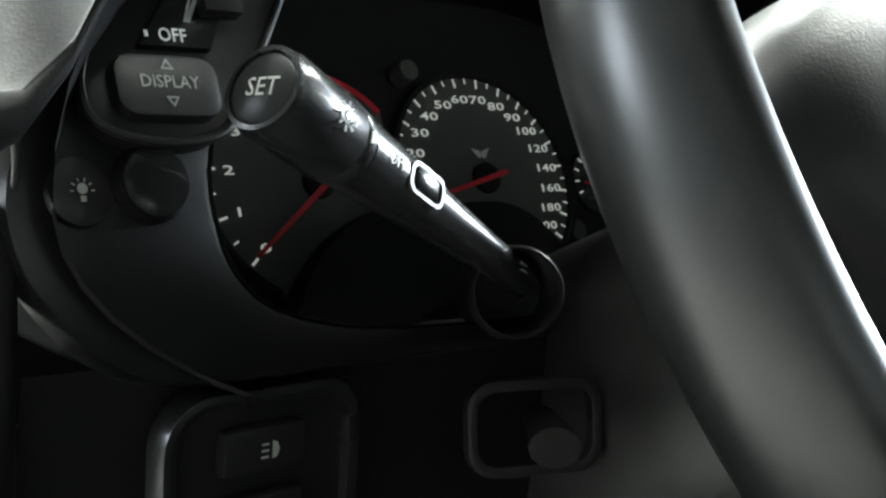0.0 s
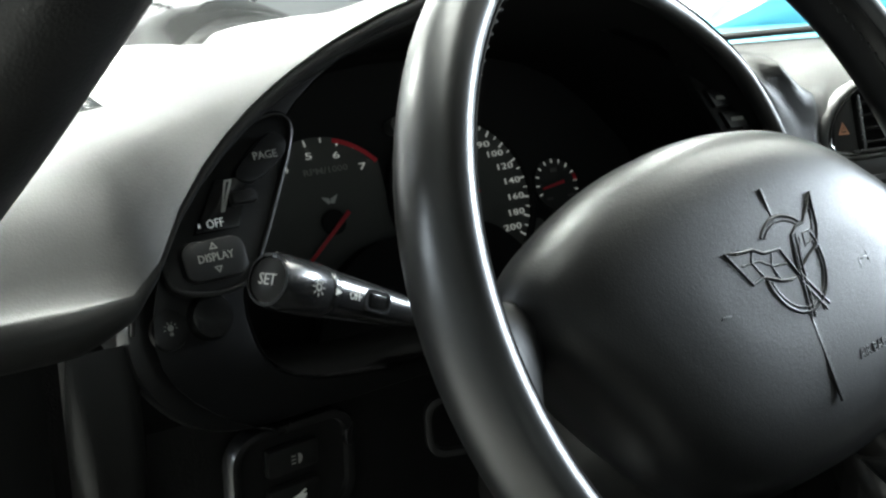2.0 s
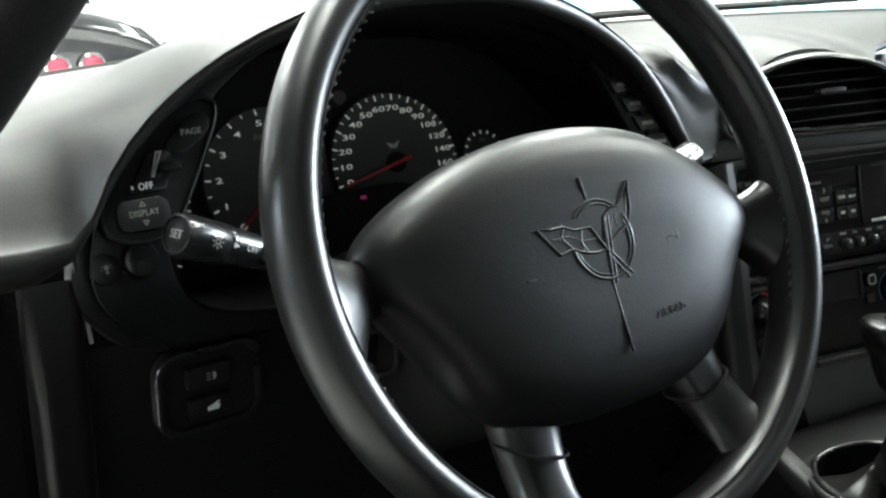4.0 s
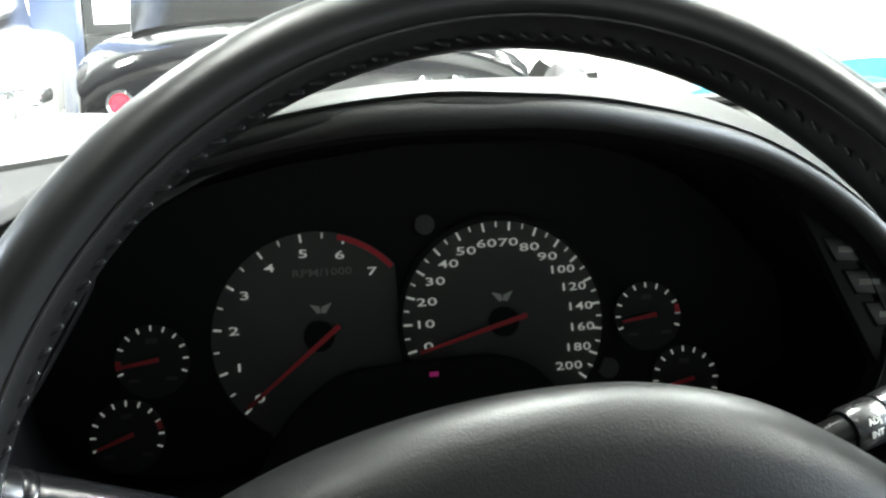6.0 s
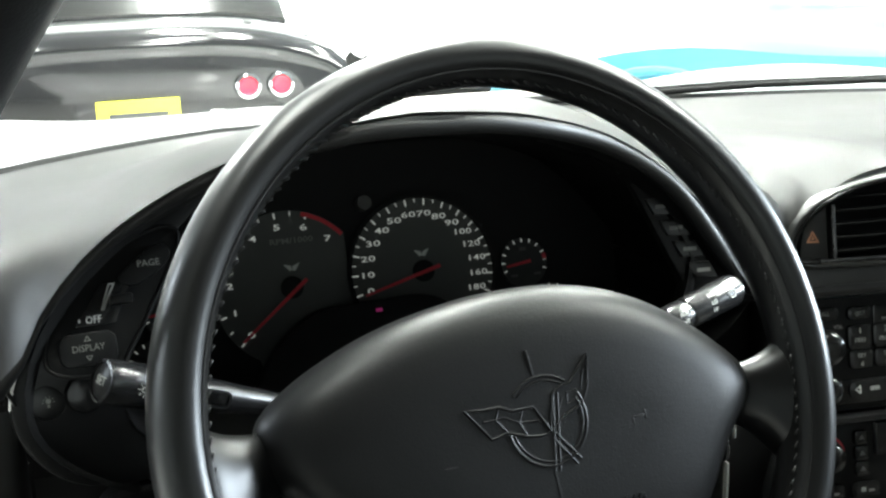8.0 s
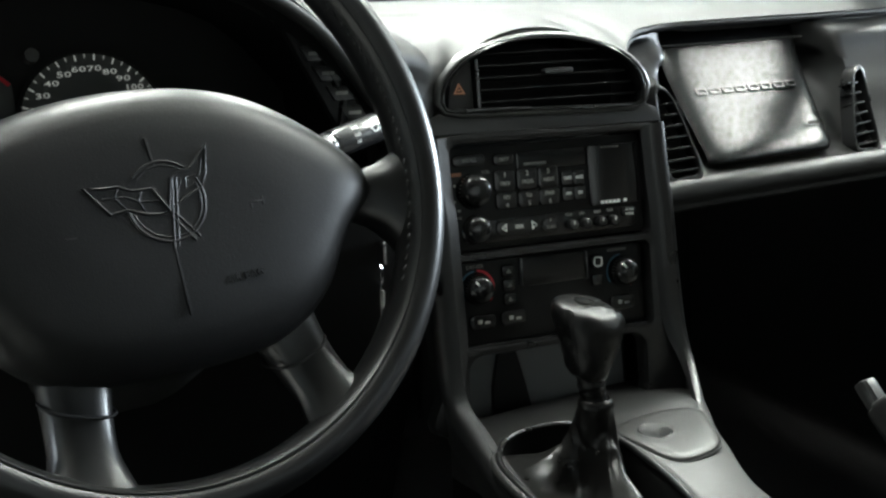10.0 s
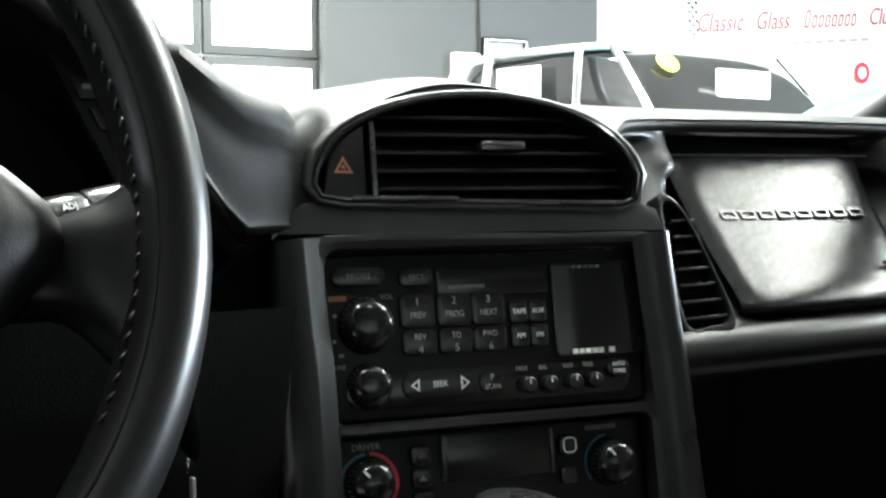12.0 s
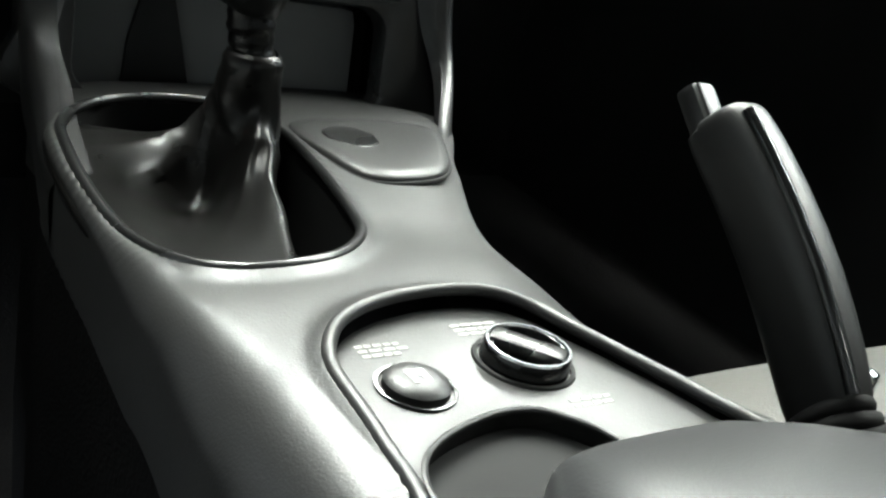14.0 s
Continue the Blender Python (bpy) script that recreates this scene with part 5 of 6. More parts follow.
def blade(ctrl, sgn, wide, soft_edge=0.0):
    """A moulded wing: a broad face that turns from the stack's front to the console's top, with a rounded outer edge."""
    pts = [Vector(q) for q in spline(ctrl, 6)]
    rows = []
    for k, p in enumerate(pts):
        f = ease((0.700 - p.z) / 0.075)
        n = Vector((-0.12, -0.96, 0.20)).lerp(Vector((0, -0.10, 1)), f).normalized()
        d = (pts[min(k + 1, len(pts) - 1)] - pts[max(k - 1, 0)]).normalized()
        o = d.cross(n) if sgn < 0 else n.cross(d)
        o = (o if o.x * sgn > 0 else -o).normalized()
        w = wide * (1 - 0.75 * f)
        end = min(1, (len(pts) - 1 - k) / 16 + 0.1)
        sec = [(-w, -0.003), (-w * 0.6, 0.0010 * end), (-0.004 - soft_edge, 0.0022 * end), (-0.5 * soft_edge, 0.0022 * end - 0.2 * soft_edge), (0.0035, 0.0006 - 0.5 * soft_edge), (0.0052 + 0.2 * soft_edge, -0.0035 - soft_edge), (0.0050 + 0.2 * soft_edge, -0.012 - soft_edge), (0.0030, -0.040)]
        rows.append([p + o * a + n * b for a, b in spline(sec, 3)])
    return grid(rows)


part("edge_wing", blade([(0.4760, 0.150, 0.866), (0.4775, 0.141, 0.820), (0.4780, 0.133, 0.790), (0.4775, 0.120, 0.732), (0.4780, 0.107, 0.680), (0.4745, 0.088, 0.649), (0.4510, 0.048, 0.6290), (0.4250, 0.009, 0.6275), (0.4100, -0.020, 0.6272), (0.3860, -0.067, 0.6260), (0.3640, -0.125, 0.6270)], 1, 0.020), SATIN, console, "rounded satin wing of the console")
part("edge_wing", blade([(0.2440, 0.181, 0.866), (0.2450, 0.172, 0.820), (0.2455, 0.164, 0.790), (0.2440, 0.144, 0.693), (0.2420, 0.124, 0.648), (0.2375, 0.082, 0.634), (0.2290, 0.040, 0.629), (0.2215, -0.005, 0.626)], -1, 0.022, 0.006), WINGSKIN, console, "rounded satin wing of the console")
part("gaiter_ring", tube([(x, y, console_z(x, y) - 0.0012) for x, y in ring], 0.0026, 10, closed=True), SATIN, console)
part("gaiter_well", shell(grid([[(x, y, z) for x, y in ring] for z in (0.632, 0.585)], close_u=True), 0.002), MATTE, console)
part("well_floor", slab(ring, 0.583, 0.585), MATTE, console)
part("panel_lip", tube([(x, y, console_z(x, y) - 0.0014) for x, y in PANEL], 0.0026, 10, closed=True), CONSOLESKIN, console)
rows = []
LID = [tuple(q) for q in spline([(0.3440, 0.038), (0.3840, 0.049), (0.4200, 0.044), (0.4330, 0.030), (0.4190, 0.000), (0.4040, -0.0245), (0.3860, -0.0360), (0.3540, -0.0370), (0.3430, -0.012)], 6, True)]
lc = Vector((0.386, 0.006, 0))
for f, z in ((1.0, -0.004), (1.0, 0.0015), (0.985, 0.0030), (0.95, 0.0040), (0.80, 0.0046), (0.55, 0.0040), (0.25, 0.0036), (0.05, 0.0035)):
    rows.append([(lc.x + (x - lc.x) * f, lc.y + (y - lc.y) * f, 0.6335 - 0.06 * max(0, lc.y + (y - lc.y) * f) + z) for x, y in LID])
lid = part("ashtray_lid", grid(rows, close_u=True, caps=True), CONSOLESKIN, console, "smooth satin ashtray lid")
part("lid_gap", tube([(x, y, 0.6335 - 0.06 * max(0, y)) for x, y in LID], 0.0014, 8, closed=True), MATTE, console)
part("finger_dip", lathe([(0.0150, 0.0042), (0.0135, 0.0052), (0.0120, 0.0050), (0.0070, 0.0046)], 24, pose(0.368, 0.014, 0.6325)), SATIN, lid)

# rear switch panel
PO = (0.290, -0.215, 0.6362)
panel = thing("console_switch_panel", "grey console panel with traction button, ride knob and cup well", "switch panel", pose(*PO))
INNER = [(0.300 + (x - 0.300) * 0.972 - PO[0], -0.235 + (y + 0.235) * 0.972 - PO[1]) for x, y in PANEL]
CUP = [tuple(q) for q in spline([(-0.050, -0.050), (-0.045, -0.033), (-0.033, -0.022), (-0.011, -0.0140), (0.007, -0.0135), (0.018, -0.021), (0.026, -0.034), (0.030, -0.060), (0.0, -0.085), (-0.045, -0.075)], 6, True)]
part("panel_plate", slab(INNER, -0.004, 0.0025, [CUP], 0.0012), CONSOLESKIN, panel)
part("panel_gap", slab([(x - PO[0], y - PO[1]) for x, y in PANEL], -0.008, -0.005), MATTE, panel)
part("cup_wall", shell(grid([[(x, y, z) for x, y in CUP] for z in (0.0015, -0.050)], close_u=True), 0.002), PLASTIC, panel, "dark cup well")
part("cup_floor", slab(CUP, -0.052, -0.050), MATTE, panel)
part("cup_rim", tube([(x, y, 0.0020) for x, y in CUP], 0.0012, 8, closed=True), CONSOLESKIN, panel)
BX, BY, KX, KY = -0.0240, 0.0050, 0.0243, 0.0115
tb = part("traction_button", lathe([(0.0112, 0.002), (0.0110, 0.0050), (0.0096, 0.0064), (0.0060, 0.0070), (0.0020, 0.0072)], 32, pose(BX, BY, 0)), CONSOLESKIN, panel)
part("button_ring", lathe([(0.0138, 0.0022), (0.0136, 0.0034), (0.0124, 0.0034), (0.0118, 0.0012)], 32, pose(BX, BY, 0)), GLOSS, panel)
part("button_symbol", lay(slab([(-0.0035, -0.0035), (-0.0016, -0.0035), (-0.0014, 0.0006), (0.0010, 0.0006), (0.0014, -0.0035), (0.0030, -0.0035), (0.0032, 0.0035), (-0.0035, 0.0035)], 0.0071, 0.0074), BX, BY, 0), PRINT, tb)


def fine_print(x, y, w, lines, seed):
    """Lines of tiny unreadable words as plain bars."""
    rnd = random.Random(seed)
    for n in range(lines):
        cx = x - w / 2
        while cx < x + w / 2:
            ww = rnd.uniform(0.0022, 0.0048)
            part("panel_print", bars([(cx + ww / 2, y - 0.0030 * n, ww, 0.0016)], 0.0025, 0.0027), DIMPRINT, panel)
            cx += ww + 0.0009


fine_print(-0.0240, 0.0315, 0.0150, 3, 4)
fine_print(0.0215, 0.0385, 0.0200, 3, 5)
fine_print(0.0320, -0.0135, 0.0150, 2, 6)
part("knob_socket", lathe([(0.0185, 0.0022), (0.0180, 0.0034), (0.0165, 0.0034), (0.0160, 0.0012)], 36, pose(KX, KY, 0)), MATTE, panel)
rk = part("ride_knob", lathe([(0.0158, 0.002), (0.0158, 0.0070), (0.0150, 0.0088), (0.0128, 0.0090), (0.0118, 0.0050), (0.0060, 0.0044)], 36, pose(KX, KY, 0)), GLOSS, panel)
part("knob_grip", box(0.0100, 0.0270, 0.0060, 0.0026, (0, 0, 0.0078), m=pose(KX, KY, 0, 0, 0, 40)), SATIN, rk)
part("knob_rim", tube([(KX + 0.0146 * math.cos(a), KY + 0.0146 * math.sin(a), 0.0090) for a in (2 * math.pi * q / 36 for q in range(36))], 0.0008, 6, closed=True), CHROME, rk)

arm = thing("armrest", "padded dark leather armrest on the console", "armrest", pose(0.292, -0.455, 0.657))
rows = []
for k in range(21):
    t = k / 20
    y = -0.16 + 0.330 * t
    w = 0.086 * (1 - max(0, (t - 0.60) / 0.40) ** 2.4 * 0.55)
    h = 0.040 * (1 - max(0, (t - 0.66) / 0.34) ** 2.4 * 0.72)
    rows.append([(w * math.copysign(abs(math.cos(a)) ** 0.55, math.cos(a)), y, h * math.copysign(abs(math.sin(a)) ** 0.6, math.sin(a))) for a in (2 * math.pi * j / 28 for j in range(28))])
part("cushion", grid(rows, close_u=True, caps=True), ARMHIDE, arm)
part("lid_base", box(0.130, 0.300, 0.030, 0.010, (0, -0.010, -0.040)), PLASTIC, arm, "black plastic lid under the padding")

# shifter
shifter = thing("gear_shifter", "leather gear shifter with wrinkled gaiter and chunky knob", "gear lever")
neck = Vector((0.3135, 0.0255, 0.6660))
rows = []
base = []
for x, y in ring:
    pull = ease((x - 0.245) / 0.06) * ease((y + 0.135) / 0.05)
    base.append(Vector((x - 0.004 - pull * 0.024, y, 0.6225 - 0.016 * pull)))
cb = sum(base, Vector()) / len(base)
NB = len(base)
# sharp creases: bearing at the hem, how far it winds, half-width, height
CREASES = [(-1.28, 0.25, 0.30, 0.0075), (-0.62, -0.35, 0.22, 0.0055), (-1.95, 0.45, 0.20, 0.0045), (0.25, 0.2, 0.25, 0.0050), (1.15, -0.2, 0.30, 0.0060), (2.05, 0.3, 0.28, 0.0085), (2.85, -0.3, 0.22, 0.0050)]


def turned(a):
    return (a + math.pi) % (2 * math.pi) - math.pi


for k in range(57):
    t = k / 56
    row = []
    for j, b in enumerate(base):
        ang = math.atan2(b.y - cb.y, b.x - cb.x)
        top = neck + Vector((0.0150 * math.cos(ang), 0.0150 * math.sin(ang), 0))
        deep = math.exp(-(turned(ang - 3.45) / 1.0) ** 2)
        e = 1 - (1 - t) ** (2.6 + 2.4 * deep)
        p = (cb + (b - cb) * 0.975).lerp(top, e)
        p.z = b.z + (neck.z - b.z) * (0.10 * t + 0.90 * t ** (1.7 + 0.9 * deep)) - 0.024 * deep * math.sin(math.pi * min(1.0, t / 0.6)) ** 1.3
        s_ = math.sin(math.pi * t ** 0.7)
        fold = -0.0022 * s_
        for a0, wind, half, high in CREASES:
            d = abs(turned(ang - a0 - wind * t)) / (half * (1 + 0.8 * t))
            fold += high * s_ * max(0.0, 1 - d) ** 1.25
        fold += 0.0016 * math.sin(math.pi * t) * (1 - abs(math.sin(9.5 * t + 1.6 * ang + 0.8 * math.sin(2 * ang)))) + 0.0006 * s_ * math.sin(23 * t + 4 * ang)
        row.append(p + Vector((math.cos(ang), math.sin(ang), 0.30)) * fold)
    rows.append(row)
# gathered roll under the collar
for dz, r in ((0.002, 0.0150), (0.0050, 0.0152), (0.008, 0.0136), (0.0095, 0.0115)):
    rows.append([neck + Vector((r * (1 + 0.05 * math.sin(9 * 2 * math.pi * j / NB)) * math.cos(a), r * math.sin(a), dz)) for j, a in enumerate(math.atan2(b.y - cb.y, b.x - cb.x) for b in base)])
part("gaiter", grid(rows, close_u=True), GAITER, shifter, "soft wrinkled black leather gaiter")
part("gaiter_hem", tube([(b.x, b.y, b.z + 0.0015) for b in base], 0.0032, 10, closed=True), GAITER, shifter, "stitched hem of the gaiter")
shaft = [Vector((0.3135, 0.0255, 0.664)).lerp(Vector((0.3085, 0.0310, 0.706)), k / 20) for k in range(21)]
part("shaft_sleeve", tube(shaft, [0.0110 + 0.0005 * math.sin(1.9 * k) + 0.0005 * math.sin(0.7 * k) for k in range(21)], 18), SHIFTHIDE, shifter)
rows = []
for d, rx, ry, ox, oy in spline([(0.0, 0.0125, 0.0140, 0, 0), (0.004, 0.0150, 0.0170, 0, 0), (0.014, 0.0180, 0.0210, 0.002, 0.001), (0.026, 0.0215, 0.0245, 0.004, 0.003), (0.037, 0.0255, 0.0275, 0.007, 0.005), (0.045, 0.0275, 0.0285, 0.008, 0.006), (0.0515, 0.0268, 0.0275, 0.008, 0.007), (0.0560, 0.0228, 0.0235, 0.007, 0.007), (0.0585, 0.0150, 0.0160, 0.006, 0.007), (0.0592, 0.005, 0.005, 0.006, 0.007)], 3):
    c = Vector((0.3080 + ox, 0.0310 + oy + 0.12 * d, 0.694 + d * 0.96))
    rows.append([c + Vector((rx * math.copysign(abs(math.cos(a)) ** 0.82, math.cos(a)), ry * math.copysign(abs(math.sin(a)) ** 0.82, math.sin(a)), -0.14 * rx * math.cos(a) + 0.10 * ry * math.sin(a))) + Vector((math.cos(a), math.sin(a), 0)) * (0.0005 * math.sin(5 * a + 210 * d) + 0.0003 * math.sin(11 * a - 330 * d)) for a in (2 * math.pi * j / 40 for j in range(40))])
kn = part("knob", grid(rows, close_u=True, caps=True), SHIFTHIDE, shifter, "black leather-wrapped knob")
stitches = []
for k in range(3, len(rows) - 7):
    c0 = sum(rows[k], Vector()) / 40
    a, b = [c0 + (p - c0) * 1.012 for p in (rows[k][21], rows[k + 1][22])]
    c, d = [c0 + (p - c0) * 1.012 for p in (rows[k][23], rows[k + 1][22])]
    stitches += [tube([a, b], 0.00065, 6), tube([c, d], 0.00065, 6)]
part("seam_stitching", merge(*stitches), RUBBER, kn, "raised black cross stitching")
part("knob_emblem", lathe([(0.0085, 0), (0.0082, 0.0006), (0.004, 0.0009)], 24, pose(0.3140, 0.0455, 0.7512, 6, 8, 0)), GLOSS, kn)

# handbrake
brake = thing("handbrake", "black plastic handbrake lever with release button", "handbrake")
P0, P1 = Vector((0.447, -0.241, 0.620)), Vector((0.447, -0.143, 0.708))
q = (P1 - P0).to_track_quat("Z", "Y").to_matrix()
side = 1 if (q @ Vector((0, 1, 0))).y > 0 else -1


def lever(t, x, y, along=0.0):
    """A point of the lever: t along it, x across, y towards the front; it bows a little to the rear."""
    return P0.lerp(P1, t) + q @ Vector((x, side * (y - 0.006 * math.sin(math.pi * t)), along))


rows = []
for t, w, h in spline([(0, 0.0110, 0.0165), (0.1, 0.0120, 0.0185), (0.4, 0.0128, 0.0190), (0.8, 0.0130, 0.0182), (0.93, 0.0128, 0.0172), (0.98, 0.0118, 0.0158), (1.0, 0.0090, 0.0130)], 3):
    rows.append([lever(t, w * math.copysign(abs(math.cos(a)) ** 0.55, math.cos(a)), h * math.copysign(abs(math.sin(a)) ** 0.7, math.sin(a)) - (0.006 if t > 0.97 and math.sin(a) > 0.3 else 0)) for a in (2 * math.pi * j / 32 for j in range(32))])
part("grip", grid(rows, close_u=True, caps=True), GRIPSKIN, brake)
part("release_button", merge(box(0.0150, 0.0115, 0.026, 0.0036, (0, 0, 0)), box(0.0030, 0.0125, 0.022, 0.0010, (0.0030, 0, 0.001))), SATIN, brake, "satin push button in the lever's end", m=Matrix.Translation(lever(1.0, 0.0, 0.0085, 0.006)) @ q.to_4x4())
part("grip_seam", tube([lever(t, -0.0126, 0.007) for t in (0.05, 0.2, 0.4, 0.6, 0.8, 0.95)], 0.0007, 8), MATTE, brake)
part("grip_strip", tube([lever(t, 0.0065, -0.0172) for t in (0.04, 0.2, 0.4, 0.6, 0.8, 0.95)], 0.0030, 10), GLOSS, brake, "glossy strip along the grip")
for k in range(5):
    z = 0.002 - 0.0062 * k
    part("boot_fold", tube([P0 + q @ Vector(((0.0115 + 0.0009 * k) * math.cos(a), (0.0155 + 0.0009 * k) * math.sin(a), z + 0.0012 * math.sin(2 * a + k))) for a in (2 * math.pi * j / 24 for j in range(24))], 0.0038, 10, closed=True), RUBBER, brake)
part("lever_base", box(0.036, 0.060, 0.060, 0.014, (0.447, -0.266, 0.580)), CARPET, brake)
part("base_clip", box(0.008, 0.012, 0.020, 0.003, (0.466, -0.236, 0.628)), CHROME, brake)

# ---- cabin floor, seat, pillars ----
solid("floor", box(1.75, 2.0, 0.04, 0.0, (0.34, 0.05, 0.28)), CARPET, "black carpeted car floor", "floor", "structure", smooth=False)
solid("firewall", box(1.75, 0.04, 0.62, 0.0, (0.34, 0.78, 0.60)), CARPET, "black carpeted footwell bulkhead", "bulkhead", "structure", smooth=False)
solid("rear_bulkhead", box(1.75, 0.05, 0.62, 0.0, (0.34, -0.97, 0.56)), CARPET, "black carpeted rear bulkhead", "bulkhead", "structure", smooth=False)
solid("door_sill", box(0.12, 1.8, 0.16, 0.03, (-0.50, -0.05, 0.36)), VINYL_DARK, "dark door sill", "sill", "structure")
rows = []
for i in range(9):
    y = 0.82 - 1.77 * i / 8
    rows.append([(x, y, z) for x, z in spline([(1.115, 0.30), (1.100, 0.45), (1.085, 0.60), (1.070, 0.70), (1.060, 0.80), (1.085, 0.905), (1.13, 0.915)], 4)])
solid("passenger_door", shell(grid(rows), 0.01), VINYL_DARK, "dark vinyl passenger door trim, closed", "car door", "structure")

seat = thing("passenger_seat", "grey leather sports passenger seat", "car seat", pose(0.735, -0.275, 0.315))
part("seat_base", box(0.46, 0.48, 0.12, 0.03, (0, 0, 0.06)), PLASTIC, seat)


def cushion(w, d, h, crown, m):
    rows = []
    for i in range(17):
        u = i / 16 * 2 - 1
        row = []
        for j in range(17):
            v = j / 16 * 2 - 1
            e = (1 - abs(u) ** 6) * (1 - abs(v) ** 6)
            row.append((u * w / 2, v * d / 2, h * max(0, e) ** 0.35 + crown * (1 - u * u) * (1 - v * v) - 0.004 * math.exp(-((abs(u) - 0.55) / 0.03) ** 2)))
        rows.append(row)
    bm = shell(grid(rows), 0.02)
    bm.transform(m)
    return bm


part("seat_cushion", cushion(0.46, 0.50, 0.075, 0.01, pose(0, 0.01, 0.115, 3, 0, 0)), SEATHIDE, seat)
part("side_bolster", box(0.075, 0.46, 0.09, 0.03, (-0.205, 0.0, 0.16), 3), SEATHIDE, seat)
part("side_bolster", box(0.075, 0.46, 0.09, 0.03, (0.205, 0.0, 0.16), 3), SEATHIDE, seat)
part("backrest", cushion(0.46, 0.66, 0.09, 0.01, pose(0, -0.30, 0.46, 72, 0, 0)), SEATHIDE, seat)

mat_ob = thing("floor_mat", "plain black carpet floor mat in the footwell", "floor mat", pose(-0.088, 0.42, 0.302))
part("mat_sheet", box(0.40, 0.62, 0.008, 0.003, (0, 0, 0.004)), CARPET, mat_ob)


def pillar(name, path, r, mat):
    return solid(name, tube(spline(path, 8), r, 16, 0.7), mat, "windscreen pillar trimmed in dark vinyl", "pillar", "structure")


pillar("pillar_left", [(-0.412, 0.130, 0.90), (-0.390, 0.098, 0.95), (-0.358, 0.058, 1.00), (-0.296, -0.020, 1.10), (-0.232, -0.098, 1.20)], 0.034, VINYL_DARK)
pillar("pillar_right", [(1.085, 0.56, 0.92), (1.042, 0.481, 0.95), (1.010, 0.355, 1.00), (0.947, 0.102, 1.10), (0.884, -0.140, 1.20)], 0.034, VINYL)
pillar("windscreen_header", [(-0.232, -0.098, 1.20), (0.0, -0.05, 1.215), (0.33, -0.03, 1.222), (0.66, -0.06, 1.215), (0.884, -0.140, 1.20)], 0.028, VINYL_DARK)
rows = []
for i in range(21):
    s = i / 20
    x = -0.41 + 1.46 * s
    a = Vector((x, screen_base(x) + 0.03, screen_foot(x) - 0.006))
    b = Vector((-0.232 + 1.116 * s, -0.12 + 0.09 * math.sin(math.pi * s), 1.20 + 0.02 * math.sin(math.pi * s)))
    rows.append([a.lerp(b, k / 10) for k in range(11)])
ws = solid("windscreen", grid(rows), GLASS, "clear curved windscreen glass", "windscreen", "structure")
ws.visible_shadow = False

# unseen roof panel, added to block overhead light; left open behind to let light in
rows = [[(-0.33 + 1.32 * i / 20, y, 1.210 + 0.018 * math.sin(math.pi * i / 20)) for y in (-0.08, -0.3, -0.55, -0.80)] for i in range(21)]
solid("roof_panel", shell(grid(rows), -0.02), VINYL_DARK, "unseen dark lined car roof panel", "car roof", "structure")

# own bonnet and cowl
rows = []
for i in range(41):
    x = -0.60 + 1.86 * i / 40
    q = (x - 0.33) / 0.93
    fender = 0.024 * math.exp(-((abs(q) - 0.80) / 0.16) ** 2)
    rows.append([(x, y, z - 0.02 * abs(q) ** 3 + fender * min(1, max(0, y - 0.8) / 0.5)) for y, z in spline([(screen_base(x) + 0.034, screen_foot(x) - 0.012), (1.02, 0.914), (1.5, 0.870), (1.9, 0.79), (2.25, 0.66), (2.38, 0.50)], 4)])
solid("bonnet", shell(grid(rows), 0.01), WHITEPAINT, "glossy pale silver-white bonnet of the car", "car bonnet", "structure")
rows = [[(x, screen_base(x) + y, z) for y, z in ((-0.012, screen_foot(x) - 0.002), (0.0, screen_foot(x) + 0.003), (0.020, screen_foot(x) + 0.002), (0.045, screen_foot(x) - 0.014))] for x in [-0.58 + 1.82 * i / 30 for i in range(31)]]
solid("cowl", shell(grid(rows), 0.008), RUBBER, "black windscreen cowl strip", "cowl", "structure")
wiper = thing("windscreen_wiper", "black windscreen wiper resting on the cowl", "wiper")
part("wiper_arm", tube([(0.28, 0.80, 0.945), (0.60, 0.775, 0.950), (0.95, 0.70, 0.948)], 0.005, 8), PLASTIC, wiper)
part("wiper_blade", tube([(0.30, 0.775, 0.945), (0.62, 0.755, 0.948), (0.98, 0.66, 0.948)], 0.004, 8), RUBBER, wiper)

# ---- garage ----
solid("ground", box(60, 60, 0.1, 0.0, (0, 0, -0.05)), CONCRETE, "pale sealed concrete garage floor", "floor", "structure", smooth=False)
solid("wall_front", box(19, 0.2, 4.2, 0.0, (3.4, 9.6, 2.1)), WALLWHITE, "white painted garage wall", "wall", "structure", smooth=False)
solid("wall_right", box(0.2, 18, 4.2, 0.0, (12.8, 0.6, 2.1)), WALLWHITE, "white painted garage wall", "wall", "structure", smooth=False)
# left and back walls are out of view, darkened to weaken their bounce
solid("wall_left", box(0.2, 18, 4.2, 0.0, (-6.0, 0.6, 2.1)), WALLDIM, "unseen garage wall darkened to cut bounced light", "wall", "structure", smooth=False)
solid("wall_back", box(19, 0.2, 4.2, 0.0, (3.4, -8.0, 2.1)), WALLDIM, "unseen garage wall darkened to cut bounced light", "wall", "structure", smooth=False)
solid("ceiling", box(19, 18, 0.2, 0.0, (3.4, 0.7, 4.3)), CEILGREY, "grey garage ceiling", "ceiling", "structure", smooth=False)
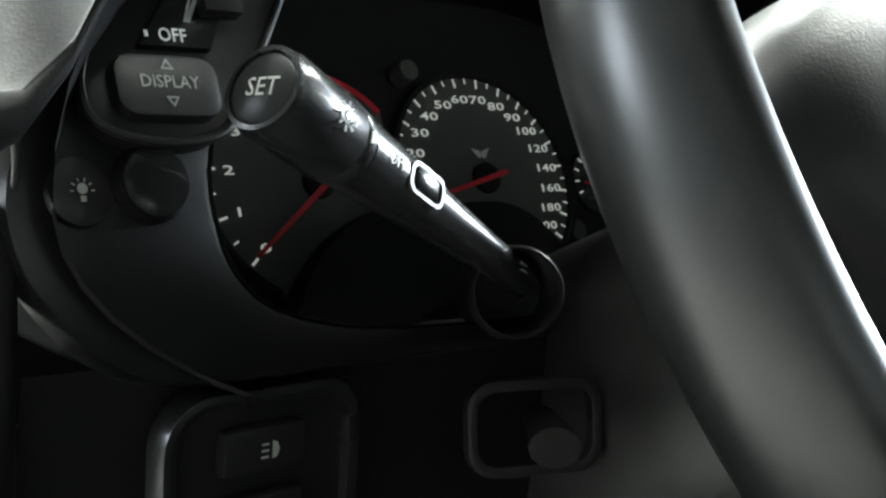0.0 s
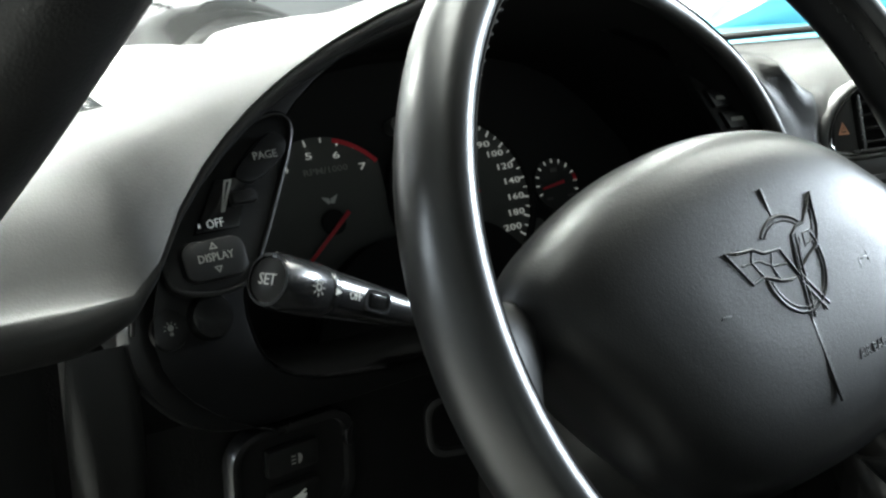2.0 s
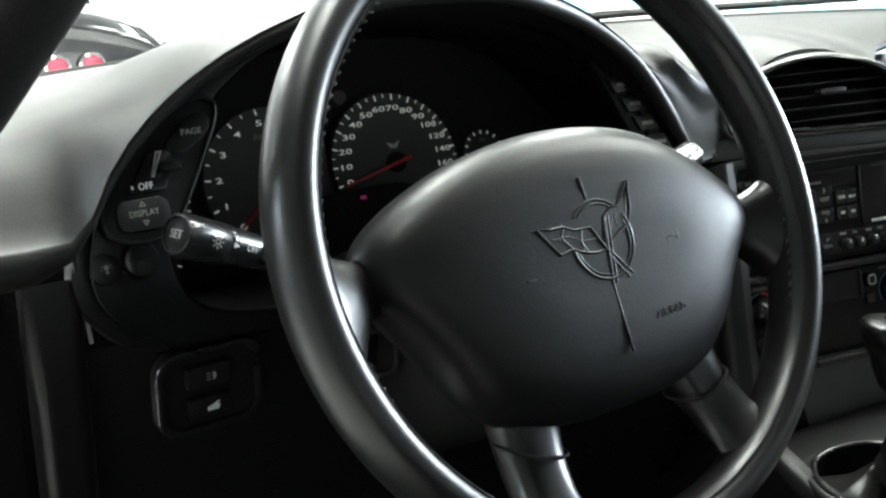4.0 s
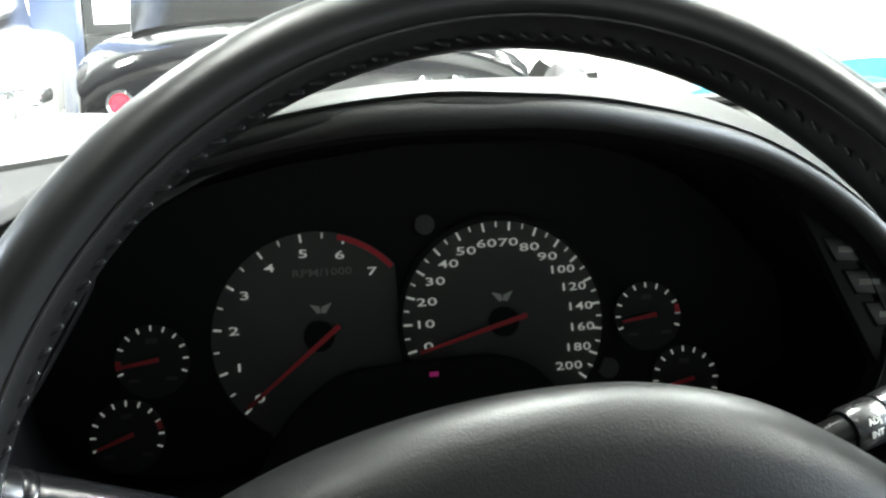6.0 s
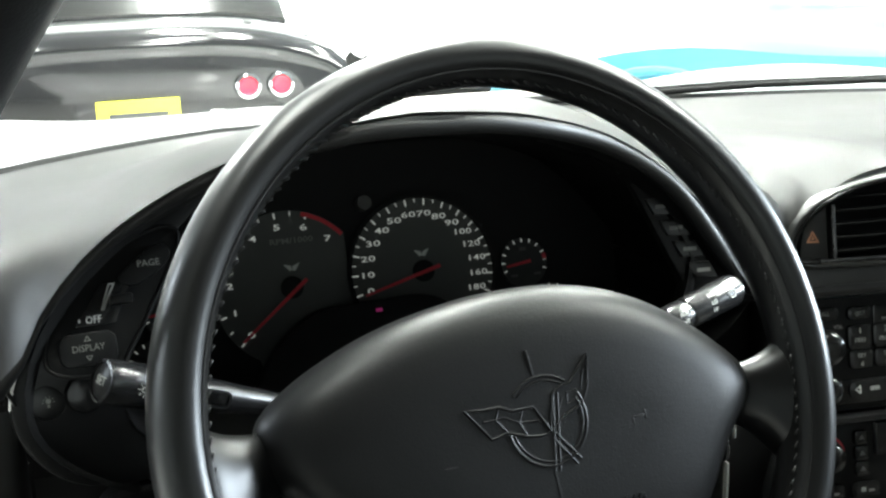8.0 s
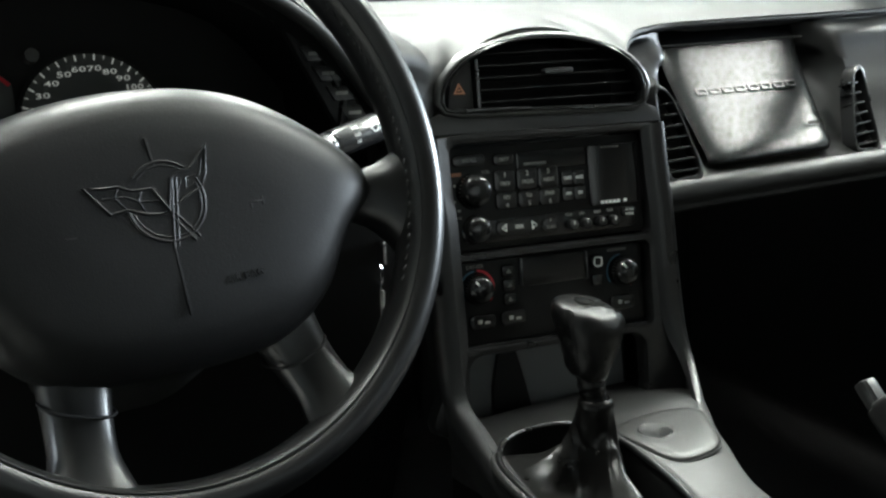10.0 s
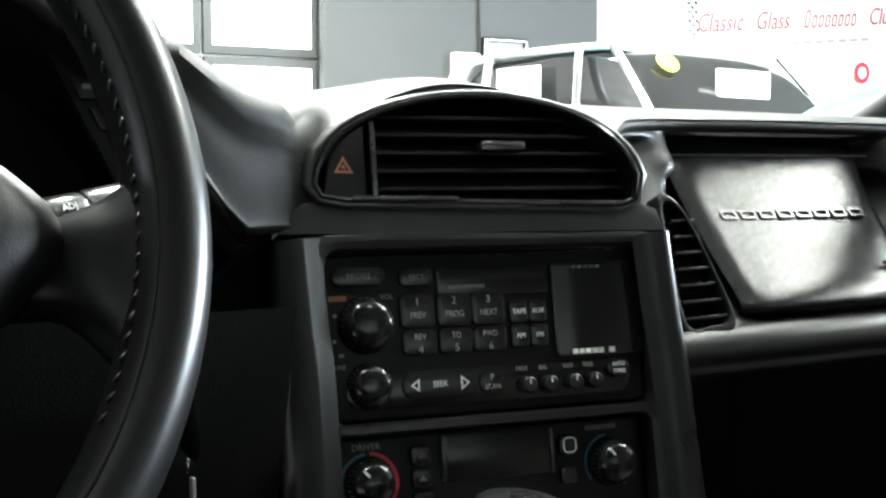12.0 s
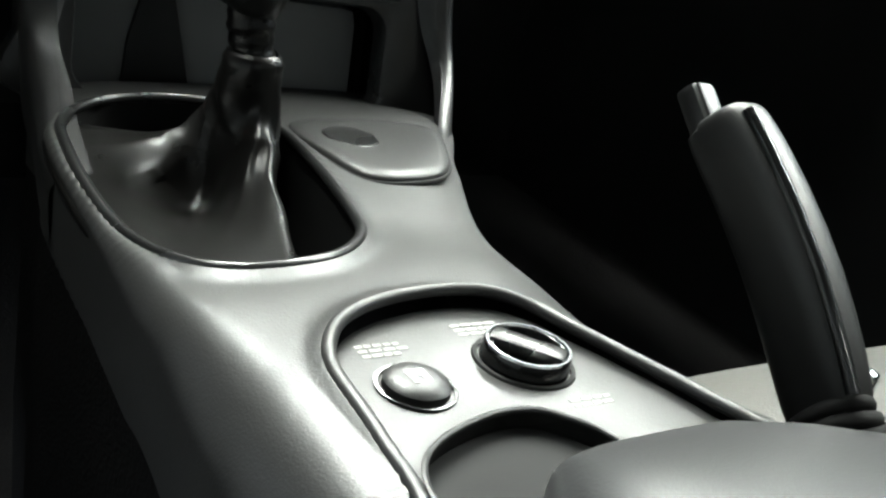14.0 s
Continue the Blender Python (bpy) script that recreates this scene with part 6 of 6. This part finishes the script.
for x, y in STRIPS:
    fx = thing("strip_light", "unseen long white fluorescent ceiling strip light, lit", "ceiling light", pose(x, y, 4.12), "ceiling strip lights")
    part("housing", box(0.30, 2.40, 0.07, 0.01, (0, 0, 0.03)), WALLWHITE, fx)
    for s in (-0.08, 0.08):
        part("tube", tube([(s, -1.15, -0.03), (s, 1.15, -0.03)], 0.02, 10), TUBE, fx)

# sectional door with lit panes
door = thing("garage_door", "grey-framed sectional garage door with bright glazed panels", "garage door", pose(-2.6, 9.45, 0))
for r in range(5):
    for c in range(4):
        x, z = -1.65 + 1.1 * c, 0.35 + 0.62 * r
        fr = part("door_panel", box(1.08, 0.06, 0.60, 0.01, (x, 0, z)), GREYPANEL, door)
        if r >= 1:
            part("pane", box(0.92, 0.02, 0.44, 0.006, (x, -0.03, z)), SKYPANE, fr)
door2 = thing("garage_door", "grey-framed sectional garage door with bright glazed panels", "garage door", pose(2.35, 9.45, 0))
for r in range(5):
    for c in range(3):
        x, z = -1.1 + 1.1 * c, 0.35 + 0.62 * r
        fr = part("door_panel", box(1.08, 0.06, 0.60, 0.01, (x, 0, z)), GREYPANEL, door2)
        if r >= 2:
            part("pane", box(0.92, 0.02, 0.44, 0.006, (x, -0.03, z)), SKYPANE, fr)
solid("grey_partition", box(3.0, 0.10, 4.1, 0.0, (5.45, 9.25, 2.05)), GREYPANEL, "tall dark grey partition board", "partition", smooth=False)

wall_case = thing("wall_box", "small white plastic switch box on the partition", "switch box", pose(5.375, 9.20, 1.875))
part("case", box(0.27, 0.10, 0.25, 0.012, (0, -0.05, 0)), WALLWHITE, wall_case)
part("case_lid", box(0.23, 0.012, 0.21, 0.006, (0, -0.106, 0)), WALLWHITE, wall_case)
board = thing("notice_board", "dark-framed notice board hanging on the grey partition", "notice board", pose(5.835, 9.20, 1.955))
part("board_frame", slab(rounded(0.51, 0.43, 0.02, 3), 0, 0.035, [rounded(0.43, 0.35, 0.01, 3)], 0.003), BLACKPAINT, board, m=pose(0, 0, 0, 90, 0, 0))
part("board_sheet", slab(rounded(0.43, 0.35, 0.01, 3), 0.002, 0.012), POCKET, board, m=pose(0, 0, 0, 90, 0, 0))
conduit = thing("conduit", "thin dark conduit running up the partition", "conduit")
part("pipe", tube([(5.545, 9.185, 1.70), (5.545, 9.185, 2.6), (5.55, 9.185, 4.1)], 0.014, 8), BLACKPAINT, conduit)

# ---- other cars ----


def wheel_set(parent, x, y, z, r, w=0.2):
    """A car wheel whose axle runs along local y."""
    t = part("wheel", lathe([(r * 0.66, -w / 2), (r * 0.95, -w / 2), (r, -w / 3), (r, w / 3), (r * 0.95, w / 2), (r * 0.66, w / 2)], 36, pose(x, y, z, 90, 0, 0)), RUBBER, parent, "black tyre")
    part("hubcap", lathe([(r * 0.66, -w / 2 - 0.004), (r * 0.60, -w / 2 + 0.02), (r * 0.3, -w / 2 - 0.01), (0.02, -w / 2 - 0.03)], 32, pose(x, y, z, -90, 0, 0)), CHROME, t)
    part("hubcap", lathe([(r * 0.66, -w / 2 - 0.004), (r * 0.60, -w / 2 + 0.02), (r * 0.3, -w / 2 - 0.01), (0.02, -w / 2 - 0.03)], 32, pose(x, y, z, 90, 0, 0)), CHROME, t)


def car_body(sections, nseg=28):
    """Loft along local x of (x, half width, floor, sill height, shoulder height, top height)."""
    rows = []
    for x, hw, zf, zs, zt in sections:
        row = []
        for k in range(nseg + 1):
            t = k / nseg * 2 - 1
            s = abs(t)
            if s > 0.62:
                u = (s - 0.62) / 0.38
                y, z = hw * (1.0 + 0.03 * math.sin(math.pi * u)) * (1 - 0.06 * u), zs + (zf - zs) * u
            else:
                u = s / 0.62
                y, z = hw * u ** 0.9, zt + (zs - zt) * u ** 3
            row.append((x, math.copysign(y, t), z))
        rows.append(row)
    return grid(rows, caps=True)


def smooth_sections(ctrl, n=5):
    return [tuple(q) for q in spline(ctrl, n)]


# black sports car, tail towards us
black = thing("black_sports_car", "glossy black classic sports car with four round red tail lamps", "car", pose(0.06, 3.95, 0.03, 0, 0, 90))
part("body", car_body(smooth_sections([(0.0, 0.80, 0.42, 0.62, 0.74), (0.05, 0.84, 0.30, 0.70, 0.84), (0.5, 0.88, 0.22, 0.78, 0.90), (1.2, 0.87, 0.20, 0.76, 0.88), (2.2, 0.84, 0.20, 0.76, 0.86), (3.2, 0.86, 0.22, 0.76, 0.84), (4.1, 0.80, 0.30, 0.62, 0.70), (4.4, 0.70, 0.40, 0.50, 0.55)])), BLACKPAINT, black)
part("cabin", car_body(smooth_sections([(0.35, 0.66, 0.80, 0.86, 0.90), (0.80, 0.70, 0.80, 1.00, 1.10), (1.4, 0.70, 0.80, 1.10, 1.26), (2.0, 0.68, 0.80, 1.06, 1.22), (2.6, 0.66, 0.78, 0.84, 0.88)])), GLOSS, black)
for y in (-0.553, -0.423, 0.555, 0.685):
    tl = part("tail_lamp", lathe([(0.038, 0.02), (0.038, -0.03), (0.031, -0.035), (0.012, -0.03)], 28, pose(0.005, y, 0.622, 0, 90, 0)), TAILRED, black, "round red tail lamp")
    part("lamp_rim", lathe([(0.050, 0.0), (0.050, -0.035), (0.039, -0.038), (0.037, 0.0)], 28, pose(0.005, y, 0.622, 0, 90, 0)), CHROME, tl)
for s in (-1, 1):
    part("bumper", tube(spline([(0.10, s * 0.86, 0.50), (-0.03, s * 0.80, 0.49), (-0.05, s * 0.55, 0.49), (-0.05, s * 0.28, 0.49)], 6), 0.03, 12, 1.4), CHROME, black)
pl = part("number_plate", box(0.012, 0.31, 0.155, 0.004, (-0.03, 0.0, 0.52)), YELLOW, black, "yellow number plate")
part("plate_bar", box(0.004, 0.22, 0.06, 0.0, (-0.038, 0.0, 0.52)), GREYPANEL, pl)
for x in (0.85, 3.35):
    for s in (-0.74, 0.74):
        wheel_set(black, x, s, 0.33, 0.33)

# the outer body of the car that the camera sits in
shellcar = thing("own_car_body", "pale silver-white sports car body round the cabin", "car", pose(0.33, 0, 0, 0, 0, 90))
part("nose", car_body(smooth_sections([(0.84, 0.93, 0.20, 0.70, 0.84), (1.5, 0.93, 0.20, 0.66, 0.80), (2.0, 0.90, 0.20, 0.58, 0.70), (2.34, 0.80, 0.28, 0.40, 0.46)])), WHITEPAINT, shellcar)
part("tail", car_body(smooth_sections([(-2.2, 0.80, 0.30, 0.60, 0.70), (-2.05, 0.90, 0.22, 0.72, 0.82), (-1.5, 0.94, 0.20, 0.80, 0.88), (-1.02, 0.93, 0.20, 0.80, 0.86)])), WHITEPAINT, shellcar)
part("door_skin", box(1.78, 0.05, 0.66, 0.02, (-0.08, -0.90, 0.54)), WHITEPAINT, shellcar)
for x in (1.50, -1.45):
    for s in (-0.82, 0.82):
        wheel_set(shellcar, x, s, 0.33, 0.33)

# light blue sports car, flank towards us
blue = thing("light_blue_sports_car", "glossy light blue classic sports car", "car", pose(2.39, 3.64, 0, 0, 0, -45))
part("body", car_body(smooth_sections([(-0.75, 0.66, 0.42, 0.58, 0.64), (-0.6, 0.78, 0.30, 0.68, 0.76), (0.0, 0.87, 0.24, 0.82, 0.90), (0.6, 0.86, 0.20, 0.80, 0.90), (1.5, 0.84, 0.20, 0.80, 0.88), (2.4, 0.86, 0.20, 0.84, 0.90), (3.2, 0.84, 0.26, 0.76, 0.86), (3.7, 0.70, 0.40, 0.62, 0.72)])), TEALPAINT, blue)
part("cabin", car_body(smooth_sections([(0.95, 0.60, 0.80, 0.86, 0.89), (1.35, 0.58, 0.80, 1.02, 1.16), (1.9, 0.58, 0.80, 1.06, 1.22), (2.5, 0.56, 0.80, 0.96, 1.10), (3.1, 0.5, 0.78, 0.84, 0.88)])), TEALPAINT, blue)
part("sill_strip", box(2.2, 0.03, 0.10, 0.01, (1.3, -0.87, 0.25)), CHROME, blue)
for x in (0.0, 2.45):
    for s in (-0.76, 0.76):
        wheel_set(blue, x, s, 0.33, 0.33)
    part("arch_lip", tube([(x + 0.39 * math.cos(a), -0.885, 0.34 + 0.37 * math.sin(a)) for a in (math.pi * k / 16 for k in range(17))], 0.018, 8), TEALPAINT, blue)

# white saloon further off
white = thing("white_saloon_car", "white classic saloon with dark glass and yellow windscreen sticker", "car", pose(3.98, 4.84, 0.0, 0, 0, 100))
part("body", car_body(smooth_sections([(-1.9, 0.80, 0.34, 0.84, 0.90), (-1.7, 0.88, 0.26, 0.94, 1.00), (0.0, 0.92, 0.24, 0.98, 1.04), (1.5, 0.92, 0.24, 0.96, 1.02), (2.6, 0.88, 0.26, 0.92, 0.98), (2.9, 0.80, 0.40, 0.74, 0.80)])), WHITEPAINT, white)
part("roof", car_body(smooth_sections([(-0.55, 0.60, 1.49, 1.50, 1.52), (-0.3, 0.66, 1.50, 1.53, 1.57), (0.45, 0.66, 1.50, 1.53, 1.57), (0.68, 0.62, 1.43, 1.46, 1.50), (0.98, 0.66, 1.06, 1.10, 1.16)])), WHITEPAINT, white)
part("cabin_glass", car_body(smooth_sections([(-1.00, 0.74, 1.0, 1.02, 1.04), (-0.56, 0.64, 1.0, 1.46, 1.50), (0.25, 0.66, 1.0, 1.48, 1.52), (0.60, 0.62, 1.0, 1.42, 1.46), (0.80, 0.70, 1.0, 1.02, 1.04)])), GLOSS, white, "dark cabin glass")
for x0, x1 in ((-1.02, -0.56), (-0.40, -0.34), (0.36, 0.36), (0.86, 0.62)):
    for s in (-1, 1):
        part("window_post", tube([(x0, s * 0.77, 1.00), (x1, s * 0.675, 1.52)], 0.022, 8), CHROME if x0 < 0 else WHITEPAINT, white)
part("sticker", lathe([(0.062, 0), (0.062, 0.006), (0.055, 0.008)], 24, facing(170, 40, (-0.72, 0.45, 1.42))), YELLOW, white)
part("window_card", box(0.02, 0.42, 0.20, 0.004, (-0.82, -0.02, 1.30), m=None), WHITEPAINT, white, "white paper card behind the windscreen")
part("window_card", box(0.34, 0.012, 0.40, 0.004, (0.08, 0.715, 1.24)), WHITEPAINT, white, "white paper card in the side window")
for x in (-1.3, 1.7):
    for s in (-0.80, 0.80):
        wheel_set(white, x, s, 0.35, 0.35)
coupe = thing("white_coupe_car", "white classic coupe with black roof and chrome rear bumpers", "car", pose(-1.72, 3.72, 0.0, 0, 0, 96))
part("body", car_body(smooth_sections([(0.0, 0.74, 0.42, 0.64, 0.74), (0.06, 0.82, 0.30, 0.72, 0.84), (0.5, 0.86, 0.22, 0.80, 0.91), (1.2, 0.86, 0.20, 0.78, 0.89), (2.2, 0.84, 0.20, 0.78, 0.88), (3.2, 0.86, 0.22, 0.76, 0.84), (4.1, 0.80, 0.30, 0.62, 0.70), (4.4, 0.70, 0.40, 0.50, 0.55)])), WHITEPAINT, coupe)
part("cabin", car_body(smooth_sections([(0.40, 0.60, 0.82, 0.88, 0.92), (0.95, 0.66, 0.82, 1.04, 1.14), (1.5, 0.68, 0.82, 1.12, 1.28), (2.1, 0.66, 0.82, 1.06, 1.22), (2.7, 0.64, 0.80, 0.86, 0.90)])), GLOSS, coupe, "black roof and dark glass")
part("tail_panel", box(0.02, 1.30, 0.10, 0.008, (-0.002, 0, 0.60)), BLACKPAINT, coupe)
for s in (-1, 1):
    bp = part("bumper", tube(spline([(0.12, s * 0.86, 0.70), (-0.03, s * 0.80, 0.70), (-0.06, s * 0.55, 0.70), (-0.06, s * 0.22, 0.70)], 6), 0.026, 12, 1.3), CHROME, coupe)
    part("bumper_guard", slab(rounded(0.20, 0.13, 0.03, 4), -0.02, 0.02, [rounded(0.155, 0.090, 0.02, 4)], 0.004), CHROME, bp, m=pose(-0.05, s * 0.68, 0.665, 90, 0, -90))
    part("reversing_lamp", box(0.03, 0.13, 0.06, 0.01, (-0.01, s * 0.40, 0.61)), TAILRED, coupe)
for x in (0.75, 3.25):
    for s in (-0.76, 0.76):
        wheel_set(coupe, x, s, 0.33, 0.33)
back_car = thing("white_sports_car", "white classic sports car with red tail lamp", "car", pose(1.30, 7.25, 0, 0, 0, 30))
part("body", car_body(smooth_sections([(-0.75, 0.66, 0.42, 0.58, 0.64), (-0.6, 0.78, 0.30, 0.68, 0.76), (0.0, 0.87, 0.24, 0.82, 0.90), (1.5, 0.84, 0.20, 0.80, 0.88), (2.4, 0.86, 0.20, 0.84, 0.90), (3.2, 0.84, 0.26, 0.76, 0.86), (3.7, 0.70, 0.40, 0.62, 0.72)])), WHITEPAINT, back_car)
part("cabin", car_body(smooth_sections([(0.95, 0.60, 0.80, 0.86, 0.89), (1.35, 0.58, 0.80, 1.02, 1.16), (1.9, 0.58, 0.80, 1.06, 1.22), (2.5, 0.56, 0.80, 0.96, 1.10), (3.1, 0.5, 0.78, 0.84, 0.88)])), GLOSS, back_car)
part("tail_lamp", box(0.04, 0.42, 0.09, 0.02, (-0.72, 0.30, 0.66)), TAILRED, back_car, "wide red tail lamp")
for x in (0.0, 2.45):
    for s in (-0.76, 0.76):
        wheel_set(back_car, x, s, 0.33, 0.33)
post = thing("lift_post", "blue-grey steel car lift post", "lift", pose(-1.25, 6.6, 0))
part("post_column", box(0.26, 0.20, 3.6, 0.02, (0, 0, 1.8)), material("lift_paint", (0.10, 0.13, 0.22), 0.4, wear=0.15), post)
part("foot_plate", box(0.5, 0.45, 0.03, 0.005, (0, 0, 0.015)), GREYPANEL, post)

# wall sign: red script lettering, its badge word as plain slanted strokes
SIGNRED = material("sign_red", (0.30, 0.03, 0.03), 0.6)
sign = thing("wall_sign", "white wall sign with slanted dark red script lettering", "sign", pose(10.0, 9.47, 2.62, 90, -5, 0))
part("sign_board", box(3.9, 1.15, 0.03, 0.01, (0.1, -0.12, -0.02)), WALLWHITE, sign)


def slanted(bm):
    bm.transform(Matrix(((1, 0.28, 0, 0), (0, 1, 0, 0), (0, 0, 1, 0), (0, 0, 0, 1))))
    return bm


for text, x in (("Classic", -1.17), ("Glass", -0.38), ("Club", 1.42)):
    part("sign_word", lay(slanted(words(text, 0.30, 0.004, 0.82)), x, 0.0, 0.0), SIGNRED, sign)
for k in range(8):
    part("badge_stroke", lay(slanted(slab(rounded(0.075, 0.15 if k else 0.21, 0.03, 4), 0, 0.004, [rounded(0.040, 0.105 if k else 0.16, 0.018, 4)])), 0.16 + 0.108 * k, -0.02 + (0.03 if k == 0 else 0), 0.0), SIGNRED, sign)
for k in range(12):
    part("small_print", lay(slab(rounded(0.13, 0.045, 0.01, 2), 0, 0.004), -1.0 + 0.19 * k, -0.26, 0.0), DIMPRINT, sign)
for r in range(8):
    for c in range(3):
        if (r + c) % 2:
            part("checker", box(0.045, 0.045, 0.008, 0.001, (-1.62 + 0.05 * c, -0.12 + 0.05 * r, 0)), BLACKPAINT, sign)
part("round_emblem", disc(0.13, 0.0, 0.006, 1.02, -0.66), TAILRED, sign, "round red emblem")
part("emblem_centre", disc(0.07, 0.006, 0.009, 1.02, -0.66), WALLWHITE, sign)
